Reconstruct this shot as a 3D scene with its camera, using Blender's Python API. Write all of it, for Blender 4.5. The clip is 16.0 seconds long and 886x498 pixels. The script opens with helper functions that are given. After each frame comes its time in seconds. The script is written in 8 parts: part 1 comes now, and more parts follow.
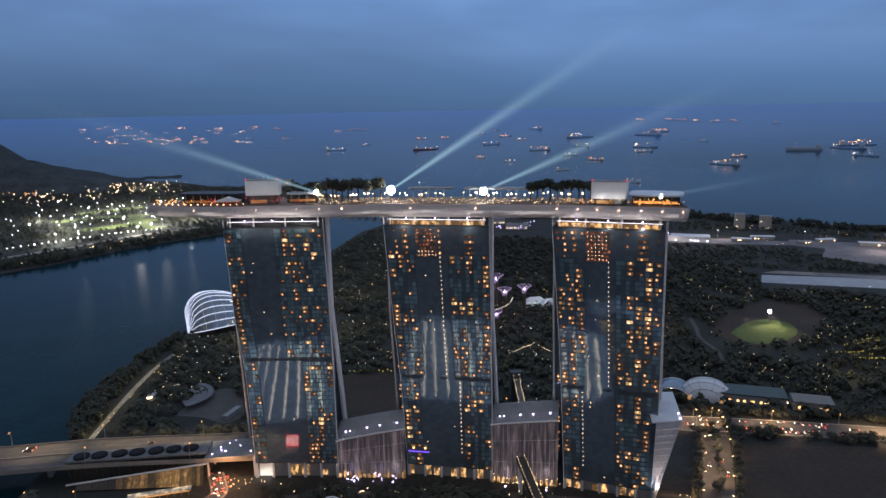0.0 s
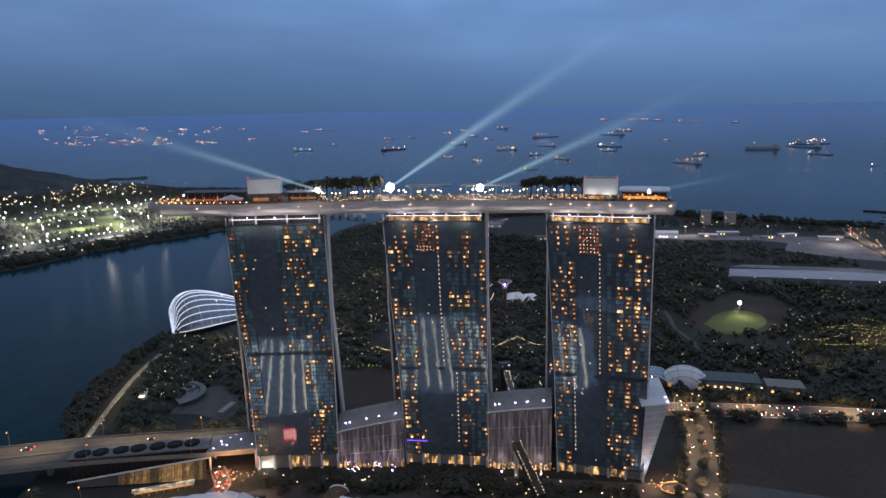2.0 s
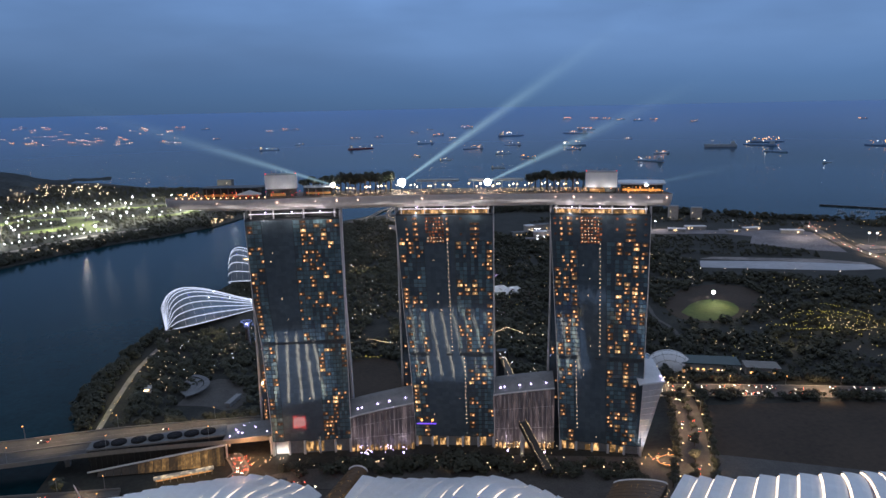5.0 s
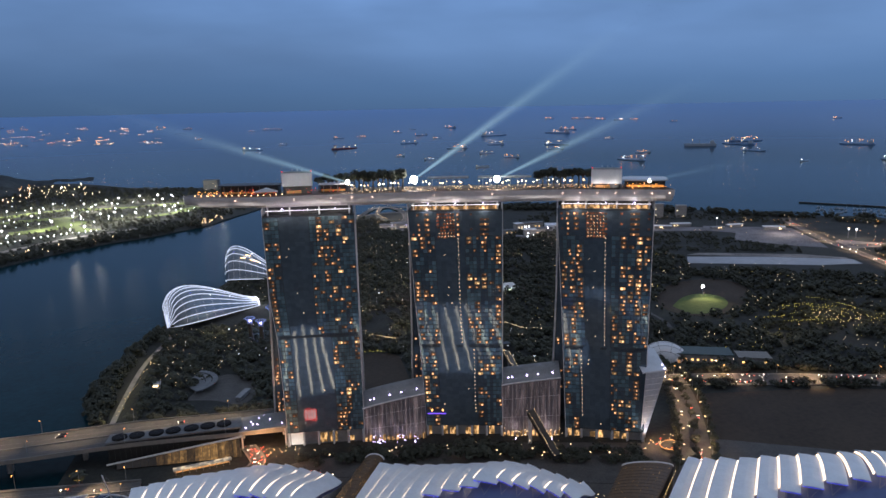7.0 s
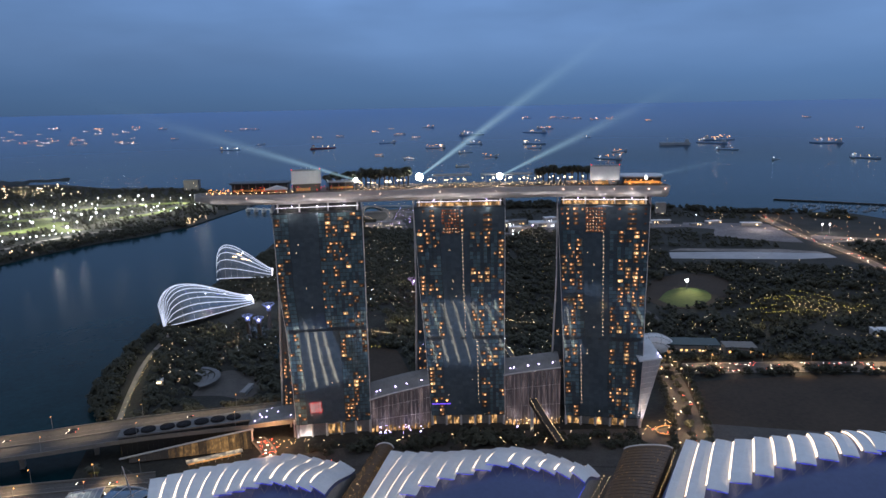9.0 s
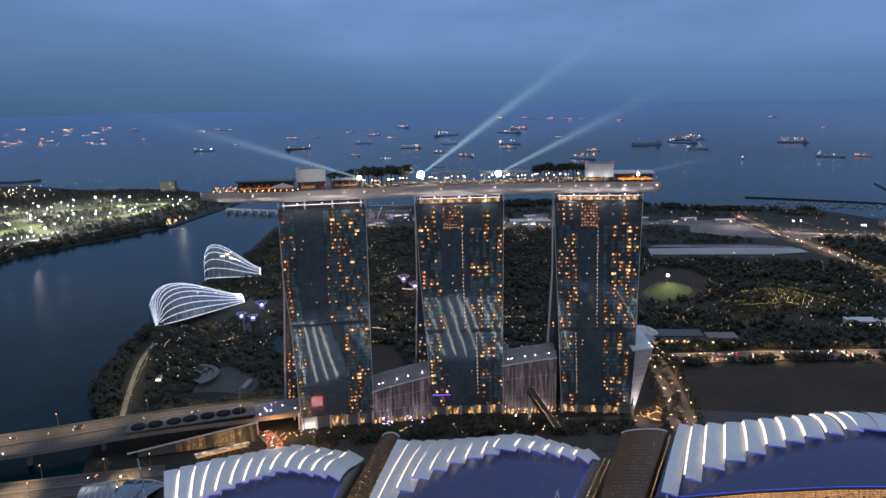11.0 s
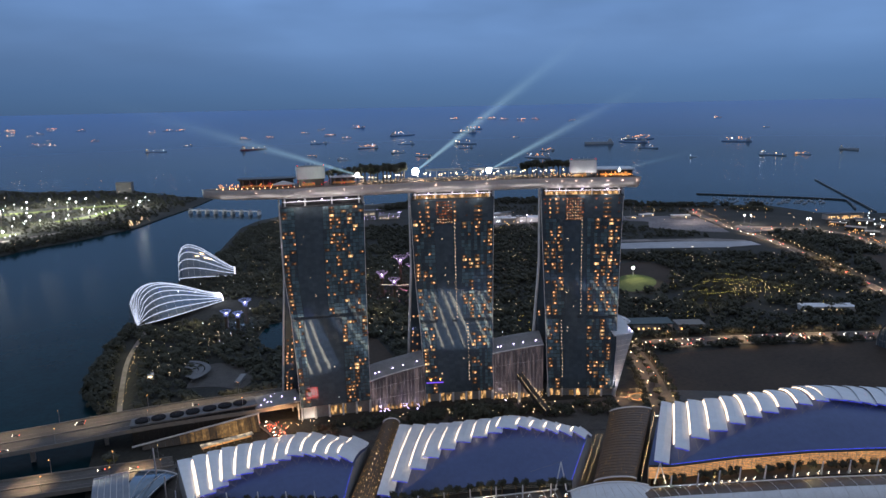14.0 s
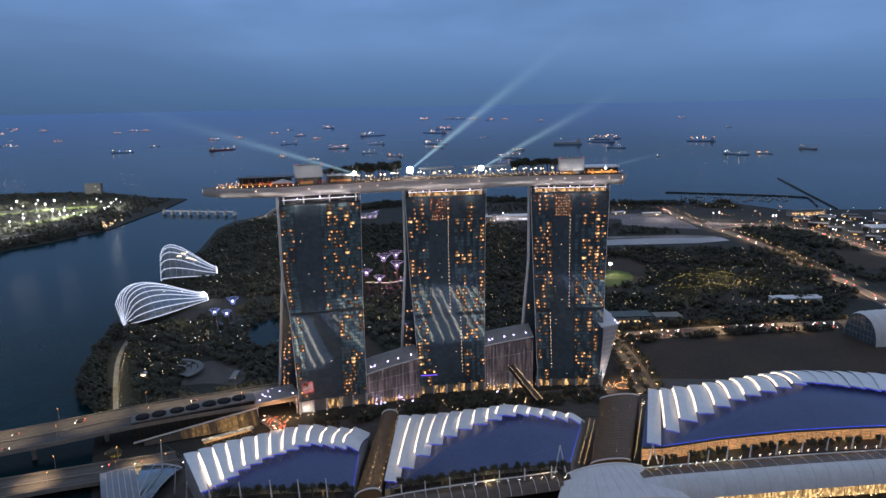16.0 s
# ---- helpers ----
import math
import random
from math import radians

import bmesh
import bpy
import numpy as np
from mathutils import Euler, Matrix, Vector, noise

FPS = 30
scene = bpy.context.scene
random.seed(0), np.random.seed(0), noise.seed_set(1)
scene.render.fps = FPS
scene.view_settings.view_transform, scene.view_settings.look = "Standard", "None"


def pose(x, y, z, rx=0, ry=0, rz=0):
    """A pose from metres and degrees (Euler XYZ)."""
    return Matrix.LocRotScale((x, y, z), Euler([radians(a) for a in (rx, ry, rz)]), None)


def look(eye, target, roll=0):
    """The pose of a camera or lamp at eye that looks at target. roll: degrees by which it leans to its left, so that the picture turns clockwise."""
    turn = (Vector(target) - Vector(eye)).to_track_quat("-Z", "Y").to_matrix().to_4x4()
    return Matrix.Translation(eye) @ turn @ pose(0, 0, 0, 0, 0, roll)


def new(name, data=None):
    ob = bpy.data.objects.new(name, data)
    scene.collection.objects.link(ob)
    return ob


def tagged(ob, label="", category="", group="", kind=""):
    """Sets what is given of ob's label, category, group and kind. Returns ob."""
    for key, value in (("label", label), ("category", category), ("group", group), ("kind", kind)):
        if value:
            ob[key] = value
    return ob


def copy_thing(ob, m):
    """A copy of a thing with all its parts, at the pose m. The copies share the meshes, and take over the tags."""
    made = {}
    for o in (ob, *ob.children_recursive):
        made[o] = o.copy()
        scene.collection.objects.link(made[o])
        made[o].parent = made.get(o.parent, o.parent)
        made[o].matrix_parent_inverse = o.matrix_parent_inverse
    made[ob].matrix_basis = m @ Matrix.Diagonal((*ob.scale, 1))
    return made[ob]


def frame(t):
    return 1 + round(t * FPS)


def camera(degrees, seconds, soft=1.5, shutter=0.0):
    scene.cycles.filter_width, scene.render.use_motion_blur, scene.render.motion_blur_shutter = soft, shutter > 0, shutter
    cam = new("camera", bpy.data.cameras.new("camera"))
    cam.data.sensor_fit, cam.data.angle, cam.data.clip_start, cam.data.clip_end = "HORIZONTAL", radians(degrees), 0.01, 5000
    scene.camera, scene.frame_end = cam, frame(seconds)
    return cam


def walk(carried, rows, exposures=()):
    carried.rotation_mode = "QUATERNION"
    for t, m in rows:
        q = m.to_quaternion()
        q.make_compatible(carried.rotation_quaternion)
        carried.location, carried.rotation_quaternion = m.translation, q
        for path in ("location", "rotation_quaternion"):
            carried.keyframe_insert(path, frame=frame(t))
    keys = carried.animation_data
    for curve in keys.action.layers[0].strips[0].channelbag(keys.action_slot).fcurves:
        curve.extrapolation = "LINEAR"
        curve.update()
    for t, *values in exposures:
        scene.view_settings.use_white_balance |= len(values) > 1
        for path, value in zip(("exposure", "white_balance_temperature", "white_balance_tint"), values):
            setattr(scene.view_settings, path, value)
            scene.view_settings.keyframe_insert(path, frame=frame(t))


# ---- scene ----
cam = camera(64.9, 16.0, soft=1.5)
METRES, EYE, TILT, LEAN, TURN = 226.0, 252.0, 0.0, 0.0, -10.9
ROWS = [
    (0.0, 0.0, 0.0, 0.0, -0.22, -11.39, 1.11),
    (0.5, -0.0232, -0.0181, 0.0005, -0.97, -11.41, 1.12),
    (1.0, -0.0487, -0.0379, 0.001, -1.77, -11.42, 1.13),
    (1.5, -0.0724, -0.056, 0.0014, -2.5, -11.42, 1.14),
    (2.0, -0.0982, -0.0749, 0.0017, -3.19, -11.43, 1.15),
    (2.5, -0.1224, -0.0923, 0.0021, -3.79, -11.45, 1.15),
    (3.0, -0.1487, -0.1108, 0.0023, -4.38, -11.47, 1.15),
    (3.5, -0.1732, -0.1274, 0.0027, -4.91, -11.5, 1.15),
    (4.0, -0.2001, -0.1452, 0.0029, -5.44, -11.53, 1.15),
    (6.5, -0.333, -0.2262, 0.0037, -7.69, -11.57, 1.16),
    (7.0, -0.3608, -0.2427, 0.0043, -8.1, -11.59, 1.16),
    (7.5, -0.3866, -0.2576, 0.0049, -8.56, -11.6, 1.17),
    (8.0, -0.4146, -0.2736, 0.0053, -9.13, -11.62, 1.17),
    (8.5, -0.4408, -0.2883, 0.0059, -9.62, -11.63, 1.17),
    (9.0, -0.469, -0.3034, 0.0064, -10.18, -11.66, 1.18),
    (11.5, -0.6086, -0.3742, 0.0065, -13.17, -11.67, 1.18),
    (12.0, -0.6383, -0.3882, 0.0071, -13.84, -11.68, 1.18),
    (12.5, -0.666, -0.4006, 0.0076, -14.46, -11.7, 1.18),
    (13.0, -0.696, -0.4139, 0.0079, -15.17, -11.71, 1.16),
    (13.5, -0.7236, -0.4257, 0.0083, -15.85, -11.73, 1.15),
    (14.0, -0.7539, -0.4386, 0.0088, -16.58, -11.72, 1.14),
    (14.5, -0.7818, -0.4497, 0.0091, -17.23, -11.72, 1.12),
    (15.0, -0.8122, -0.4614, 0.0096, -17.92, -11.73, 1.1),
    (15.5, -0.8401, -0.472, 0.01, -18.58, -11.75, 1.09),
    (16.0, -0.8707, -0.4832, 0.0105, -19.3, -11.75, 1.08),
]
walk(cam, [(t, pose(0, 0, EYE, TILT, LEAN, TURN) @ pose(METRES * x, METRES * y, METRES * z, 90 + pitch, roll, yaw)) for t, x, y, z, yaw, pitch, roll in ROWS],
     exposures=((0.0, 0.24), (16.0, 0.24)))

# ---------------------------------------------------------------- world
world = bpy.data.worlds.new("dusk_sky")
scene.world = world
world.use_nodes = True
wn, wl = world.node_tree.nodes, world.node_tree.links
wn.clear()


def wnode(kind, **values):
    n = wn.new(kind)
    for k, v in values.items():
        n.inputs[k].default_value = v
    return n


w_co = wnode("ShaderNodeTexCoord")
w_sep = wnode("ShaderNodeSeparateXYZ")
wl.new(w_co.outputs["Generated"], w_sep.inputs[0])
w_el = wn.new("ShaderNodeValToRGB")
ramp = w_el.color_ramp
ramp.elements[0].position, ramp.elements[0].color = 0.0, (0.056, 0.112, 0.222, 1)
ramp.elements[1].position, ramp.elements[1].color = 1.0, (0.272, 0.335, 0.460, 1)
for at_, col_ in ((0.03, (0.068, 0.136, 0.272, 1)), (0.08, (0.102, 0.188, 0.365, 1)), (0.20, (0.140, 0.260, 0.520, 1)), (0.45, (0.262, 0.345, 0.515, 1))):
    e_ = ramp.elements.new(at_)
    e_.color = col_
wl.new(w_sep.outputs["Z"], w_el.inputs[0])
# brighter towards the right-hand side of the bay
w_az = wnode("ShaderNodeVectorMath")
w_az.operation = "DOT_PRODUCT"
wl.new(w_co.outputs["Generated"], w_az.inputs[0])
w_az.inputs[1].default_value = (0.93, 0.36, 0.0)
w_map = wnode("ShaderNodeMapRange", **{"From Min": -0.2, "From Max": 1.0, "To Min": 0.78, "To Max": 1.32})
wl.new(w_az.outputs["Value"], w_map.inputs["Value"])
# long soft cloud banks
w_mp = wn.new("ShaderNodeMapping")
w_mp.inputs["Scale"].default_value = (1.3, 1.3, 5.0)
w_mp.inputs["Rotation"].default_value = (0.0, 0.10, 0.0)
wl.new(w_co.outputs["Generated"], w_mp.inputs["Vector"])
w_no = wnode("ShaderNodeTexNoise", Scale=1.7, Detail=4.0, Roughness=0.5)
wl.new(w_mp.outputs[0], w_no.inputs["Vector"])
w_cl = wnode("ShaderNodeMapRange", **{"From Min": 0.35, "From Max": 0.68, "To Min": 0.72, "To Max": 1.18})
wl.new(w_no.outputs["Fac"], w_cl.inputs["Value"])
# clouds fade out at the horizon
w_fa = wnode("ShaderNodeMapRange", **{"From Min": 0.02, "From Max": 0.14, "To Min": 0.15, "To Max": 1.0})
wl.new(w_sep.outputs["Z"], w_fa.inputs["Value"])
w_mx = wn.new("ShaderNodeMix")
w_mx.inputs["A"].default_value = 1.0
wl.new(w_fa.outputs[0], w_mx.inputs["Factor"])
wl.new(w_cl.outputs[0], w_mx.inputs["B"])
w_m1 = wn.new("ShaderNodeMath")
w_m1.operation = "MULTIPLY"
wl.new(w_mx.outputs["Result"], w_m1.inputs[0])
wl.new(w_map.outputs[0], w_m1.inputs[1])
# the afterglow of the sun stands in the west, behind the bay
w_we = wnode("ShaderNodeVectorMath")
w_we.operation = "DOT_PRODUCT"
wl.new(w_co.outputs["Generated"], w_we.inputs[0])
w_we.inputs[1].default_value = (-0.35, -0.94, 0.0)
w_wf = wnode("ShaderNodeMapRange", **{"From Min": 0.0, "From Max": 0.9, "To Min": 0.0, "To Max": 0.85})
wl.new(w_we.outputs["Value"], w_wf.inputs["Value"])
w_wm = wn.new("ShaderNodeMix")
w_wm.data_type = "RGBA"
wl.new(w_wf.outputs[0], w_wm.inputs[0])
wl.new(w_el.outputs[0], w_wm.inputs[6])
w_wm.inputs[7].default_value = (0.29, 0.275, 0.29, 1)
w_bg = wn.new("ShaderNodeBackground")
wl.new(w_wm.outputs[2], w_bg.inputs["Color"])
wl.new(w_m1.outputs[0], w_bg.inputs["Strength"])
w_out = wn.new("ShaderNodeOutputWorld")
wl.new(w_bg.outputs[0], w_out.inputs["Surface"])


def lamp(name, kind, at, power, colour, size=0.5, target=None, angle=90):
    d = bpy.data.lights.new(name, kind)
    d.energy, d.color = power, colour
    if kind == "SPOT":
        d.spot_size, d.spot_blend, d.shadow_soft_size = radians(angle), 0.5, size
    elif kind == "POINT":
        d.shadow_soft_size = size
    ob = new(name, d)
    ob.matrix_world = look(at, target) if target else Matrix.Translation(at)
    return ob


# ---------------------------------------------------------------- materials
def mat(name, base, rough=0.6, metal=0.0, scale=0.2, vary=0.25, bump=0.0, fine=6.0, spec=0.5, rnd=0.0):
    """A surface with noise at two scales in its colour, and fine relief."""
    m = bpy.data.materials.new(name)
    m.use_nodes = True
    n, l = m.node_tree.nodes, m.node_tree.links
    b = n["Principled BSDF"]
    b.inputs["Roughness"].default_value, b.inputs["Metallic"].default_value = rough, metal
    b.inputs["Specular IOR Level"].default_value = spec
    co = n.new("ShaderNodeTexCoord")
    n1, n2 = n.new("ShaderNodeTexNoise"), n.new("ShaderNodeTexNoise")
    n1.inputs["Scale"].default_value, n2.inputs["Scale"].default_value = scale, scale * fine
    n1.inputs["Detail"].default_value = 3
    add = n.new("ShaderNodeMath")
    for a in (n1, n2):
        l.new(co.outputs["Object"], a.inputs["Vector"])
    l.new(n1.outputs["Fac"], add.inputs[0])
    l.new(n2.outputs["Fac"], add.inputs[1])
    out = add.outputs[0]
    if rnd:
        oi, ad2 = n.new("ShaderNodeObjectInfo"), n.new("ShaderNodeMath")
        ad2.operation = "MULTIPLY_ADD"
        l.new(oi.outputs["Random"], ad2.inputs[0])
        ad2.inputs[1].default_value = rnd
        l.new(out, ad2.inputs[2])
        out = ad2.outputs[0]
    r = n.new("ShaderNodeMapRange")
    r.inputs["From Min"].default_value, r.inputs["From Max"].default_value = 0.6, 1.4 + rnd
    r.inputs["To Min"].default_value, r.inputs["To Max"].default_value = 1 - vary, 1 + vary
    l.new(out, r.inputs["Value"])
    mul = n.new("ShaderNodeVectorMath")
    mul.operation = "SCALE"
    mul.inputs[0].default_value = base
    l.new(r.outputs[0], mul.inputs["Scale"])
    l.new(mul.outputs[0], b.inputs["Base Color"])
    if bump:
        bm_ = n.new("ShaderNodeBump")
        bm_.inputs["Strength"].default_value = bump
        l.new(out, bm_.inputs["Height"])
        l.new(bm_.outputs[0], b.inputs["Normal"])
    return m


def glow(name, colour, strength, lights=False, patchy=0.0):
    """A lamp, a lit window, or a part given glow for the light on it."""
    m = bpy.data.materials.new(name)
    m.use_nodes = True
    n, l = m.node_tree.nodes, m.node_tree.links
    b = n["Principled BSDF"]
    b.inputs["Base Color"].default_value = (*[0.5 * c for c in colour], 1)
    b.inputs["Emission Color"].default_value = (*colour, 1)
    b.inputs["Emission Strength"].default_value = strength
    if patchy:
        oi, co, no = n.new("ShaderNodeObjectInfo"), n.new("ShaderNodeTexCoord"), n.new("ShaderNodeTexNoise")
        no.inputs["Scale"].default_value = 0.9
        l.new(co.outputs["Object"], no.inputs["Vector"])
        no.noise_dimensions = "4D"
        mu = n.new("ShaderNodeMath")
        mu.operation = "MULTIPLY"
        mu.inputs[1].default_value = 40
        l.new(oi.outputs["Random"], mu.inputs[0])
        l.new(mu.outputs[0], no.inputs["W"])
        r = n.new("ShaderNodeMapRange")
        r.inputs["From Min"].default_value, r.inputs["From Max"].default_value = 0.3, 0.75
        r.inputs["To Min"].default_value, r.inputs["To Max"].default_value = strength * (1 - patchy), strength * (1 + patchy)
        l.new(no.outputs["Fac"], r.inputs["Value"])
        l.new(r.outputs[0], b.inputs["Emission Strength"])
    m.cycles.emission_sampling = "AUTO" if lights else "NONE"
    return m


M = dict(
    glass=mat("coated_facade_glass", (0.22, 0.345, 0.41), 0.06, 0.46, 0.05, 0.18),
    glass_dark=mat("dark_facade_glass", (0.17, 0.225, 0.275), 0.05, 0.52, 0.05, 0.15),
    frame_metal=mat("facade_frame", (0.05, 0.06, 0.07), 0.45, 0.3, 0.3, 0.2),
    blade=mat("pale_aluminium_panel", (0.76, 0.74, 0.74), 0.45, 0.0, 0.08, 0.10),
    hull=mat("hull_panel", (0.74, 0.70, 0.68), 0.42, 0.1, 0.06, 0.10, 0.02),
    deck=mat("timber_deck", (0.16, 0.12, 0.09), 0.7, 0, 0.3, 0.3),
    white=mat("white_painted_panel", (0.80, 0.80, 0.81), 0.5, 0, 0.1, 0.08),
    grey=mat("grey_concrete", (0.30, 0.30, 0.30), 0.8, 0, 0.15, 0.25, 0.1),
    dark=mat("dark_metal", (0.055, 0.055, 0.055), 0.5, 0.4, 0.3, 0.25),
    slat=mat("white_roof_sheet", (0.82, 0.86, 0.90), 0.5, 0, 0.12, 0.09),
    # grey roof sheet; the blue lamps' light is put into its colour
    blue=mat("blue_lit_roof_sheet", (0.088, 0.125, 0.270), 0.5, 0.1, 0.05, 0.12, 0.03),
    vault=mat("bronze_vault_glass", (0.13, 0.095, 0.07), 0.3, 0.4, 0.3, 0.35),
    arcade=mat("grey_arcade_roof", (0.72, 0.74, 0.77), 0.45, 0.0, 0.15, 0.12),
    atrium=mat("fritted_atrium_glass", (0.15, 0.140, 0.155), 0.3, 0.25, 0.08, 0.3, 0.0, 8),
    asphalt=mat("asphalt", (0.098, 0.090, 0.083), 0.85, 0, 0.12, 0.35, 0.05),
    kerb=mat("pale_kerb_concrete", (0.24, 0.225, 0.205), 0.8, 0, 0.3, 0.2),
    sand=mat("bare_sandy_ground", (0.27, 0.24, 0.225), 0.9, 0, 0.02, 0.6),
    lawn=mat("mown_grass", (0.105, 0.135, 0.028), 0.9, 0, 0.03, 0.35),
    field=mat("dark_field", (0.056, 0.039, 0.026), 0.95, 0, 0.02, 0.35, 0.1, 12),
    yard=mat("bare_yard_ground", (0.20, 0.185, 0.195), 0.9, 0, 0.03, 0.45, 0.1, 8),
    soil=mat("garden_ground", (0.033, 0.034, 0.029), 0.95, 0, 0.03, 0.5, 0.15, 10),
    leaf=mat("foliage", (0.072, 0.075, 0.056), 0.8, 0, 0.06, 0.7, 0.0, 9, 0.2, 0.5),
    trunk=mat("bark", (0.10, 0.075, 0.05), 0.9, 0, 0.8, 0.3),
    rib=mat("white_steel_rib", (0.80, 0.80, 0.84), 0.4, 0, 0.3, 0.06),
    dome=mat("conservatory_glass", (0.26, 0.31, 0.36), 0.2, 0.35, 0.05, 0.2),
    # rough pale sheet; the sky's reflection on the canal is put into this colour
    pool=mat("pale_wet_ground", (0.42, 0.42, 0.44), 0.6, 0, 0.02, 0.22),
    shop=glow("bright_shop_front", (1.0, 0.60, 0.25), 0.55, True, 1.0),
    hall_glow=glow("amber_hall_glazing", (1.0, 0.50, 0.15), 0.085, False, 1.0),
    vault_lit=glow("lit_bronze_vault", (1.0, 0.60, 0.28), 0.024, False, 0.9),
    far_cold=glow("far_floodlight", (0.95, 0.97, 1.0), 16.0),
    far_warm=glow("far_warm_lamp", (1.0, 0.72, 0.42), 8.0),
    car=mat("car_paint", (0.25, 0.25, 0.27), 0.3, 0.4, 0.5, 0.9, 0, 6, 0.5, 1.0),
    # haze put into the dark hulls' colour: paler and bluer than their paint
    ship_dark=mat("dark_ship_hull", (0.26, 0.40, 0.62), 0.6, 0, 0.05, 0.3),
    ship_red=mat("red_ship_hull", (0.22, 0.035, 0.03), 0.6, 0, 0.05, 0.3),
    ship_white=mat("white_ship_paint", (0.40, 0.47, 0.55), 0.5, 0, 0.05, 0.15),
    warm=glow("warm_room_light", (1.0, 0.42, 0.10), 0.75, False, 0.8),
    warm_hot=glow("bright_room_light", (1.0, 0.58, 0.22), 2.0),
    amber=glow("amber_lamp", (1.0, 0.40, 0.10), 4.0),
    bulb=glow("warm_white_lamp", (1.0, 0.66, 0.34), 5.0),
    bulb_big=glow("bright_warm_lamp", (1.0, 0.72, 0.45), 10.0),
    bulb_dim=glow("dim_warm_lamp", (1.0, 0.78, 0.50), 2.2),
    cold=glow("cold_white_lamp", (0.86, 0.92, 1.0), 7.0),
    flood=glow("floodlight_lamp", (1.0, 0.96, 0.90), 40.0),
    green=glow("yellow_green_lamp", (0.85, 0.68, 0.14), 1.8),
    red=glow("red_lamp", (1.0, 0.05, 0.05), 1.6),
    violet=glow("violet_lamp", (0.66, 0.54, 1.0), 8.0),
    bluelamp=glow("blue_light_strip", (0.07, 0.09, 1.0), 1.15, True),
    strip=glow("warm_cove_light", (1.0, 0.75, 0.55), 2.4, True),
    white_strip=glow("white_light_strip", (0.95, 0.90, 1.0), 1.5),
    ribglow=glow("lit_white_rib", (0.74, 0.80, 1.0), 0.75),
    pink=glow("violet_white_tree_light", (0.80, 0.58, 1.0), 0.30),
    skyblue=glow("blue_tree_light", (0.34, 0.46, 1.0), 0.32),
    mall=glow("lit_shop_front", (1.0, 0.50, 0.20), 0.52, True, 0.85),
    tail=glow("tail_lamp", (1.0, 0.10, 0.05), 8.0),
    head=glow("head_lamp", (1.0, 0.84, 0.62), 14.0),
    screen_red=glow("red_screen", (1.0, 0.03, 0.02), 4.2),
    screen_white=glow("white_screen", (1.0, 0.72, 0.6), 2.6),
)
def room_glow(name, colour, dim, bright):
    """A lit room: dim warm walls, and a lamp that stands somewhere else in each one."""
    m = bpy.data.materials.new(name)
    m.use_nodes = True
    n, l = m.node_tree.nodes, m.node_tree.links
    b = n["Principled BSDF"]
    b.inputs["Base Color"].default_value = (0.05, 0.03, 0.02, 1)
    b.inputs["Emission Color"].default_value = (*colour, 1)
    oi, co, wh, sc, ds = n.new("ShaderNodeObjectInfo"), n.new("ShaderNodeTexCoord"), n.new("ShaderNodeTexWhiteNoise"), n.new("ShaderNodeVectorMath"), n.new("ShaderNodeVectorMath")
    wh.noise_dimensions = "1D"
    l.new(oi.outputs["Random"], wh.inputs["W"])
    sc.operation, ds.operation = "MULTIPLY_ADD", "DISTANCE"
    l.new(wh.outputs["Color"], sc.inputs[0])
    sc.inputs[1].default_value, sc.inputs[2].default_value = (2.0, 0.0, 1.0), (-1.0, -0.35, -0.6)
    l.new(co.outputs["Object"], ds.inputs[0])
    l.new(sc.outputs[0], ds.inputs[1])
    r = n.new("ShaderNodeMapRange")
    r.inputs["From Min"].default_value, r.inputs["From Max"].default_value, r.inputs["To Min"].default_value, r.inputs["To Max"].default_value = 0.0, 0.85, bright, dim
    l.new(ds.outputs["Value"], r.inputs["Value"])
    k = n.new("ShaderNodeMath")
    k.operation = "MULTIPLY_ADD"
    k.inputs[1].default_value, k.inputs[2].default_value = 1.5, 0.18
    sq = n.new("ShaderNodeMath")
    sq.operation = "POWER"
    sq.inputs[1].default_value = 2.0
    l.new(oi.outputs["Random"], sq.inputs[0])
    l.new(sq.outputs[0], k.inputs[0])
    mu = n.new("ShaderNodeMath")
    mu.operation = "MULTIPLY"
    l.new(k.outputs[0], mu.inputs[0])
    l.new(r.outputs[0], mu.inputs[1])
    l.new(mu.outputs[0], b.inputs["Emission Strength"])
    m.cycles.emission_sampling = "NONE"
    return m


M["room"] = room_glow("lit_hotel_room", (1.0, 0.47, 0.21), 0.10, 2.2)
M["room_hot"] = room_glow("bright_hotel_room", (1.0, 0.58, 0.26), 0.50, 3.6)
# uneven glow in upright streaks: glazing with rooms behind it, and the washed hull
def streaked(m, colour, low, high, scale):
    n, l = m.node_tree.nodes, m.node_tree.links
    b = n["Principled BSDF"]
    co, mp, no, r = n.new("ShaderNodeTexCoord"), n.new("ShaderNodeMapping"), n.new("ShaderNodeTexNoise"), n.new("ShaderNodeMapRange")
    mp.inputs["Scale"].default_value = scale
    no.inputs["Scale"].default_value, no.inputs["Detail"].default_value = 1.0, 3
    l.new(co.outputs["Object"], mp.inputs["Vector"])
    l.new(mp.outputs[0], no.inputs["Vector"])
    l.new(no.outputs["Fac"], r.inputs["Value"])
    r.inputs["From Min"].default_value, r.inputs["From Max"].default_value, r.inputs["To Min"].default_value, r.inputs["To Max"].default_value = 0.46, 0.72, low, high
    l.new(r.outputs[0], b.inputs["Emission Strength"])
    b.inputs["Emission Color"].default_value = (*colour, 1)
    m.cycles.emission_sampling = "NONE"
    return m


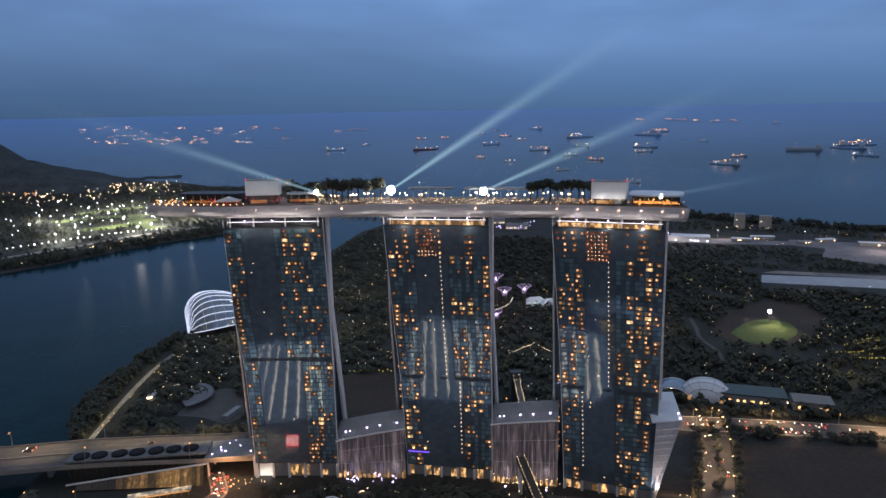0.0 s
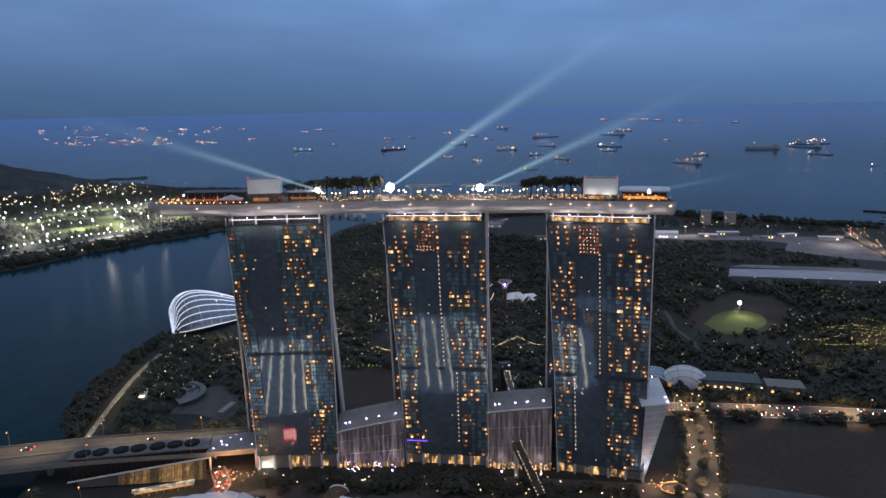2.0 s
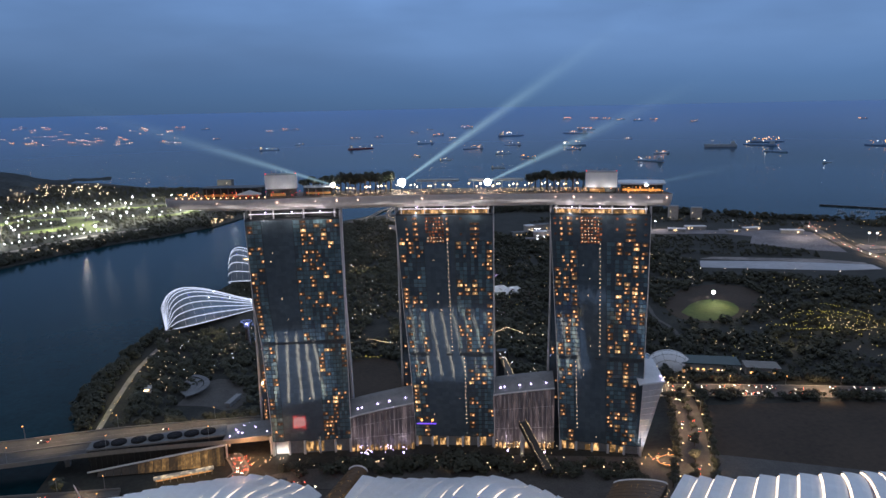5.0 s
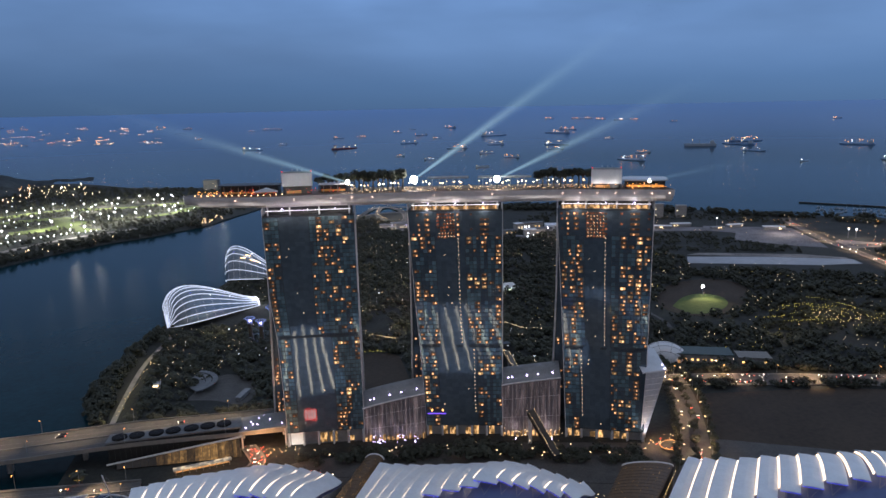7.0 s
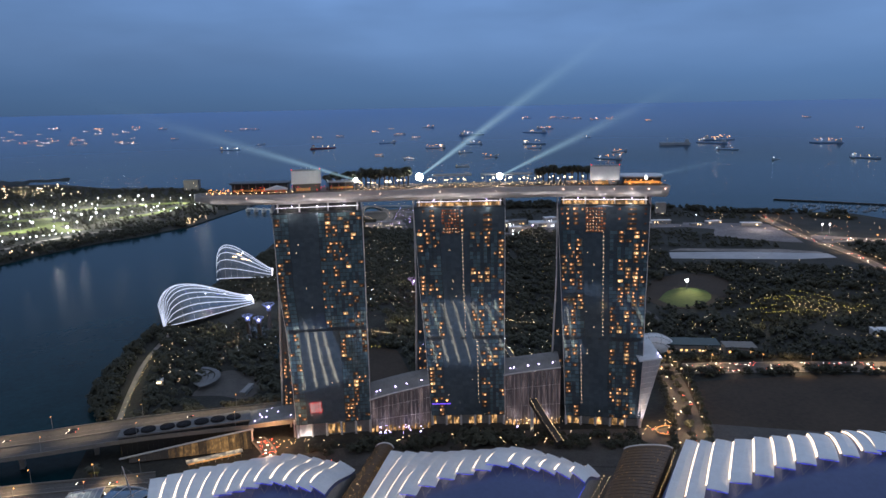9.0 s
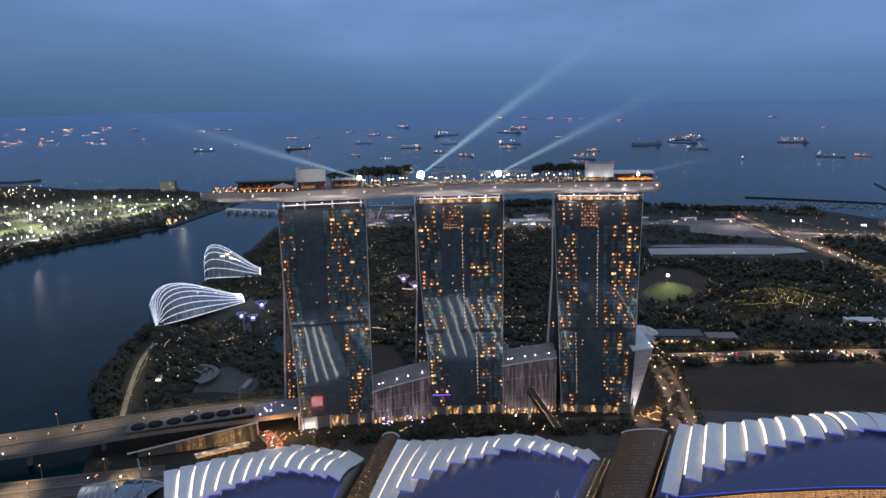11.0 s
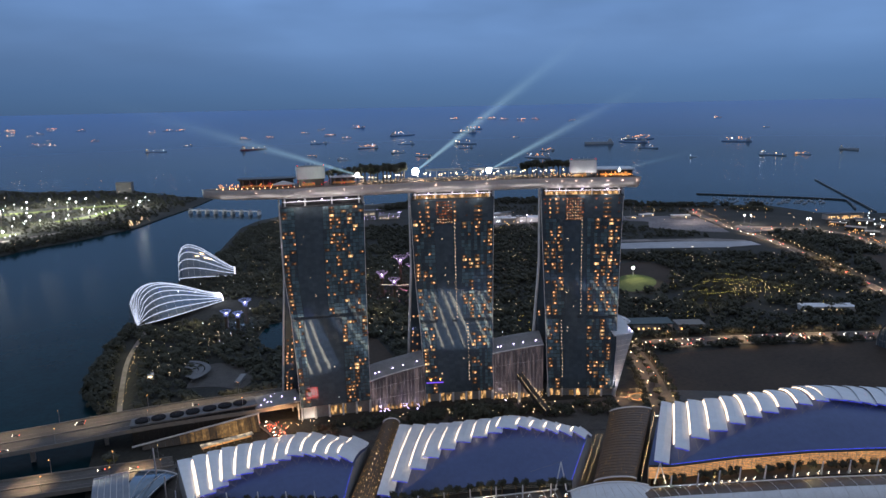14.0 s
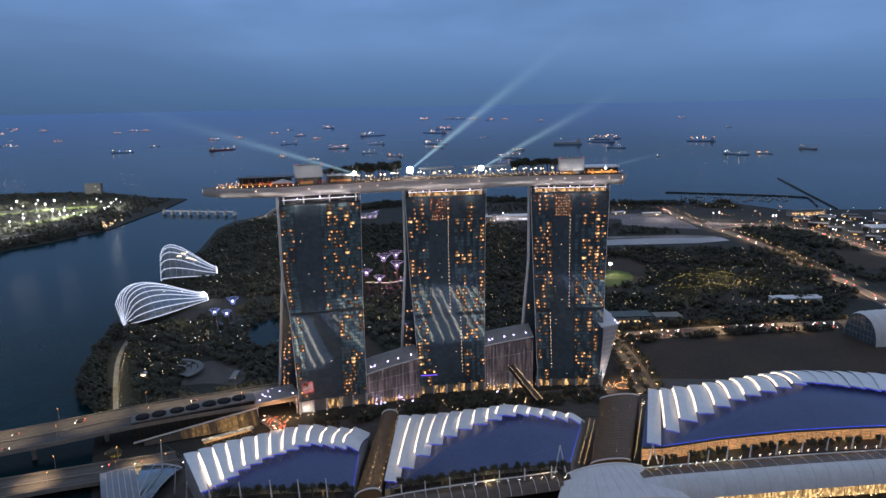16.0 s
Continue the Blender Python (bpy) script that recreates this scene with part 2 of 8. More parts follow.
M["shelter_roof"] = streaked(mat("glowing_shelter_sheet", (0.4, 0.38, 0.34), 0.5, 0, 0.2, 0.2), (1.0, 0.74, 0.42), 0.06, 0.9, (0.20, 0.20, 0.2))
M["lobby_glass"] = streaked(mat("uneven_lobby_glass", (0.045, 0.040, 0.035), 0.18, 0.2, 0.2, 0.3), (1.0, 0.55, 0.22), 0.10, 1.5, (0.35, 0.35, 0.18))
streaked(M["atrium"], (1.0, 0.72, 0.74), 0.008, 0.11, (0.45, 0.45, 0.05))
# the lamps' wash on the hull is put in as the panel's own glow
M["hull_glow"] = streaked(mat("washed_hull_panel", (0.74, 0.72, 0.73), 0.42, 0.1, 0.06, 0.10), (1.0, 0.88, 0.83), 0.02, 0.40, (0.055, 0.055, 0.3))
M["hull_lamp"] = glow("pinkish_hull_lamp", (1.0, 0.60, 0.46), 6.0)
M["vent"] = mat("black_vent_grille", (0.022, 0.022, 0.024), 0.85, 0, 0.5, 0.3, 0, 6, 0.2)
M["pavilion"] = mat("grey_translucent_sheet", (0.19, 0.21, 0.25), 0.35, 0.1, 0.15, 0.3)
M["vault_lit"].node_tree.nodes["Principled BSDF"].inputs["Base Color"].default_value = (0.040, 0.032, 0.026, 1)
for k_, v_ in enumerate((0.006, 0.05, 0.13, 0.26)):
    M["podium_pane_%d" % k_] = streaked(mat("podium_pane_glass_%d" % k_, (0.045, 0.038, 0.030), 0.18, 0.2, 0.2, 0.3), (1.0, 0.54, 0.18), v_ * 0.5, v_ * 1.6, (0.5, 0.5, 0.12))
M["ridge"] = mat("dark_wooded_ridge", (0.056, 0.066, 0.072), 0.95, 0, 0.02, 0.5, 0.4, 10, 0.1)
M["teal_roof"] = mat("dark_teal_roof_sheet", (0.06, 0.09, 0.09), 0.6, 0, 0.2, 0.2)
M["flat_roof"] = mat("weathered_flat_roof", (0.17, 0.175, 0.18), 0.8, 0, 0.15, 0.3)
M["room_small"] = room_glow("small_amber_room", (1.0, 0.32, 0.14), 0.07, 0.5)
M["vault_lamp"] = glow("amber_lit_pane", (1.0, 0.58, 0.22), 0.65)
M["dot"] = glow("small_round_lamp", (1.0, 0.66, 0.38), 2.2)
M["shop"] = streaked(M["shop"], (1.0, 0.62, 0.26), 0.25, 1.7, (0.55, 0.55, 0.35))
# panes of the facades differ a little from one another
for key in ("glass", "glass_dark"):
    nt = M[key].node_tree
    geo, mr, sc_ = nt.nodes.new("ShaderNodeNewGeometry"), nt.nodes.new("ShaderNodeMapRange"), nt.nodes.new("ShaderNodeVectorMath")
    mr.inputs["To Min"].default_value, mr.inputs["To Max"].default_value = (0.68, 1.32) if key == "glass" else (0.90, 1.10)
    nt.links.new(geo.outputs["Random Per Island"], mr.inputs["Value"])
    src = nt.nodes["Principled BSDF"].inputs["Base Color"].links[0].from_socket
    sc_.operation = "SCALE"
    nt.links.new(src, sc_.inputs[0])
    nt.links.new(mr.outputs[0], sc_.inputs["Scale"])
    nt.links.new(sc_.outputs[0], nt.nodes["Principled BSDF"].inputs["Base Color"])
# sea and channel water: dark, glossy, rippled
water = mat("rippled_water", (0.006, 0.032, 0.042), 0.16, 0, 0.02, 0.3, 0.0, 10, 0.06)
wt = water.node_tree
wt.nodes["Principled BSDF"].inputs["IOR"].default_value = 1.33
# haze over the open sea put into its colour: paler, bluer with distance
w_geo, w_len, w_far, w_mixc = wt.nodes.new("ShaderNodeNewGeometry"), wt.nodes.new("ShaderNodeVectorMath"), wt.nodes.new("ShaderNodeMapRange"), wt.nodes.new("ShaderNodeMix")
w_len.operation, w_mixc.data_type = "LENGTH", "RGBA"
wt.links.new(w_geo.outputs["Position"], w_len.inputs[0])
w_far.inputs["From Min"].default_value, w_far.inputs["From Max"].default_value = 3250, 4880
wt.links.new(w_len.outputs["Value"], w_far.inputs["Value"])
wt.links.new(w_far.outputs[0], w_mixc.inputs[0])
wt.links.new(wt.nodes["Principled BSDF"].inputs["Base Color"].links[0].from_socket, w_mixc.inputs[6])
# reflection strength also rises with distance, so the far sea meets the sky
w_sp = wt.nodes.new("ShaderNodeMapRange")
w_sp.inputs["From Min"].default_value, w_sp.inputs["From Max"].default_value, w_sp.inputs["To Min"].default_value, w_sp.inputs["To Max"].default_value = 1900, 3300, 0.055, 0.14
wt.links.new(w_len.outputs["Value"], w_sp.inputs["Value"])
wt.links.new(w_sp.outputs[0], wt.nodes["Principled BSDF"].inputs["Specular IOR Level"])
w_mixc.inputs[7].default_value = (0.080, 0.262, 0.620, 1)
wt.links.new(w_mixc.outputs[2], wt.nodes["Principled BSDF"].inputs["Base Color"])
wv = wt.nodes.new("ShaderNodeTexNoise")
wv.inputs["Scale"].default_value, wv.inputs["Detail"].default_value = 0.12, 5
wc = wt.nodes.new("ShaderNodeTexCoord")
wb = wt.nodes.new("ShaderNodeBump")
wb.inputs["Strength"].default_value, wb.inputs["Distance"].default_value = 0.25, 0.4
wt.links.new(wc.outputs["Object"], wv.inputs["Vector"])
wt.links.new(wv.outputs["Fac"], wb.inputs["Height"])
wt.links.new(wb.outputs[0], wt.nodes["Principled BSDF"].inputs["Normal"])


# ---------------------------------------------------------------- mesh helpers
class Shape:
    """Collects vertices and faces of one mesh."""

    def __init__(self):
        self.v, self.f = [], []

    def add(self, verts, faces):
        k = len(self.v)
        self.v += [tuple(p) for p in verts]
        self.f += [tuple(i + k for i in f) for f in faces]
        return self

    def box(self, x0, y0, z0, x1, y1, z1, m=None):
        c = [Vector((x, y, z)) for z in (z0, z1) for x, y in ((x0, y0), (x1, y0), (x1, y1), (x0, y1))]
        return self.add([m @ p for p in c] if m else c, [(3, 2, 1, 0), (4, 5, 6, 7), (0, 1, 5, 4), (1, 2, 6, 5), (2, 3, 7, 6), (3, 0, 4, 7)])

    def prism(self, ring, z0, z1):
        n = len(ring)
        return self.add([(x, y, z0) for x, y in ring] + [(x, y, z1) for x, y in ring],
                        [tuple(range(n - 1, -1, -1)), tuple(range(n, 2 * n))] + [(i, (i + 1) % n, n + (i + 1) % n, n + i) for i in range(n)])

    def loft(self, rings, cap=True, loop=True):
        n = len(rings[0])
        v = [p for r in rings for p in r]
        f = [(a * n + i, a * n + (i + 1) % n, (a + 1) * n + (i + 1) % n, (a + 1) * n + i) for a in range(len(rings) - 1) for i in range(n if loop else n - 1)]
        if cap:
            f += [tuple(range(n - 1, -1, -1)), tuple(range((len(rings) - 1) * n, len(rings) * n))]
        return self.add(v, f)

    def tube(self, pts, r, sides=6, r1=None):
        rings = []
        for i, p in enumerate(pts):
            a, b = Vector(pts[max(i - 1, 0)]), Vector(pts[min(i + 1, len(pts) - 1)])
            d = (b - a).normalized()
            s = d.cross(Vector((0, 0, 1)) if abs(d.z) < 0.95 else Vector((1, 0, 0))).normalized()
            t = s.cross(d)
            k = r if r1 is None else r + (r1 - r) * i / (len(pts) - 1)
            rings.append([Vector(p) + k * (math.cos(q) * s + math.sin(q) * t) for q in (2 * math.pi * j / sides for j in range(sides))])
        return self.loft(rings)

    def ball(self, at, r, flat=1.0):
        """A small eight-sided bead."""
        x, y, z = at
        ring = [(x + r * math.cos(a), y + r * math.sin(a)) for a in (math.pi / 3 * i for i in range(6))]
        v = [(x, y, z - r * flat)] + [(p, q, z) for p, q in ring] + [(x, y, z + r * flat)]
        return self.add(v, [(0, 1 + (i + 1) % 6, 1 + i) for i in range(6)] + [(7, 1 + i, 1 + (i + 1) % 6) for i in range(6)])

    def globe(self, at, r, rings=8, sides=14):
        x, y, z = at
        return self.loft([[(x + r * math.sin(math.pi * i / rings) * math.cos(a), y + r * math.sin(math.pi * i / rings) * math.sin(a), z - r * math.cos(math.pi * i / rings)) for a in (2 * math.pi * j / sides for j in range(sides))] for i in range(1, rings)])

    def mesh(self, name, material, smooth=False):
        me = bpy.data.meshes.new(name)
        me.from_pydata(self.v, [], self.f)
        me.update()
        me.materials.append(material)
        if smooth:
            me.polygons.foreach_set("use_smooth", [True] * len(me.polygons))
        return me

    def ob(self, name, material, parent=None, label="", smooth=False, **tags):
        o = new(name, self.mesh(name, material, smooth))
        if parent:
            o.parent = parent
        return tagged(o, label, **tags)


def thing(name, label, category, at=(0, 0, 0), group="", kind=""):
    e = new(name)
    e.location = at
    return tagged(e, label, category, group, kind)


def lerp(a, b, t):
    return a + (b - a) * t


def mix2(a, b, t):
    return Vector(a).lerp(Vector(b), t)


def curve_at(keys, x):
    """Linear interpolation in a short table of (x, y)."""
    return float(np.interp(x, [k[0] for k in keys], [k[1] for k in keys]))


def smoothed(pts, n):
    """A Catmull-Rom line through the points."""
    out, p = [], [Vector(q) for q in pts]
    for i in range(len(p) - 1):
        a, b, c, d = p[max(i - 1, 0)], p[i], p[i + 1], p[min(i + 2, len(p) - 1)]
        for k in range(n):
            t = k / n
            out.append(0.5 * ((2 * b) + (c - a) * t + (2 * a - 5 * b + 4 * c - d) * t * t + (3 * b - a - 3 * c + d) * t ** 3))
    return out + [p[-1]]


def ribbon(pts, width, z0, z1, name, material, parent=None, label="", **tags):
    """A flat road-like band along a line of points."""
    s = Shape()
    rings = []
    for i, p in enumerate(pts):
        d = (Vector(pts[min(i + 1, len(pts) - 1)]) - Vector(pts[max(i - 1, 0)])).to_2d().normalized()
        n = Vector((-d.y, d.x, 0)) * width / 2
        p = Vector((p[0], p[1], p[2] if len(p) > 2 else 0))
        rings.append([p + n + Vector((0, 0, z0)), p - n + Vector((0, 0, z0)), p - n + Vector((0, 0, z1)), p + n + Vector((0, 0, z1))])
    s.loft(rings)
    return s.ob(name, material, parent, label, **tags)


def shifted(pts, off):
    out = []
    for i, p in enumerate(pts):
        d = (Vector(pts[min(i + 1, len(pts) - 1)]) - Vector(pts[max(i - 1, 0)])).to_2d().normalized()
        out.append(Vector(p) + Vector((-d.y, d.x, 0)) * off)
    return out


def inside(x, y, ring):
    hit = False
    for i in range(len(ring)):
        (x0, y0), (x1, y1) = ring[i - 1], ring[i]
        if (y0 > y) != (y1 > y) and x < (x1 - x0) * (y - y0) / (y1 - y0) + x0:
            hit = not hit
    return hit

# ---------------------------------------------------------------- sea and land
LAND_A = [(-194, 560), (-204, 632), (-180, 735), (-150, 832), (-118, 930), (22, 1232), (107, 1460), (162, 1538), (251, 1595), (521, 1640), (868, 1510), (1066, 1236),
          (1142, 1151), (1276, 1072), (1268, 925), (1440, 790), (2600, 260), (2600, -900), (420, -60), (95, 150), (-215, 330), (-205, 470)]
LAND_B = [(-2600, 700), (-900, 1000), (-500, 1236), (-430, 1300), (-370, 1375), (-285, 1455), (-200, 1505), (-95, 1595), (-15, 1735), (60, 1860), (150, 2040), (60, 2150),
          (-60, 2420), (-330, 2560), (-520, 2820), (-800, 2960), (-1500, 3000), (-2600, 2600)]


def sea_level(r):
    """The sea lies flat, and lifts towards the horizon so that it closes under the sky."""
    if r <= 3000:
        return -2.0
    a0 = math.atan(254 / 3000)
    return 252 - r * math.tan(a0 + (radians(0.15) - a0) * (r - 3000) / 1880)


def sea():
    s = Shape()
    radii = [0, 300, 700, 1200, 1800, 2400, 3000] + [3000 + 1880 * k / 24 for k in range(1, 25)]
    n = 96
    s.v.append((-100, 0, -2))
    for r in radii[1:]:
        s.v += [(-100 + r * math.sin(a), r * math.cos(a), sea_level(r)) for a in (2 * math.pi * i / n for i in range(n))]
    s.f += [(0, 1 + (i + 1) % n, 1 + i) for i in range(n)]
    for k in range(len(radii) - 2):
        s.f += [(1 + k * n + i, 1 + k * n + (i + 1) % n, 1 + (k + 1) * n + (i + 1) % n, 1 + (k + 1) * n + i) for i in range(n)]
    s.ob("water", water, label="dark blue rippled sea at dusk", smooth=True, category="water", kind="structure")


sea()
Shape().prism(LAND_A, -8, 0).ob("ground", M["soil"], label="dark ground of the garden peninsula", category="ground", kind="structure")
Shape().prism(LAND_B, -8, 0).ob("ground_far", M["soil"], label="dark wooded ground across the channel", category="ground", kind="structure")


def patch(name, ring, material, label, h=0.25):
    return Shape().prism(ring, -0.5, h).ob(name, material, label=label, category="ground", kind="structure")


patch("field", [(262, 360), (300, 436), (420, 402), (640, 300), (560, 200), (400, 270)], M["field"], "dark empty grass field beside the avenue", 0.12)
patch("arena", [tuple(p.to_2d()) for p in smoothed([(x, y, 0) for x, y in ((451, 702), (506, 752), (564, 768), (605, 747), (598, 698), (547, 645), (490, 617), (451, 627), (437, 657), (451, 702))], 4)[:-1]], M["field"], "bare brown oval ground round the lawn", 0.2)
# greener patch takes the outline of the floodlit part of the larger oval
patch("lawn", [tuple(p.to_2d()) for p in smoothed([(454, 669, 0), (492, 698, 0), (526, 703, 0), (538, 679, 0), (521, 648, 0), (486, 629, 0), (455, 633, 0), (454, 669, 0)], 4)[:-1]], M["lawn"], "oval lawn patch, outlined and coloured as the floodlit part", 0.26)
patch("lawn_between", [(-20, 520), (70, 500), (85, 625), (75, 640), (-10, 652)], M["field"], "dark lawn behind the hotel towers", 0.2)
patch("canal", [(656, 900), (760, 853), (878, 779), (866, 750), (800, 768), (700, 822), (627, 861)], M["pool"], "still canal, the sky's reflection put into its pale colour", 0.15)
patch("yard", [(560, 1230), (780, 1170), (860, 1115), (850, 1080), (780, 1110), (640, 1170), (570, 1190)], M["yard"], "bare pale building yard near the coast", 0.2)
patch("yard_side", [(874, 1129), (999, 1047), (1008, 1030), (945, 905), (918, 862), (883, 893), (825, 983), (877, 1038), (841, 1090)], M["yard"], "bare pale building yard with tracks", 0.26)
# sandy colour stands for the bright lamplight on the road hub
patch("road_hub", [(976, 900), (992, 905), (1020, 870), (1046, 842), (1040, 815), (985, 836), (948, 838)], M["sand"], "ground where the coast roads meet, lamplight put in as pale colour", 0.18)
patch("canal_bank", [(664, 912), (694, 917), (838, 838), (880, 792), (874, 783), (756, 858)], M["sand"], "pale bare bank along the canal", 0.16)
patch("coast_field", [(928, 619), (957, 575), (945, 520), (866, 470), (827, 503)], M["field"], "dark bare field beside the coast road", 0.16)
patch("barrage_yard", [(240, 1366), (328, 1322), (348, 1418), (276, 1418)], M["yard"], "pale paved yard near the barrage", 0.2)
patch("forecourt", [tuple(p.to_2d()) for p in smoothed([(-122, 588, 0), (-98, 578, 0), (-76, 562, 0), (-58, 590, 0), (-66, 622, 0), (-86, 640, 0), (-104, 628, 0), (-122, 590, 0)], 5)[:-1]], M["asphalt"], "dark paved garden forecourt", 0.2)
patch("pond", [(-40, 655), (-8, 640), (10, 700), (20, 745), (-8, 740), (-30, 700)], water, "small dark garden pond", 0.15)
patch("plaza", [(-215, 335), (-150, 425), (-40, 440), (80, 425), (215, 372), (262, 360), (400, 270), (300, 120), (95, 152)], M["asphalt"], "paved ground under the shopping halls", 0.1)
# ---------------------------------------------------------------- roads
def road_thing(pts, width, label, z=0.0, smooth_n=6, lift=0.0, surface="asphalt", kerbs=True):
    line = smoothed([(p[0], p[1], (p[2] if len(p) > 2 else 0) + z) for p in pts], smooth_n)
    road = ribbon(line, width, -0.2, 0.32 + lift, "road", M[surface], None, label, category="road", kind="structure")
    for side in (-1, 1) if width > 5 and kerbs else ():
        ribbon(shifted(line, side * (width / 2 + 0.6)), 1.2, -0.2, 0.5, "kerb", M["kerb"], road)
    return line, road


AVENUE = [(205, 492), (290, 474), (420, 424), (552, 362), (760, 250)]
CROSS = [(308, 480), (292, 440), (252, 373), (210, 318)]
COAST_ROAD = [(1090, 1130), (1045, 1064), (967, 913), (935, 825), (890, 720), (826, 609), (779, 529), (706, 411), (640, 330)]
COAST_ROAD_B = [(968, 862), (1012, 848), (1054, 818), (1074, 742), (1038, 668), (1006, 602), (971, 532), (900, 430)]
avenue_line, avenue = road_thing(AVENUE, 24, "wide lit avenue with queueing cars")
cross_line, cross = road_thing(CROSS, 20, "lit side road lined with trees", lift=0.05, kerbs=False)
coast_line, coast = road_thing(COAST_ROAD, 13, "long lit coast road")
coast_b_line, coast_b = road_thing(COAST_ROAD_B, 14, "busy lit road near the coast")
mall_line, mall_road = road_thing([(-150, 436), (-90, 430), (-20, 414), (60, 384), (130, 350), (196, 320)], 12, "road between the towers and the shopping halls", lift=0.09, kerbs=False)
park_line, park_road = road_thing([(-181, 548), (-174, 626), (-163, 705), (-140, 790)], 4.4, "pale lit waterside garden path", surface="sand")
path_line, path_road = road_thing([(440, 730), (428, 697), (412, 660), (405, 615), (380, 560)], 4.5, "pale garden path beside the oval lawn")
ramp_line, ramp_road = road_thing([(120, 1380), (173, 1455), (200, 1530), (309, 1600), (420, 1560)], 12, "curving lit road at the barrage")


def elevated(pts, width, label, pier_step):
    line = smoothed(pts, 6)
    e = thing("elevated_road", label, "road", kind="structure")
    ribbon(line, width, -1.6, 0.0, "deck", M["asphalt"], e)
    for off in (-width / 2 - 0.3, width / 2 + 0.3):
        ribbon(shifted(line, off), 0.6, -1.9, 1.3, "parapet", M["kerb"], e)
    ribbon(shifted(line, 0), 0.9, 0.004, 0.9, "median_barrier", M["kerb"], e)
    for off in (-width / 4, width / 4):
        ribbon(shifted(line, off), 0.25, 0.0, 0.02, "lane_line", M["kerb"], e)
    last = None
    for p in line:
        if last is None or (p - last).length > pier_step:
            s = Shape()
            s.prism([(p.x - 1.5, p.y - 3), (p.x + 1.5, p.y - 3), (p.x + 1.5, p.y + 3), (p.x - 1.5, p.y + 3)], -6, p.z - 2.5)
            s.prism([(p.x - 1.8, p.y - width * 0.36), (p.x + 1.8, p.y - width * 0.36), (p.x + 1.8, p.y + width * 0.36), (p.x - 1.8, p.y + width * 0.36)], p.z - 2.8, p.z - 1.62)
            s.ob("pier", M["grey"], e)
            last = p
    return line, e


upper_line, upper_road = elevated([(-760, 590, 14), (-420, 534, 14.5), (-262, 508, 15), (-160, 502, 15), (-60, 492, 13), (-10, 494, 10), (120, 505, 5), (190, 500, 0.9)], 38, "elevated concrete expressway over the channel", 45)
lower_line, lower_road = elevated([(-760, 520, 5), (-420, 478, 6), (-262, 451, 6), (-190, 438, 5), (-150, 436, 2)], 27, "lower concrete road bridge beside the expressway", 45)

# ---------------------------------------------------------------- hotel towers
TOWERS = [
    dict(a=(-54.7, 460.2), b=(7.7, 445.9), left=[(7, 6.3), (20, 6.1), (45, 5.2), (87, 3.3), (120, 0.2), (177, 0)], bays=((0, 0.165, 2), (0.50, 1, 7)), low=((0, 0.15, 2), (0.66, 1, 5)), plant=86.5, dots=None, low_dots=None, leg=-7.0, base=11.0),
    dict(a=(46.4, 442.1), b=(109.8, 417.1), left=[(7, 9.3), (62, 6.5), (104, 3.3), (120, 2.4), (177, 0)], bays=((0, 0.27, 3), (0.60, 1, 5)), low=((0, 0.20, 2), (0.69, 1, 4)), plant=73.0, dots=0.525, low_dots=0.655, leg=-4.0, base=8.5),
    dict(a=(146.4, 402.5), b=(204.0, 369.0), left=[(3, 8.5), (89, 4.6), (177, 0)], bays=((0, 0.27, 3), (0.57, 1, 5)), low=((0, 0.19, 2), (0.57, 0.93, 4)), plant=73.0, dots=0.505, low_dots=0.22, leg=-4.0, base=7.5),
]
Z_TOP, FLOORS = 178.6, 54


def front_off(z):
    k = min(max((Z_TOP - z) / 170, 0), 1)
    return 10.5 * (1 - (1 - k) ** 2.6) - 0.0003 * max(0.0, 95 - z) ** 2


class Facade:
    def __init__(self, d):
        self.a, self.b, self.left, self.leg = Vector(d["a"]), Vector(d["b"]), d["left"], d["leg"]
        self.w = (self.b - self.a).length
        self.u = (self.b - self.a) / self.w
        self.n = Vector((-self.u.y, self.u.x))

    def at(self, k, z, out=0.0):
        """The place at the share k of the front's width, at height z, out metres in front of the glass."""
        lo = curve_at(self.left, z)
        p = self.a + self.u * lerp(lo, self.w, k) + self.n * (front_off(z) - out)
        return Vector((p.x, p.y, z))

    def deep(self, u, depth, z):
        p = self.a + self.u * u + self.n * depth
        return Vector((p.x, p.y, z))

    def matrix(self, k, z):
        m = Matrix((( self.u.x, self.n.x, 0), (self.u.y, self.n.y, 0), (0, 0, 1))).to_4x4()
        return Matrix.Translation(self.at(k, z)) @ m


def lit_box(x0, x1, z0, z1, name, key):
    return Shape().box(x0, -0.35, z0, x1, -0.02, z1).mesh(name, M[key])


win_mesh = Shape().box(-1.8, -0.35, -1.0, -0.10, -0.02, 1.0).box(0.10, -0.35, -1.0, 1.8, -0.02, 1.0).mesh("lit_window", M["room"])
win_hot = Shape().box(-1.8, -0.35, -1.0, -0.10, -0.02, 1.0).box(0.10, -0.35, -1.0, 1.8, -0.02, 1.0).mesh("bright_window", M["room_hot"])
win_half = lit_box(-0.85, 0.85, -1.0, 1.0, "lit_window", "room")
win_wide = Shape().box(-3.2, -0.35, -0.9, -0.10, -0.02, 0.7).box(0.10, -0.35, -0.9, 3.2, -0.02, 0.7).mesh("wide_lit_window", M["room"])
win_small = lit_box(-0.8, 0.8, -0.75, 0.75, "small_window", "room_small")
dot_mesh = lit_box(-0.2, 0.2, -0.24, 0.24, "lit_corridor_window", "dot")


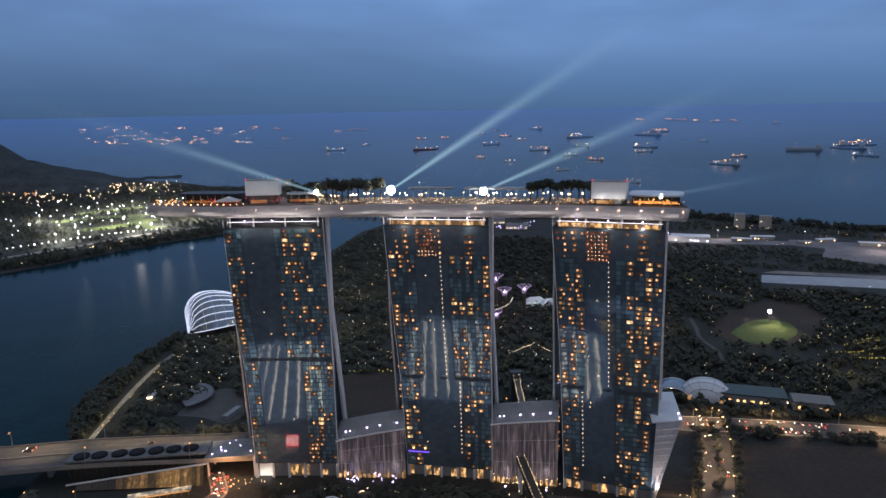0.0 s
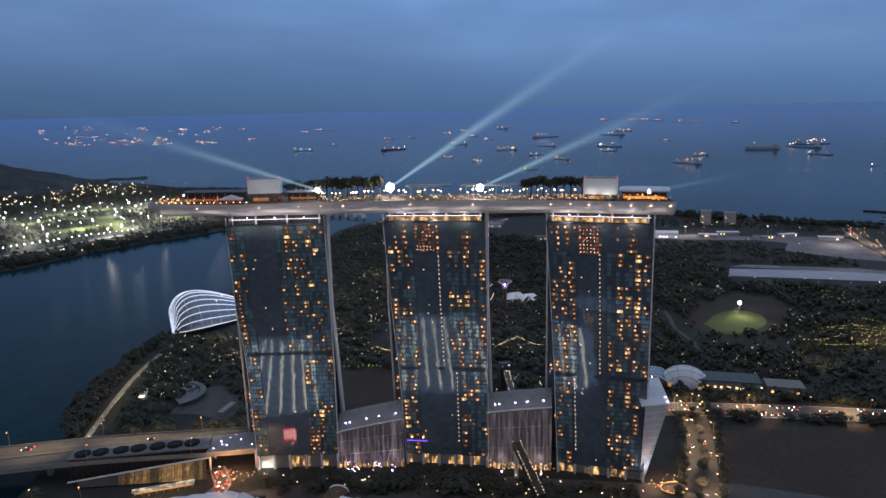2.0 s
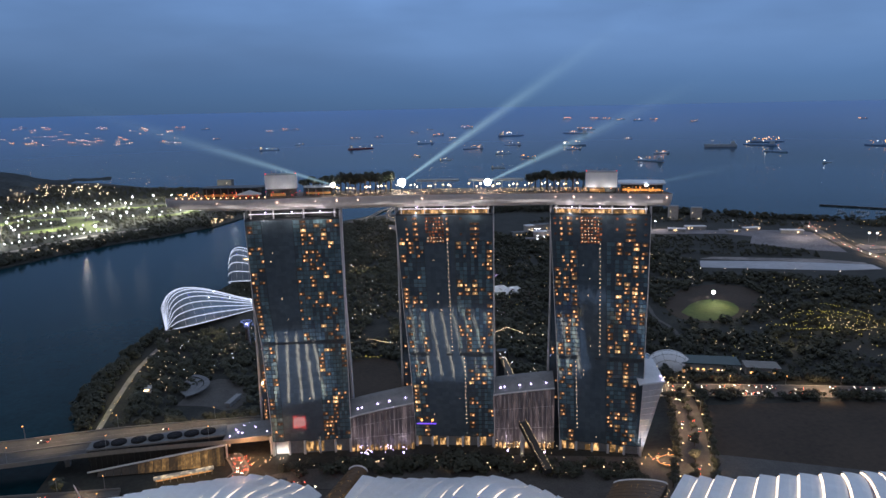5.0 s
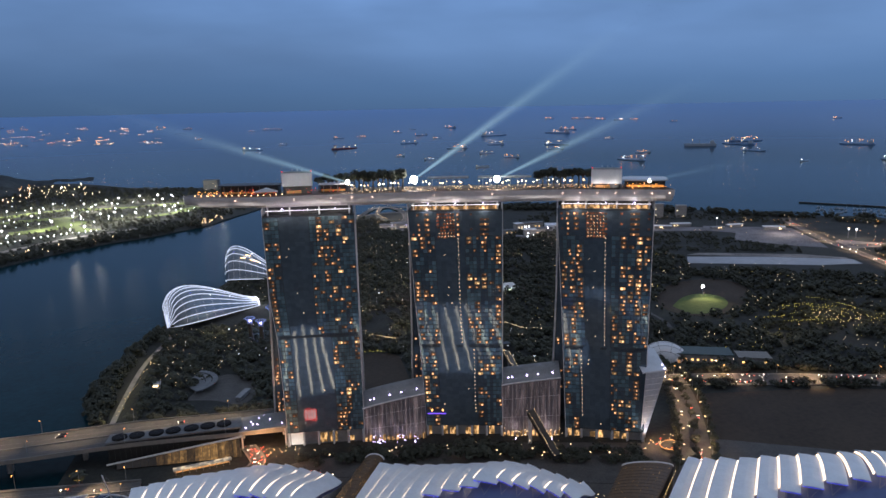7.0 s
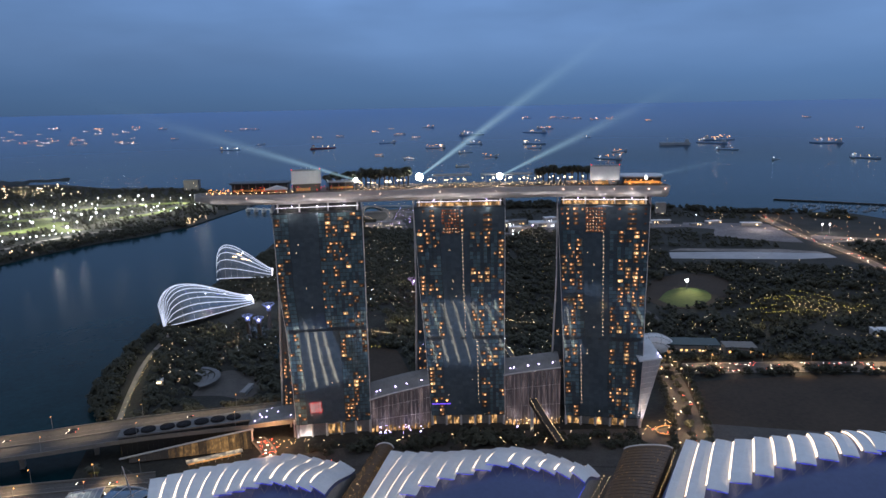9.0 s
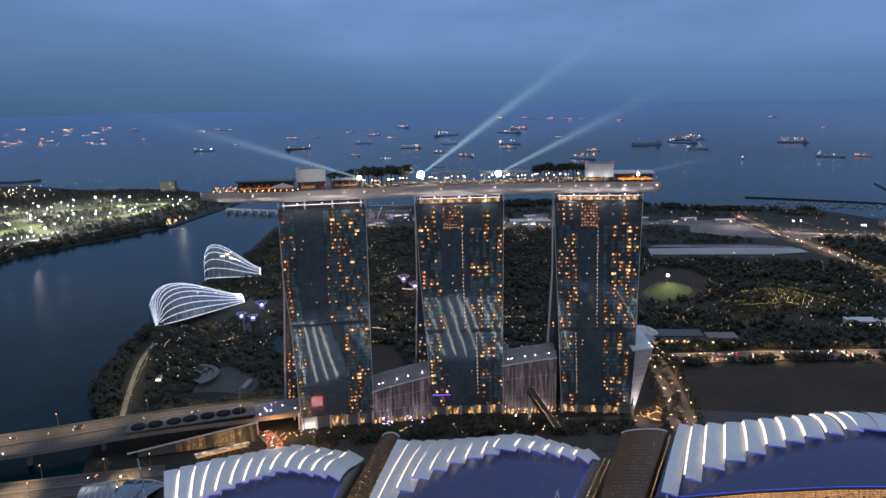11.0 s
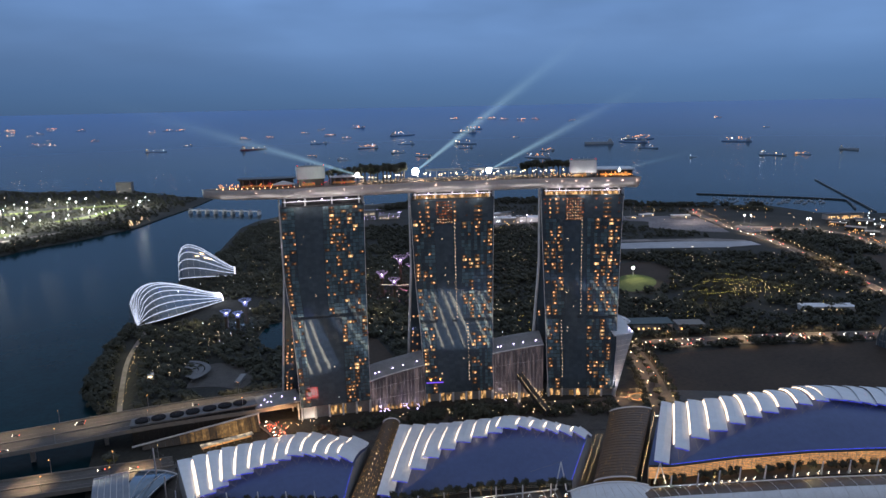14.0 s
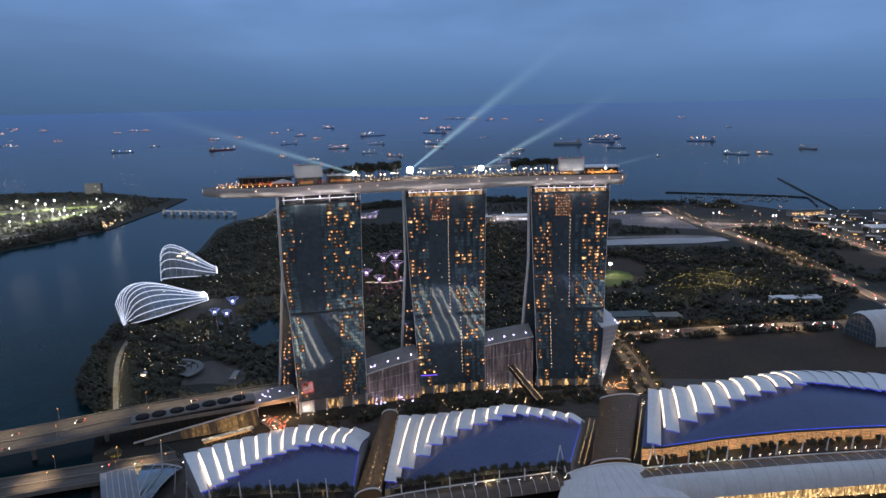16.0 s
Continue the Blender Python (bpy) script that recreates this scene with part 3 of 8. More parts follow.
def tower(index, d):
    rng = random.Random(40 + index)
    f = Facade(d)
    t = thing("hotel_tower", "tall dark glass hotel tower with lit rooms and pale end blades", "building", (*(f.a.lerp(f.b, 0.5)), 0), group="hotel towers")
    inv = Matrix.Translation(-t.location)

    def put(shape, name, material, label="", smooth=False, under=None):
        o = shape.ob(name, material, under or t, label, smooth)
        if not under:
            o.matrix_parent_inverse = inv
        return o

    base = d["base"]
    dz = (Z_TOP - base) / FLOORS
    glass, dark, slabs, mull = Shape(), Shape(), Shape(), Shape()
    n3 = Vector((f.n.x, f.n.y, 0))
    suites = FLOORS - 6 if index else FLOORS

    plant = int((d["plant"] - base) / dz)
    zones = ((0, plant, d["low"]), (plant, plant + 1, ()), (plant + 1, suites, d["bays"]), (suites, FLOORS, ()))

    for i0, i1, bays in zones:
        # shares of the width at which panes meet: two panes to a room bay, wider ones between
        cuts = [0, 1] + [lerp(lo, hi, q / (2 * n)) for lo, hi, n in bays for q in range(2 * n + 1)]
        if bays:
            cuts += [lerp(bays[0][1], bays[1][0], q / 6) for q in range(1, 6)]
        else:
            cuts += [q / 14 for q in range(1, 14)]
        cuts = sorted(set(round(c, 5) for c in cuts))
        for i in range(i0, i1):
            z0, z1 = base + i * dz, base + (i + 1) * dz
            for j in range(len(cuts) - 1):
                k0, k1 = cuts[j], cuts[j + 1]
                # each pane sits a few millimetres askew
                q = [p + n3 * rng.uniform(-0.012, 0.012) for p in (f.at(k0, z0), f.at(k1, z0), f.at(k1, z1), f.at(k0, z1))]
                shut = noise.noise(Vector((j * 5.3 + index * 31, i * 0.31, 2.5))) > (0.33 if index == 0 else 0.02)
                room_bay = any(lo <= (k0 + k1) / 2 < hi for lo, hi, _ in bays)
                (glass if room_bay and not shut else dark).add(q, [(0, 1, 2, 3)])
        for lo, hi, n in bays:
            for i in range(i0, i1 + 1):
                z = base + i * dz
                c = [f.at(lo, z - 0.2, 0.16), f.at(hi, z - 0.2, 0.16), f.at(hi, z + 0.2, 0.16), f.at(lo, z + 0.2, 0.16)]
                slabs.add(c + [p + n3 * 0.5 for p in c], [(0, 1, 2, 3), (3, 2, 6, 7), (1, 0, 4, 5)])
            for q in range(2 * n + 1):
                z0, z1 = base + i0 * dz, base + i1 * dz
                mull.tube([f.at(lerp(lo, hi, q / (2 * n)), lerp(z0, z1, p / 6), 0.15) for p in range(7)], 0.16 if q % 2 == 0 else 0.08, 4)
    # louvred band of the plant floor
    zp = base + (plant + 0.5) * dz
    for lo, hi in ((0.02, 0.24), (0.44, 0.52), (0.60, 0.98)) if index else ((0.02, 0.98),):
        for h in (-0.7, 0.0, 0.7):
            c = [f.at(lo, zp + h - 0.2, 0.3), f.at(hi, zp + h - 0.2, 0.3), f.at(hi, zp + h + 0.2, 0.3), f.at(lo, zp + h + 0.2, 0.3)]
            slabs.add(c + [p + n3 * 0.5 for p in c], [(0, 1, 2, 3), (3, 2, 6, 7), (1, 0, 4, 5)])
    wall = tagged(put(glass, "window_wall", M["glass"], "slate-grey coated glass panes"), kind="stuff")
    tagged(put(dark, "dark_window_wall", M["glass_dark"], "smooth dark mirror glass panes"), kind="stuff")
    tagged(put(slabs, "floor_edges", M["frame_metal"], "dark metal floor edges"), kind="stuff")
    tagged(put(mull, "mullions", M["frame_metal"], "dark metal mullions"), kind="stuff")
    # the two legs: straight west slab, splayed east slab
    west, east = Shape(), Shape()
    zs = [0, base, 30, 60, 90, 115, 140, Z_TOP]
    join = 118.0

    def rear(z):
        return 9.0 + (34 * ((join - z) / join) ** 0.9 if z < join else 0)

    rw, re_ = [], []
    for z in zs:
        lo = curve_at(d["left"], max(z, 7))
        fo = front_off(z) + 0.6
        rw.append([f.deep(lo + 0.4, fo, z), f.deep(f.w - 0.4, fo, z), f.deep(f.w - 0.4, fo + 8.6, z), f.deep(lo + 0.4, fo + 8.6, z)])
        le = f.leg * max(0, (join - z) / join)
        re_.append([f.deep(le + 0.4, rear(z) + 0.8, z), f.deep(f.w - 0.4, rear(z) + 0.8, z), f.deep(f.w - 0.4, rear(z) + 9.6, z), f.deep(le + 0.4, rear(z) + 9.6, z)])
    put(west.loft(rw[1:]), "west_leg", M["glass_dark"], "dark glass slab")
    put(east.loft(re_), "east_leg", M["glass_dark"], "dark glass slab leaning out to the garden side")
    # pale blades along the four ends
    for name, side in (("end_blade", 0), ("end_blade", 1)):
        rings, rings2 = [], []
        for z in [0, base, 20, 45, 70, 87, 104, 120, 145, 170, 184.5]:
            lo = curve_at(d["left"], max(z, 7)) if side == 0 else f.w
            le = f.leg * max(0, (join - z) / join) if side == 0 else f.w
            s = -1 if side == 0 else 1
            fo = front_off(z)
            rings.append([f.deep(lo, fo - 0.35, z), f.deep(lo + s * 0.4, fo - 0.35, z), f.deep(lo + s * 0.4, fo + 1.6, z), f.deep(lo, fo + 1.6, z)])
            rings2.append([f.deep(le, rear(z), z), f.deep(le + s * (0.9 + 0.5 * min(1, max(0, join - z) / 60)), rear(z), z), f.deep(le + s * (0.9 + 0.5 * min(1, max(0, join - z) / 60)), rear(z) + 10, z), f.deep(le, rear(z) + 10, z)])
        put(Shape().loft(rings), name, M["blade"], "pale aluminium blade edge")
        put(Shape().loft(rings2), "garden_blade", M["blade"], "pale aluminium end wall")
    # foot: columns, lobby wall, lit lobby glazing
    for q in range(6):
        p = f.at(q / 5 * 0.98 + 0.01, base, -0.6)
        put(Shape().prism([(p.x + 0.9 * math.cos(a), p.y + 0.9 * math.sin(a)) for a in (math.pi / 4 * i for i in range(8))], 0, base + 0.1), "column", M["blade"])
    lobby = put(Shape().loft([[f.deep(7.5, front_off(5) + q, z) for q in (2.6, 9)] + [f.deep(f.w - 1, front_off(5) + q, z) for q in (9, 2.6)] for z in (0, base)]), "lobby_wall", M["grey"], "grey lobby wall")

    def lobby_panel(lo, hi, z0, z1, name, key, label):
        put(Shape().add([f.deep(f.w * lo, front_off(5) + 2.4, z0), f.deep(f.w * hi, front_off(5) + 2.4, z0), f.deep(f.w * hi, front_off(5) + 2.4, z1), f.deep(f.w * lo, front_off(5) + 2.4, z1)], [(0, 1, 2, 3)]), name, M[key], label, under=lobby)
    if index == 0:
        lobby_panel(0.13, 0.27, 0.3, base - 0.4, "white_panel", "white", "floodlit white wall panel")
        lobby_panel(0.46, 0.56, 1.0, base - 2.2, "lobby_window", "lobby_glass", "warm lit lobby window")
        lobby_panel(0.58, 0.68, 1.0, base - 2.2, "lobby_window", "lobby_glass", "warm lit lobby window")
        lobby_panel(0.80, 0.88, 1.0, 5.0, "lobby_window", "lobby_glass", "warm lit lobby window")
        for k in (0.16, 0.23):
            lamp("lobby_floodlight", "POINT", f.deep(f.w * k, front_off(5) - 0.6, 2.2), 420, (1.0, 0.92, 0.80), 0.3)
    else:
        for q in range(9):
            if (q * 5 + index) % 3:
                lobby_panel(0.13 + 0.09 * q, 0.19 + 0.09 * q, 0.3, base - 1.2 - 1.5 * (q % 2), "lobby_window", "lobby_glass", "warm lit lobby window")
    # neck under the sky deck: dark recess, white light line, columns
    neck = Shape().loft([[f.deep(2, 4, z), f.deep(f.w - 1, 4, z), f.deep(f.w - 1, 16, z), f.deep(2, 16, z)] for z in (Z_TOP, 187)])
    neck = put(neck, "neck", M["dark"], "dark recessed neck")
    put(Shape().loft([[f.deep(0, -0.6, z), f.deep(f.w, -0.6, z), f.deep(f.w, 18, z), f.deep(0, 18, z)] for z in (Z_TOP, Z_TOP + 0.9)]), "top_slab", M["frame_metal"])
    put(Shape().loft([[f.deep(2.5, 0.2, z), f.deep(f.w - 2, 0.2, z), f.deep(f.w - 2, 0.5, z), f.deep(2.5, 0.5, z)] for z in (183.0, 183.3)]), "light_line", M["white_strip"], "white light line under the sky deck")
    for q in (0.06, 0.3, 0.62, 0.95):
        p = f.deep(f.w * q, 2.0, 0)
        put(Shape().prism([(p.x - 0.5, p.y - 0.5), (p.x + 0.5, p.y - 0.5), (p.x + 0.5, p.y + 0.5), (p.x - 0.5, p.y + 0.5)], Z_TOP, 187), "neck_column", M["blade"], under=neck)
    for q in (0.22, 0.5, 0.8):
        p = f.deep(f.w * q, 0.0, 184.1)
        put(Shape().ball(p, 0.5), "violet_spotlight", M["violet"], under=neck)
    if index > 0:
        put(Shape().add([f.deep(3, 1.6, 179.7), f.deep(f.w - 3, 1.6, 179.7), f.deep(f.w - 3, 1.6, 182.3), f.deep(3, 1.6, 182.3)], [(0, 1, 2, 3)]), "top_restaurant_glazing", M["lobby_glass"], "warm lit restaurant glazing", under=neck)
    # lit rooms
    def lit(me, k, z):
        o = new(me.name, me)
        o.parent = wall
        o.matrix_basis = f.matrix(k, z)

    chance = (0.48, 0.54, 0.62)[index]
    for i0, i1, bays in zones:
        for i in range(i0, i1):
            z = base + (i + 0.5) * dz
            for g, (lo, hi, n) in enumerate(bays):
                for j in range(n):
                    k = lerp(lo, hi, (j + 0.5) / n)
                    # taken rooms come in short runs up the same bay
                    run = noise.noise(Vector((j * 3.7 + g * 11 + index * 19, i * 0.27, 4.5)))
                    if rng.random() < chance * max(0.06, 0.78 + 2.0 * run) * (0.8 if i < plant else 1.0):
                        kind_ = rng.random()
                        half = (hi - lo) / n * 0.22
                        if kind_ < 0.28:
                            lit(win_half, k + rng.choice((-half, half)), z)
                        else:
                            lit(win_hot if kind_ > 0.90 else win_mesh, k, z)
            if bays and rng.random() < 0.12:
                lit(dot_mesh, rng.uniform(bays[0][1] + 0.02, bays[1][0] - 0.10), z)
    for z in (base + 3.14 * q for q in range(1, 22)):
        le = f.leg * max(0, (join - z) / join)
        for u in (le + 2.6, le + 6.4):
            if rng.random() < (0.62, 0.34, 0.30)[index]:
                o = new("lit_window", win_half)
                o.parent = wall
                o.matrix_basis = Matrix.Translation(f.deep(u, rear(z) + 0.7, z)) @ f.matrix(0, z).to_quaternion().to_matrix().to_4x4()
    if index:
        # taller suites under the roof: warm bays, a reddish gallery of small rooms, bright landings
        for r in range(5):
            z = Z_TOP - 2.4 - 3.75 * r
            for k, me, share in ((0.045, win_small, 0.5), (0.105, win_half, 0.9), (0.195, win_mesh, 0.8), (0.275, win_half, 0.45), (0.67, win_small, 0.8), (0.81, win_wide, (0.35, 0.8, 0.25, 1, 0.9)[r]), (0.955, win_small, 0.4)):
                if rng.random() < share:
                    lit(me, k, z)
            lit(win_half if index == 1 else win_small, d["dots"] + 0.005, z)
        for r in range(8):
            for c in range(6):
                k, z = 0.315 + 0.033 * c, Z_TOP - 2.2 - 2.45 * r
                if rng.random() < 0.85:
                    lit(win_small, k, z)
                if rng.random() < ((0.15, 0.55)[index - 1] if r < 6 else 0.8):
                    lit(dot_mesh, k + 0.006, z + 0.5)
    if d["dots"]:
        for i in range(3, suites):
            if i != plant:
                lit(dot_mesh, d["low_dots"] if i < plant else d["dots"] - 0.015 * (1 - i / FLOORS), base + (i + 0.5) * dz)
    return f


fronts = [tower(i, d) for i, d in enumerate(TOWERS)]

# ---------------------------------------------------------------- sky deck
DECK_FRONT = [(-109.3, 486, 0), (-95, 470, 0), (-55, 455, 0), (-24, 449.5, 0), (8, 441.5, 0), (46, 432.5, 0), (80, 420.5, 0), (112, 407.5, 0), (148, 394, 0), (178, 377.5, 0), (206, 361, 0), (213, 358.5, 0)]


def sky_deck():
    line = smoothed(DECK_FRONT, 6)
    n = len(line)
    e = thing("sky_deck", "long boat-shaped sky deck of pale metal panels across three towers", "building", (50, 430, 184))
    inv = Matrix.Translation((-50, -430, -184))

    def put(shape, name, material, label="", smooth=False):
        o = shape.ob(name, material, e, label, smooth)
        o.matrix_parent_inverse = inv
        return o

    hull, floor_, edge = [], [], []
    for i, p in enumerate(line):
        d = (line[min(i + 1, n - 1)] - line[max(i - 1, 0)]).to_2d().normalized()
        nn = Vector((-d.y, d.x, 0))
        s = i / (n - 1)
        w = 36 * min(1, (s / 0.22) ** 0.55 + 0.04) * min(1, ((1 - s) / 0.03) ** 0.4 + 0.55)
        off = (36 - w) * 0.12
        lift = 3.6 * max(0, 1 - s / 0.28) ** 1.6
        sec = [(0.0, 194.0), (0.0, 192.6), (0.6, 190.5), (2.2, 188.0), (5.0, 186.0), (10, 184.6), (18, 184.2), (26, 184.6), (31, 186), (33.8, 188), (35.4, 190.5), (36, 192.6), (36, 194.0)]
        hull.append([p + nn * (off + q / 36 * w) + Vector((0, 0, lerp(194.0, z, 1 - lift / 10))) for q, z in sec])
        floor_.append([p + nn * (off + q / 36 * w) + Vector((0, 0, 194.01)) for q in (0, 36)])
    put(Shape().loft(hull, cap=True, loop=False), "hull", M["hull"], "pale metal hull panels", True)
    put(Shape().loft(floor_, cap=False, loop=False), "deck_floor", M["deck"], "timber deck floor")
    return line, put, e


deck_line, deck_put, deck = sky_deck()
# the lamps on the tower necks wash the hull from below
for f_ in fronts:
    for q in (0.2, 0.5, 0.8):
        p = f_.deep(f_.w * q, -4.5, 179.0)
        lamp("neck_light", "POINT", p, 1300, (1.0, 0.90, 0.88), 0.2)


def on_deck(x, back, z):
    """A place on the deck, at world x and back metres behind its front edge."""
    best = min(range(len(deck_line)), key=lambda i: abs(deck_line[i].x - x))
    d = (deck_line[min(best + 1, len(deck_line) - 1)] - deck_line[max(best - 1, 0)]).to_2d().normalized()
    p = deck_line[best] + Vector((-d.y, d.x, 0)) * back
    return Vector((p.x + (x - deck_line[best].x) * d.x, p.y + (x - deck_line[best].x) * d.y, z)), math.atan2(d.y, d.x)

# ---------------------------------------------------------------- trees
def crown_shape(seed, lumps, leaves, size):
    """A crown of unit radius: many small leaf clumps set round a few lumps."""
    rng = random.Random(seed)
    s = Shape()
    centres = [Vector((rng.uniform(-0.55, 0.55), rng.uniform(-0.55, 0.55), rng.uniform(-0.25, 0.4))) for _ in range(lumps)]
    for c in centres:
        for _ in range(leaves):
            d = Vector((rng.gauss(0, 1), rng.gauss(0, 1), rng.gauss(0, 0.8))).normalized() * rng.uniform(0.25, 0.55)
            p = c + d
            face = (d.normalized() + Vector((rng.gauss(0, 0.25), rng.gauss(0, 0.25), 0.7))).normalized()
            a = face.cross(Vector((rng.gauss(0, 1), rng.gauss(0, 1), rng.gauss(0, 1)))).normalized()
            b = a.cross(face).normalized()
            k = size * rng.uniform(0.6, 1.3)
            s.add([p - a * k, p - b * k * 0.7, p + a * k, p + b * k * 0.7], [(0, 1, 2, 3)])
    return s


crown_meshes = [crown_shape(k, 7, 40, 0.21).mesh("crown", M["leaf"]) for k in range(4)]
trunk_shape = Shape().tube([(0, 0, -0.02), (0.02, 0, 0.4), (0.0, 0.03, 0.75)], 0.045, 6, 0.022)
for ang in (0.3, 2.2, 4.4):
    trunk_shape.tube([(0.01, 0.01, 0.45), (0.13 * math.cos(ang), 0.13 * math.sin(ang), 0.68)], 0.02, 5, 0.01)
trunk_mesh = trunk_shape.mesh("trunk", M["trunk"])


def tree(at, height, radius, label, group="", k=0, name="tree", tall=0.9):
    t = thing(name, label, "tree", at, group)
    rng = random.Random(int(at[0] * 7 + at[1] * 13) + k)
    tr = new("trunk", trunk_mesh)
    tr.parent, tr.scale = t, (height, height, height)
    cr = new("crown", crown_meshes[rng.randrange(4)])
    cr.parent = t
    cr.matrix_basis = pose(0, 0, height - radius * tall * 0.84, 0, 0, rng.uniform(0, 360)) @ Matrix.Diagonal((radius * 1.15, radius * 1.15, radius * tall, 1))
    return t


def woods(name, label, ring, spacing, height, avoid=(), seed=1, low=0.42, gaps=True, fine=False):
    """An uncountable stand of trees as one mesh."""
    rng = np.random.RandomState(seed)
    base = [crown_shape(20 + k, 5, 22, 0.20) if fine else crown_shape(20 + k, 3, 14, 0.31) for k in range(3)]
    xs, ys = [p[0] for p in ring], [p[1] for p in ring]
    verts, faces, n = [], [], 0
    count = int((max(xs) - min(xs)) * (max(ys) - min(ys)) / spacing ** 2)
    for _ in range(count):
        x, y = rng.uniform(min(xs), max(xs)), rng.uniform(min(ys), max(ys))
        if not inside(x, y, ring) or any(inside(x, y, a) for a in avoid):
            continue
        if gaps and noise.noise(Vector((x * 0.016, y * 0.016, seed))) + 0.4 * noise.noise(Vector((x * 0.07, y * 0.07, seed))) < -0.42:
            continue
        h = height * rng.uniform(low, 1.25) * (1 + 0.35 * noise.noise(Vector((x * 0.02, y * 0.02, seed + 9))))
        r = h * rng.uniform(0.45, 0.7)
        b = base[rng.randint(3)]
        v = np.array(b.v) * (r, r, h * 0.55) + (x, y, h * 0.42)
        a = rng.uniform(0, 6.28)
        verts.append(v)
        faces.append(np.array(b.f) + n)
        n += len(v)
    if not verts:
        return
    me = bpy.data.meshes.new(name)
    me.from_pydata(np.concatenate(verts).tolist(), [], np.concatenate(faces).tolist())
    me.materials.append(M["leaf"])
    tagged(new(name, me), label, "trees", kind="stuff")


def scatter(name, label, ring, count, material, size, z=(1.5, 5), seed=1):
    """Many small garden lamps as one object."""
    rng = random.Random(seed)
    s = Shape()
    xs, ys = [p[0] for p in ring], [p[1] for p in ring]
    made, tries = 0, 0
    wide = (max(xs) - min(xs)) * (max(ys) - min(ys)) > 60000
    free = [a for a in CLEAR if wide or not inside(sum(xs) / len(xs), sum(ys) / len(ys), a)]
    while made < count and tries < 40 * count:
        tries += 1
        x, y = rng.uniform(min(xs), max(xs)), rng.uniform(min(ys), max(ys))
        if wide and noise.noise(Vector((x * 0.022, y * 0.022, seed * 0.1))) < rng.uniform(-0.35, 0.30):
            continue
        if inside(x, y, ring) and not any(inside(x, y, a) for a in free):
            s.ball((x, y, rng.uniform(*z)), size * rng.uniform(0.6, 1.3))
            made += 1
    s.ob(name, material, label=label, category="lights", kind="stuff")


def lamp_row(name, label, pts, step, material, size, z, jitter=0.0, seed=3):
    rng = random.Random(seed)
    s = Shape()
    for i in range(len(pts) - 1):
        a, b = Vector(pts[i][:2]), Vector(pts[i + 1][:2])
        n = max(1, int((b - a).length / step))
        for k in range(n):
            p = a.lerp(b, k / n)
            s.ball((p.x + rng.uniform(-jitter, jitter), p.y + rng.uniform(-jitter, jitter), z + (pts[i][2] if len(pts[i]) > 2 else 0)), size * rng.uniform(0.7, 1.2))
    s.ob(name, material, label=label, category="lights", kind="stuff")


# ---------------------------------------------------------------- on the sky deck
def yawed(at, yaw):
    return Matrix.Translation(at) @ Matrix.Rotation(yaw, 4, "Z")


def core_box(x0, x1, back, z0, z1):
    p, yaw = on_deck((x0 + x1) / 2, back, 0)
    w = (x1 - x0) / math.cos(yaw) / 2
    m = yawed((p.x, p.y, 0), yaw)
    e = thing("lift_core", "white panelled lift core box with red corner lamps", "building", (p.x, p.y, 194))
    inv = Matrix.Translation(-e.location)

    def put(s, n, mt, lb=""):
        o = s.ob(n, mt, e, lb)
        o.matrix_parent_inverse = inv
    put(Shape().box(-w, 0, z0, w, 9, z1, m), "box", M["white"], "white panelled box")
    put(Shape().box(-w + 0.8, 0.8, 194, w - 0.8, 8.5, z0, m), "plinth", M["dark"], "dark lower storey")
    put(Shape().box(-w + 3, 0.6, 194.6, w - 8, 0.8, 196.6, m), "lit_opening", M["hall_glow"], "warm lit opening")
    put(Shape().box(-w + 0.3, 0.3, z1, w - 0.3, 8.7, z1 + 0.5, m), "roof_rim", M["grey"])
    for q in (-w + 0.6, w - 0.6):
        put(Shape().ball(m @ Vector((q, 0.6, z1 + 1.0)), 0.55), "red_lamp", M["red"])
    for q in (-0.3, 0.05, 0.35):
        put(Shape().tube([m @ Vector((q * w, 4, z1)), m @ Vector((q * w, 4, z1 + 2.5))], 0.25, 5), "antenna", M["grey"])


core_box(-41, -20, 9, 199.6, 209.0)
core_box(163.5, 181.5, 4, 197.6, 207.6)


def pavilion(x0, x1, back, depth, z0, z1, over, label, roof="dark", lit="hall_glow", name="restaurant"):
    p, yaw = on_deck((x0 + x1) / 2, back, 0)
    w = (x1 - x0) / math.cos(yaw) / 2
    m = yawed((p.x, p.y, 0), yaw)
    e = thing(name, label, "building", (p.x, p.y, 194))
    inv = Matrix.Translation(-e.location)
    ring = [(w * math.cos(a) * (1 + over / w), depth / 2 + (depth / 2 + over) * math.sin(a)) for a in (2 * math.pi * (i + 0.5) / 28 for i in range(28))]
    ring = [(max(-w - over, min(w + over, 1.25 * x)), max(-over, min(depth + over, depth / 2 + 1.25 * (y - depth / 2)))) for x, y in ring]
    top = Shape().loft([[m @ Vector((x, y, z)) for x, y in ring] for z in (z1, z1 + 0.9)])
    parts = [(top, "roof", M[roof])]
    if lit:
        parts.append((Shape().box(-w, 0.5, z0, w, depth, z1, m), "body", M["dark"]))
        parts.append((Shape().box(-w + 1, 0.25, z0 + 1.0, w - 1, 0.45, z0 + 2.4, m), "glazing", M[lit]))
    for s, n, mt in parts:
        o = s.ob(n, mt, e)
        o.matrix_parent_inverse = inv
    for k in range(int(w / 2.5)):
        q = -w + 2.5 + 5 * k
        o = Shape().tube([m @ Vector((q, -over * 0.5, z0)), m @ Vector((q, -over * 0.5, z1))], 0.2, 5).ob("post", M["grey"], e)
        o.matrix_parent_inverse = inv


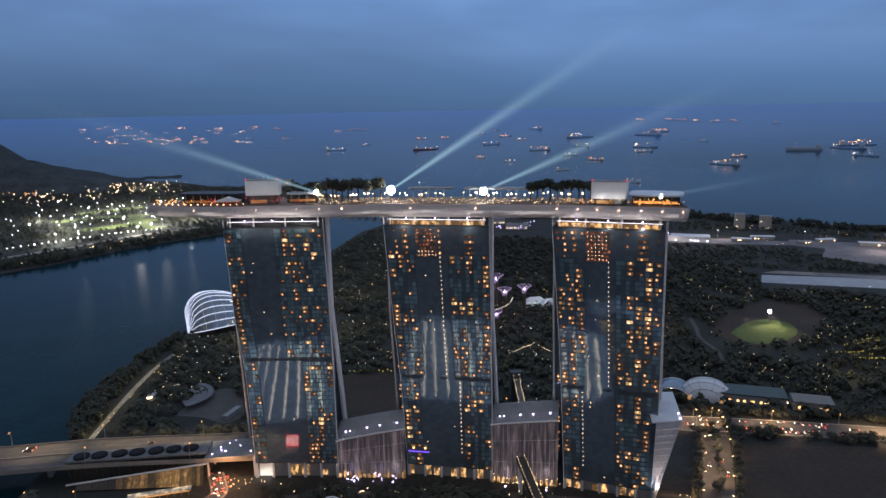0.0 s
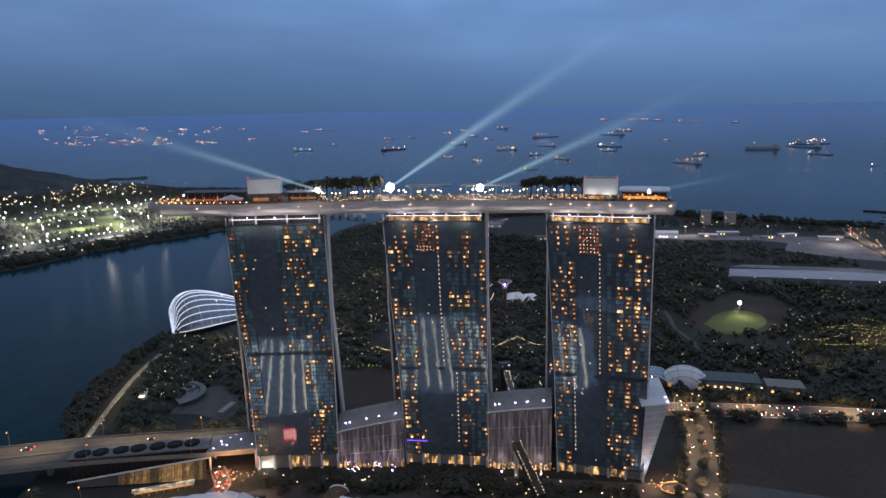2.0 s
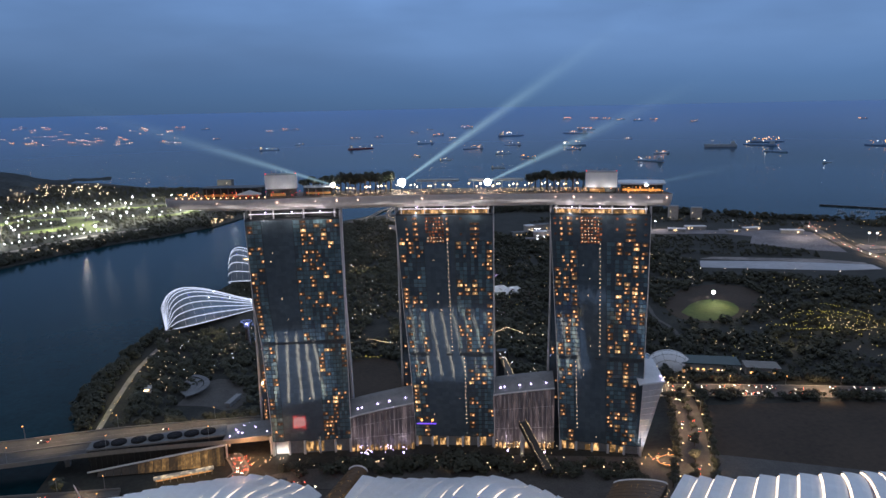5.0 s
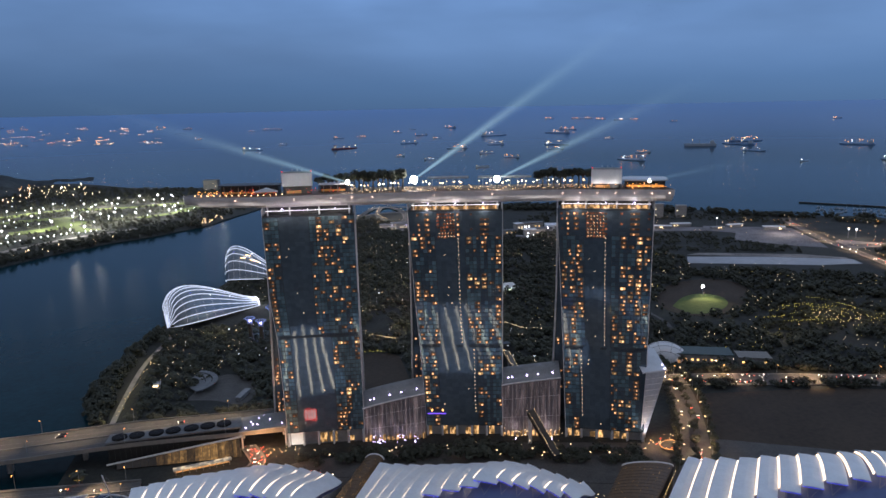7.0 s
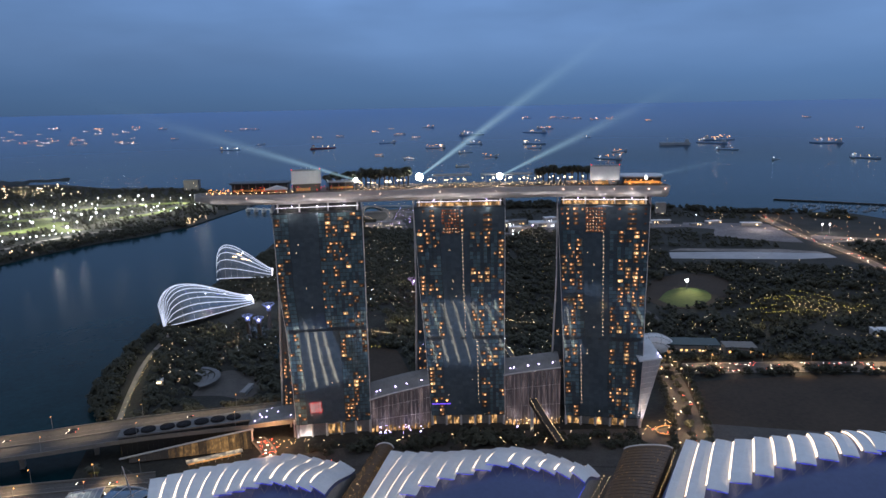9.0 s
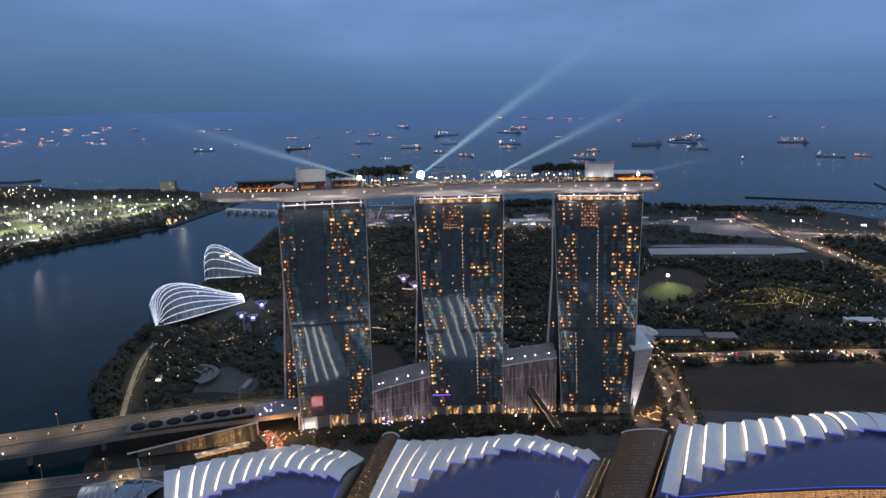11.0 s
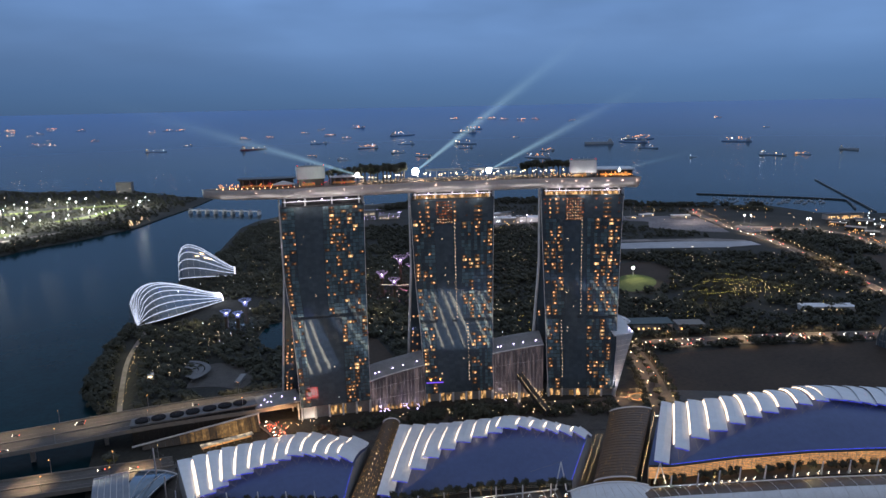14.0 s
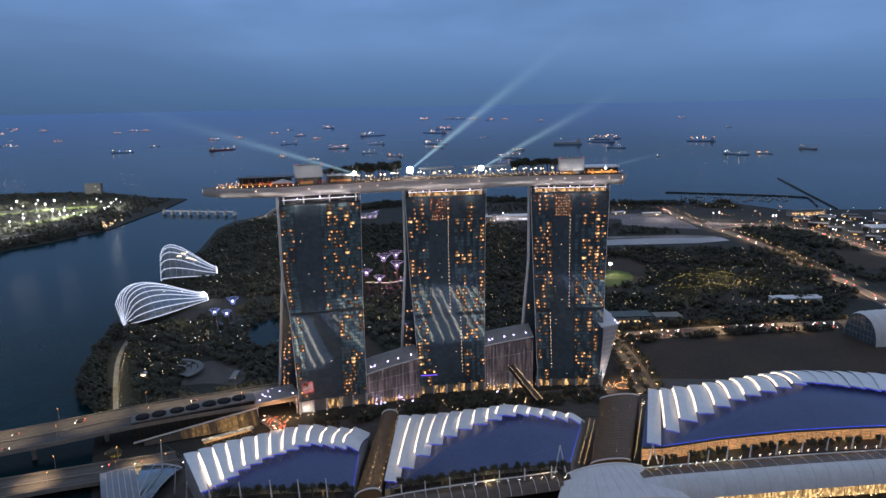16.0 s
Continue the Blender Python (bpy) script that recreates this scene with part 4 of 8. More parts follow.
pavilion(-84, -46, 12, 12, 194.02, 200.2, 2.0, "dark flat-roofed restaurant with red lights on the sky deck", lit="hall_glow")
pavilion(-16, 2, 12, 10, 194.02, 199.6, 1.0, "flat-roofed bar with warm light on the sky deck", roof="arcade")
pavilion(184, 207, 7, 20, 194.02, 199.4, 2.0, "oval-roofed restaurant with a warm lit band on the sky deck", roof="arcade", lit="warm")
pavilion(58, 84, 20, 7, 194.02, 201.0, 1.2, "long poolside canopy with a thin roof", roof="grey", lit="", name="pool_canopy")
pavilion(92, 126, 20, 7, 194.02, 201.0, 1.2, "long poolside canopy with a thin roof", roof="grey", lit="", name="pool_canopy")


def tent(x, back, w, z0, z1):
    p, yaw = on_deck(x, back, 0)
    m = yawed((p.x, p.y, 0), yaw)
    s = Shape()
    s.add([m @ Vector(q) for q in ((-w, 0, z0), (w, 0, z0), (w, 8, z0), (-w, 8, z0), (0, 1, z1), (0, 7, z1))], [(0, 1, 4), (1, 2, 5, 4), (2, 3, 5), (3, 0, 4, 5), (3, 2, 1, 0)])
    e = thing("tent", "white pitched tent roof with lamps at the sky deck edge", "tent", (p.x, p.y, 194.02))
    inv = Matrix.Translation(-e.location)
    o = s.ob("canopy", M["white"], e)
    o.matrix_parent_inverse = inv
    for qx in (-w + 0.4, w - 0.4):
        for qy in (0.4, 7.6):
            o = Shape().tube([m @ Vector((qx, qy, 194.02)), m @ Vector((qx, qy, z0))], 0.15, 5).ob("pole", M["grey"], e)
            o.matrix_parent_inverse = inv


tent(-52, 2.0, 8, 197.0, 199.6)

for q in range(15):
    x = -98 + q * 4.1
    if x < -38:
        p, _ = on_deck(x, 0.7, 195.3)
        Shape().ball(p, 0.42).ob("deck_edge_lamp", M["bulb"], label="small warm lamp along the sky deck edge", category="lamp", group="deck edge lamps")
        Shape().tube([(p.x, p.y, 194.0), (p.x, p.y, 195.2)], 0.08, 5).ob("lamp_post", M["grey"], bpy.context.scene.objects["deck_edge_lamp" if q == 0 else "deck_edge_lamp.%03d" % q])


def deck_lamp(x, back, z, r, material):
    p, _ = on_deck(x, back, z)
    e = thing("deck_lamp", "glowing globe lamp on a slim pole on the sky deck", "lamp", (p.x, p.y, 194.02), group="sky deck lamps")
    o = Shape().ball((0, 0, z - 194.02), r).ob("globe", M[material], e)
    o = Shape().tube([(0, 0, 0), (0, 0, z - 194.02 - r * 0.8)], 0.09, 5).ob("pole", M["grey"], e)


rng = random.Random(5)
for q in range(46):
    x = 3 + 10.4 * (q // 3) + 2.3 * (q % 3) + rng.uniform(-0.9, 0.9)
    if 84 < x < 90:
        continue
    deck_lamp(x, rng.choice((7, 8, 12)), rng.uniform(198.6, 200.2), rng.uniform(0.35, 0.75), rng.choice(("bulb", "bulb", "bulb_big", "bulb_big")))
glints = Shape()
for q in range(300):
    x = 4 + q * 0.54
    p, _ = on_deck(x, rng.uniform(1.0, 5.0), rng.uniform(194.5, 198.0))
    glints.ball(p, rng.choice((rng.uniform(0.07, 0.16), rng.uniform(0.1, 0.3))))
glints.ob("table_lights", M["bulb"], label="many small table and step lights along the pool deck", category="lights", kind="stuff")
reds = Shape()
for q in range(70):
    p, _ = on_deck(rng.uniform(-92, 2), rng.uniform(4, 10), rng.uniform(195, 198.5))
    reds.ball(p, rng.uniform(0.15, 0.32))
reds.ob("bar_lights", M["red"], label="many small red bar lights on the sky deck", category="lights", kind="stuff")
ambers = Shape()
for q in range(90):
    p, _ = on_deck(rng.choice((rng.uniform(-98, -60), rng.uniform(150, 210))), rng.uniform(1.5, 6), rng.uniform(194.6, 198.0))
    ambers.ball(p, rng.uniform(0.15, 0.4))
ambers.ob("dining_lights", M["amber"], label="many small amber dining lights on the sky deck", category="lights", kind="stuff")
# hull lamps, and hull strips whose glow stands in for the lamps' wash
for x in (-72, -33, -8, 6, 20, 62, 100, 146, 157, 167, 178, 189, 199, 209):
    p, yaw = on_deck(x, -0.25, 191.6)
    deck_put(Shape().ball(p, 0.42), "hull_lamp", M["hull_lamp"])
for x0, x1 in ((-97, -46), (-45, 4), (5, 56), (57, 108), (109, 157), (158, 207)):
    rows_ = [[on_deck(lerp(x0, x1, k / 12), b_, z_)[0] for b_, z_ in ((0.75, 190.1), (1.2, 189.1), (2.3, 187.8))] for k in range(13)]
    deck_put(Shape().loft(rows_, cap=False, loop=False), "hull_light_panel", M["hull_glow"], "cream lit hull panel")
# planted low hedge along the pool edge
hedge = Shape()
for q in range(260):
    p, _ = on_deck(6 + q * 0.6, rng.uniform(0.5, 3.5), 194.3)
    k = rng.uniform(0.5, 1.1)
    hedge.add([p + Vector((-k, 0, 0)), p + Vector((0, -0.3, k * 1.5)), p + Vector((k, 0, 0.1)), p + Vector((0, 0.6, k))], [(0, 1, 2, 3)])
hedge.ob("hedge", M["leaf"], label="low planting along the pool edge", category="hedge", kind="stuff")
for x, back, h, r in [(-17 + 3 * i, 16 + 2 * (i % 2), 11.5 + (i * 7 % 3), 3.0) for i in range(6)] + [(4 + 3.4 * i, 15 + 3 * (i % 3), 14.0 + (i * 5 % 4) * 0.6, 4.6) for i in range(12)] \
        + [(131 + 3.6 * i, 13 + 3 * (i % 2), 13.2 + (i * 5 % 4) * 0.6, 4.2) for i in range(7)] + [(156 + 3 * i, 14, 14, 4.0) for i in range(3)]:
    p, _ = on_deck(x, back, 194.02)
    tree(p, h * 1.02, r * 0.82, "dark leafy tree planted on the sky deck", "sky deck trees", tall=1.35)

# ---------------------------------------------------------------- searchlights
def beam_material(name, strength):
    m = bpy.data.materials.new(name)
    m.use_nodes = True
    n, l = m.node_tree.nodes, m.node_tree.links
    n.clear()
    out, mixn, tr, em = n.new("ShaderNodeOutputMaterial"), n.new("ShaderNodeMixShader"), n.new("ShaderNodeBsdfTransparent"), n.new("ShaderNodeEmission")
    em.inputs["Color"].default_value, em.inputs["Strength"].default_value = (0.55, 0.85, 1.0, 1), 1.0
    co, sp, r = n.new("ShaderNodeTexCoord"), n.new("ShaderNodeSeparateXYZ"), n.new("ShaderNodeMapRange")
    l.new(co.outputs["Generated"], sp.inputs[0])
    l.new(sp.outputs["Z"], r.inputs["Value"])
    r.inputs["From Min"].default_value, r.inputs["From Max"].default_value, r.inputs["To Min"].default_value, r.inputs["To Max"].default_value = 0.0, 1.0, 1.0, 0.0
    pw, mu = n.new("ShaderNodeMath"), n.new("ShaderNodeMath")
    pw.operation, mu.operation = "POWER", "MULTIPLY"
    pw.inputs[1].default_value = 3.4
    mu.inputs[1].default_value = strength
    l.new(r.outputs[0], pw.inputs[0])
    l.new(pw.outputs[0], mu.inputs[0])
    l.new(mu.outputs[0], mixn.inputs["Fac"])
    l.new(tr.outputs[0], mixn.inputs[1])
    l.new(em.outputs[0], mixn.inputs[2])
    l.new(mixn.outputs[0], out.inputs["Surface"])
    m.cycles.emission_sampling = "NONE"
    return m


def searchlight(at, direction, length, spread, strength, lens=1.3):
    e = thing("searchlight", "bright searchlight throwing a pale beam from the sky deck", "searchlight", (at[0], at[1], 194.02), group="searchlights")
    h = at[2] - 194.02
    Shape().tube([(0, 0, 0), (0, 0, h - 1)], 0.4, 8).ob("stand", M["dark"], e)
    # ball made larger than a lens to take in its glare
    Shape().globe((0, 0, h), lens).ob("lens", M["flood"], e, "dazzling white lens")
    q = Vector(direction).to_track_quat("Z", "Y").to_matrix().to_4x4()
    # nested glowing cone shells, fading outwards, stand in for light scattered in haze
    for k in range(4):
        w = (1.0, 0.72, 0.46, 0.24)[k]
        o = Shape().loft([[(r * math.cos(a), r * math.sin(a), z) for a in (2 * math.pi * i / 20 for i in range(20))] for r, z in ((0.5 * w + 0.2, 0), (spread * w, length))], cap=False).ob("beam", beam_material("beam_haze", strength * (0.5 + 0.35 * k)), e, "glowing cone shell for the pale beam in the haze")
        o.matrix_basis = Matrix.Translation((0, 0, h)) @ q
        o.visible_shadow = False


LIGHT_AT = [(5.0, 449.5, 201.5), (52, 443, 201.6), (107.5, 421, 201.0), (202, 373, 199.2)]
searchlight(LIGHT_AT[0], (-0.88, 0.22, 0.30), 250, 12, 0.042, 1.5)
searchlight(LIGHT_AT[1], (0.84, 0.10, 0.50), 300, 15, 0.066, 2.7)
searchlight(LIGHT_AT[2], (0.91, 0.10, 0.33), 270, 13, 0.050, 2.3)
searchlight(LIGHT_AT[3], (0.97, 0.10, 0.10), 150, 8, 0.010)
# the lift cores are washed white by floods on the deck
for x, back in ((-36, -4), (-25, -4), (168, -7), (177, -7)):
    p, yaw_ = on_deck(x, 0.5, 195.5)
    q, _ = on_deck(x, 12, 205)
    lamp("core_floodlight", "SPOT", p, 1100, (1.0, 0.95, 0.92), 0.5, q, 110)

# ---------------------------------------------------------------- atrium between the towers
def atrium(p0, p1, z0, z1, back, label):
    e = thing("atrium", label, "building", (*(Vector(p0).lerp(Vector(p1), 0.5)), 0))
    inv = Matrix.Translation(-e.location)

    def put(s, n, mt, lb=""):
        o = s.ob(n, mt, e, lb)
        o.matrix_parent_inverse = inv
    a, b = Vector(p0), Vector(p1)
    d = (b - a).normalized()
    nn = Vector((-d.y, d.x))
    N = 16
    for i in range(N):
        k0, k1 = i / N, (i + 1) / N
        q0, q1 = a.lerp(b, k0), a.lerp(b, k1)
        h0, h1 = lerp(z0, z1, k0 ** 0.8), lerp(z0, z1, k1 ** 0.8)
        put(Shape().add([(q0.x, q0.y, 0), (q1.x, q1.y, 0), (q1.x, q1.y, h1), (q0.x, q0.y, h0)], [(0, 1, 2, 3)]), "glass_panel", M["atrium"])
        if i:
            put(Shape().tube([(q0.x - nn.x * 0.15, q0.y - nn.y * 0.15, 0), (q0.x - nn.x * 0.15, q0.y - nn.y * 0.15, h0)], 0.08, 4), "mullion", M["blade"])
    for k in (0.35, 0.7):
        put(Shape().tube([(a.x - nn.x * 0.15, a.y - nn.y * 0.15, z0 * k), (b.x - nn.x * 0.15, b.y - nn.y * 0.15, z1 * k)], 0.10, 4), "transom", M["blade"])
    top = []
    for i in range(N + 1):
        k = i / N
        q, h = a.lerp(b, k), lerp(z0, z1, k ** 0.8)
        top.append([Vector((q.x, q.y, 0)) - Vector((nn.x, nn.y, 0)) * 1.5 + Vector((0, 0, h))] + [Vector((q.x + nn.x * back * s, q.y + nn.y * back * s, h + 7 * math.sin(1.4 * s))) for s in (0.25, 0.5, 0.75, 1)])
    sh = Shape().loft(top, cap=False, loop=False)
    k = len(sh.v)
    sh.add([Vector(v) - Vector((0, 0, 0.9)) for v in sh.v], [tuple(reversed(f)) for f in sh.f])
    put(sh, "roof", M["grey"], "smooth grey curved roof")
    put(Shape().tube([r[0] for r in top], 0.55, 6), "roof_edge", M["blade"], "pale roof edge")
    for i in (2, 3, 7, 10, 14):
        put(Shape().ball(top[i][1] + Vector((0, 0, 0.5)), 0.6), "roof_lamp", M["violet"])
    for i in range(14):
        q = a.lerp(b, (i + 0.5) / 14)
        put(Shape().box(q.x - 1.0, q.y - 1.4, 0, q.x + 1.0, q.y - 1.2, 2.8 + (i * 5 % 3)), "lit_entrance", M["lobby_glass"])
    return a, b, nn


atrium((9.5, 455.5), (56, 443.6), 27, 37, 17, "curved glass atrium between two towers lit from its foot")
atrium((112.5, 425.5), (154.5, 409), 42, 48, 17, "tall curved glass atrium between two towers lit from its foot")
for k, (p, q) in enumerate((((20, 446), (25, 453)), ((46, 439), (48, 447)), ((120, 416), (124, 423)), ((145, 405), (147, 413)))):
    lamp("atrium_uplight", "SPOT", (p[0] - 3, p[1] - 7, 1.5), 1400, (0.95, 0.78, 0.86), 0.3, (q[0], q[1], 22), 120)
    Shape().prism([(p[0] - 0.35, p[1] - 0.35), (p[0] + 0.35, p[1] - 0.35), (p[0] + 0.35, p[1] + 0.35), (p[0] - 0.35, p[1] + 0.35)], 0, 0.8).ob("uplight", M["violet"], label="bright violet-white uplight at the atrium foot", category="lamp", group="atrium uplights")


def fin():
    e = thing("glass_fin", "pale triangular glass fin wall beside the end tower", "building", (212, 372, 0))
    inv = Matrix.Translation((-212, -372, 0))
    pts = [(206.5, 378.5, 1), (209, 377, 1), (221.5, 371, 57), (204.5, 371.5, 57)]
    back = [(x + 1, y + 1.5, z) for x, y, z in pts]
    o = Shape().add(pts + back, [(0, 1, 2, 3), (7, 6, 5, 4), (1, 5, 6, 2), (0, 3, 7, 4), (3, 2, 6, 7)]).ob("wall", mat("pale_fin_glass", (0.48, 0.50, 0.55), 0.3, 0.2, 0.1, 0.2), e)
    o.matrix_parent_inverse = inv
    o = Shape().add([(202, 372, 57.3), (222, 370.5, 57.3), (231, 400, 63), (212, 402, 64), (202, 372, 58.2), (222, 370.5, 58.2), (231, 400, 63.9), (212, 402, 64.9)], [(3, 2, 1, 0), (4, 5, 6, 7), (0, 1, 5, 4), (1, 2, 6, 5), (2, 3, 7, 6), (3, 0, 4, 7)]).ob("roof", M["arcade"], e)
    o.matrix_parent_inverse = inv
    for k in range(1, 12):
        p0, p1 = Vector(pts[0]).lerp(Vector(pts[3]), k / 12), Vector(pts[1]).lerp(Vector(pts[2]), k / 12)
        o = Shape().tube([p0 - Vector((0.1, 0.2, 0)), p1 - Vector((0.1, 0.2, 0))], 0.14, 4).ob("transom", M["blade"], e)
        o.matrix_parent_inverse = inv
    for q in ((221, 372, 58.8), (222.5, 377, 59.6)):
        o = Shape().ball(q, 0.6).ob("roof_lamp", M["violet"], e)
        o.matrix_parent_inverse = inv


fin()
lamp("fin_uplight", "SPOT", (206, 366, 1.5), 14000, (0.86, 0.88, 1.0), 0.6, (212, 374, 30), 90)
lamp("forecourt_light", "POINT", (216, 372, 9), 5000, (1.0, 0.55, 0.22), 1.0)

# ---------------------------------------------------------------- podium left of the first tower
def podium():
    e = thing("podium", "long low podium with a pale flat roof and round dark vents", "building", (-130, 488, 0))
    inv = Matrix.Translation((130, -488, 0))

    def put(s, n, mt, lb=""):
        o = s.ob(n, mt, e, lb)
        o.matrix_parent_inverse = inv
    near0, near1, far0, far1 = Vector((-175, 484)), Vector((-80, 476)), Vector((-173, 497)), Vector((-79, 495))
    put(Shape().loft([[(p.x, p.y, z) for p in (near0, near1, far1, far0)] for z in (17.2, 18.4)]), "roof", M["flat_roof"], "pale flat roof")
    put(Shape().loft([[(p.x, p.y, z) for p in (near0 + Vector((1, 1.5)), near1 + Vector((-1, 1.5)), far1, far0)] for z in (0, 17.2)]), "body", M["dark"], "dark louvred wall")
    for k in range(26):
        p = near0.lerp(near1, (k + 0.5) / 26)
        put(Shape().box(p.x - 0.25, p.y + 0.2, 1, p.x + 0.25, p.y + 0.9, 17.2), "louvre_post", M["dark"])
    for k in range(7):
        c = near0.lerp(near1, 0.09 + 0.125 * k + (0.03 if k > 1 else 0) + (0.02 if k > 3 else 0)).lerp(far0.lerp(far1, 0.09 + 0.125 * k), 0.45)
        ring = [(c.x + 5.4 * math.cos(a), c.y + 5.4 * math.sin(a)) for a in (2 * math.pi * i / 20 for i in range(20))]
        put(Shape().prism(ring, 18.41, 19.5), "vent_ring", M["vent"])
        put(Shape().prism([(c.x + (x - c.x) * 0.88, c.y + (y - c.y) * 0.88) for x, y in ring], 19.5, 19.8), "vent_cowl", M["vent"], "dark round vent")
        for a in range(3):
            t = a * math.pi / 3
            put(Shape().tube([(c.x - 3.4 * math.cos(t), c.y - 3.4 * math.sin(t), 19.85), (c.x + 3.4 * math.cos(t), c.y + 3.4 * math.sin(t), 19.85)], 0.10, 4), "vent_spoke", M["dark"])
    # sloping lit glass hall below the roof edge
    g = [(-168, 475, 1), (-82, 462, 1), (-82, 470.4, 12.4), (-168, 480, 3.2)]
    pr = random.Random(12)
    for k in range(32):
        q_ = [Vector(g[0]).lerp(Vector(g[1]), k / 32), Vector(g[0]).lerp(Vector(g[1]), (k + 1) / 32), Vector(g[3]).lerp(Vector(g[2]), (k + 1) / 32), Vector(g[3]).lerp(Vector(g[2]), k / 32)]
        level = 0 if k < 9 else min(3, max(0, int(pr.gauss(1.3 + 1.3 * math.sin(math.pi * (k - 8) / 24), 0.8))))
        put(Shape().add(q_, [(0, 1, 2, 3)]), "glass_pane", M["podium_pane_%d" % level])
    put(Shape().tube([(-175, 480.6, 2.8), (-80, 470.2, 13.0)], 0.7, 6), "sloping_beam", M["blade"], "pale sloping beam")
    for k in range(17):
        a_, b_ = Vector(g[0]).lerp(Vector(g[1]), k / 16), Vector(g[3]).lerp(Vector(g[2]), k / 16)
        put(Shape().tube([a_ - Vector((0, 0.2, 0)), b_ - Vector((0, 0.2, 0))], 0.16, 4), "glazing_bar", M["dark"])


podium()


def canopy_roof():
    e = thing("drop_off_canopy", "smooth grey drop-off canopy dotted with violet lamps", "canopy", (-64, 485, 0))
    inv = Matrix.Translation((64, -485, 0))
    q = [(-82, 474, 14.2), (-46, 467, 16.5), (-44, 492, 17.5), (-80, 497, 15.5)]
    o = Shape().add(q + [(x, y, z + 0.9) for x, y, z in q], [(3, 2, 1, 0), (4, 5, 6, 7), (0, 1, 5, 4), (1, 2, 6, 5), (2, 3, 7, 6), (3, 0, 4, 7)]).ob("roof", M["grey"], e)
    o.matrix_parent_inverse = inv
    for x, y in ((-77, 477), (-72, 486), (-68, 479), (-66, 490), (-62, 493), (-58, 484), (-50, 473), (-71, 481)):
        o = Shape().ball((x, y, 16.3 + 0.05 * (x + 77)), 0.55).ob("roof_lamp", M["violet"], e)
        o.matrix_parent_inverse = inv
    for x, y in ((-80, 476), (-48, 470), (-78, 494), (-48, 489)):
        o = Shape().tube([(x, y, 0), (x, y, 14.4)], 0.7, 8).ob("column", M["blade"], e)
        o.matrix_parent_inverse = inv


canopy_roof()
lamp("drop_off_light", "POINT", (-66, 463, 9), 12000, (1.0, 0.52, 0.24), 1.0)
# lit bus shelter in front of the podium
shelter = thing("bus_shelter", "long glowing bus shelter with a flat roof", "shelter", (-109, 455, 0))
Shape().box(-20, -2.4, 3.6, 20, 2.4, 4.2).ob("roof", M["shelter_roof"], shelter, "glowing translucent roof")
Shape().box(-19, 1.6, 0.3, 19, 1.9, 3.4).ob("lit_back_wall", M["mall"], shelter)
for k in range(9):
    Shape().tube([(-18.4 + 4.6 * k, -2.0, 0), (-18.4 + 4.6 * k, -2.0, 3.6)], 0.2, 5).ob("post", M["grey"], shelter)
shelter.rotation_euler = (0, 0, radians(4))

# ---------------------------------------------------------------- shopping halls
def along(keys, u):
    """A place on a line given as (share, x, y, z)."""
    ks = [k[0] for k in keys]
    return Vector([float(np.interp(u, ks, [k[c] for k in keys])) for c in (1, 2, 3)])


class Hall:
    """A roof that rises from its rear eave to the slat tips and runs on, lower, to the front eave."""

    def __init__(self, slats, rear, tips, front, bend=99, flat=0.0):
        self.n, self.rear, self.tips, self.front, self.bend, self.flat = slats, rear, tips, front, bend, flat

    def past(self, u):
        """0 before the bend in the roof, rising to 1 within three slats after it."""
        return min(1.0, max(0.0, (u - self.bend) / 3))

    def slat(self, u, s, up=0.0):
        r, k = along(self.rear, u), along(self.tips, u)
        p = r.lerp(k, s)
        p.z = lerp(r.z, k.z, math.sin(math.pi / 2 * s) ** (0.9 + self.flat * self.past(u))) + up
        return p

    def roof(self, u, s):
        """s from the rear (0) under the slat tip (1) to the front eave (2)."""
        if s <= 1:
            return self.slat(u, s, -1.0 - 1.6 * s)
        k, f = along(self.tips, u), along(self.front, u)
        k.z -= 2.6
        p = k.lerp(f, s - 1)
        p.z = f.z + (k.z - f.z) * math.cos(math.pi / 2 * (s - 1))
        return p


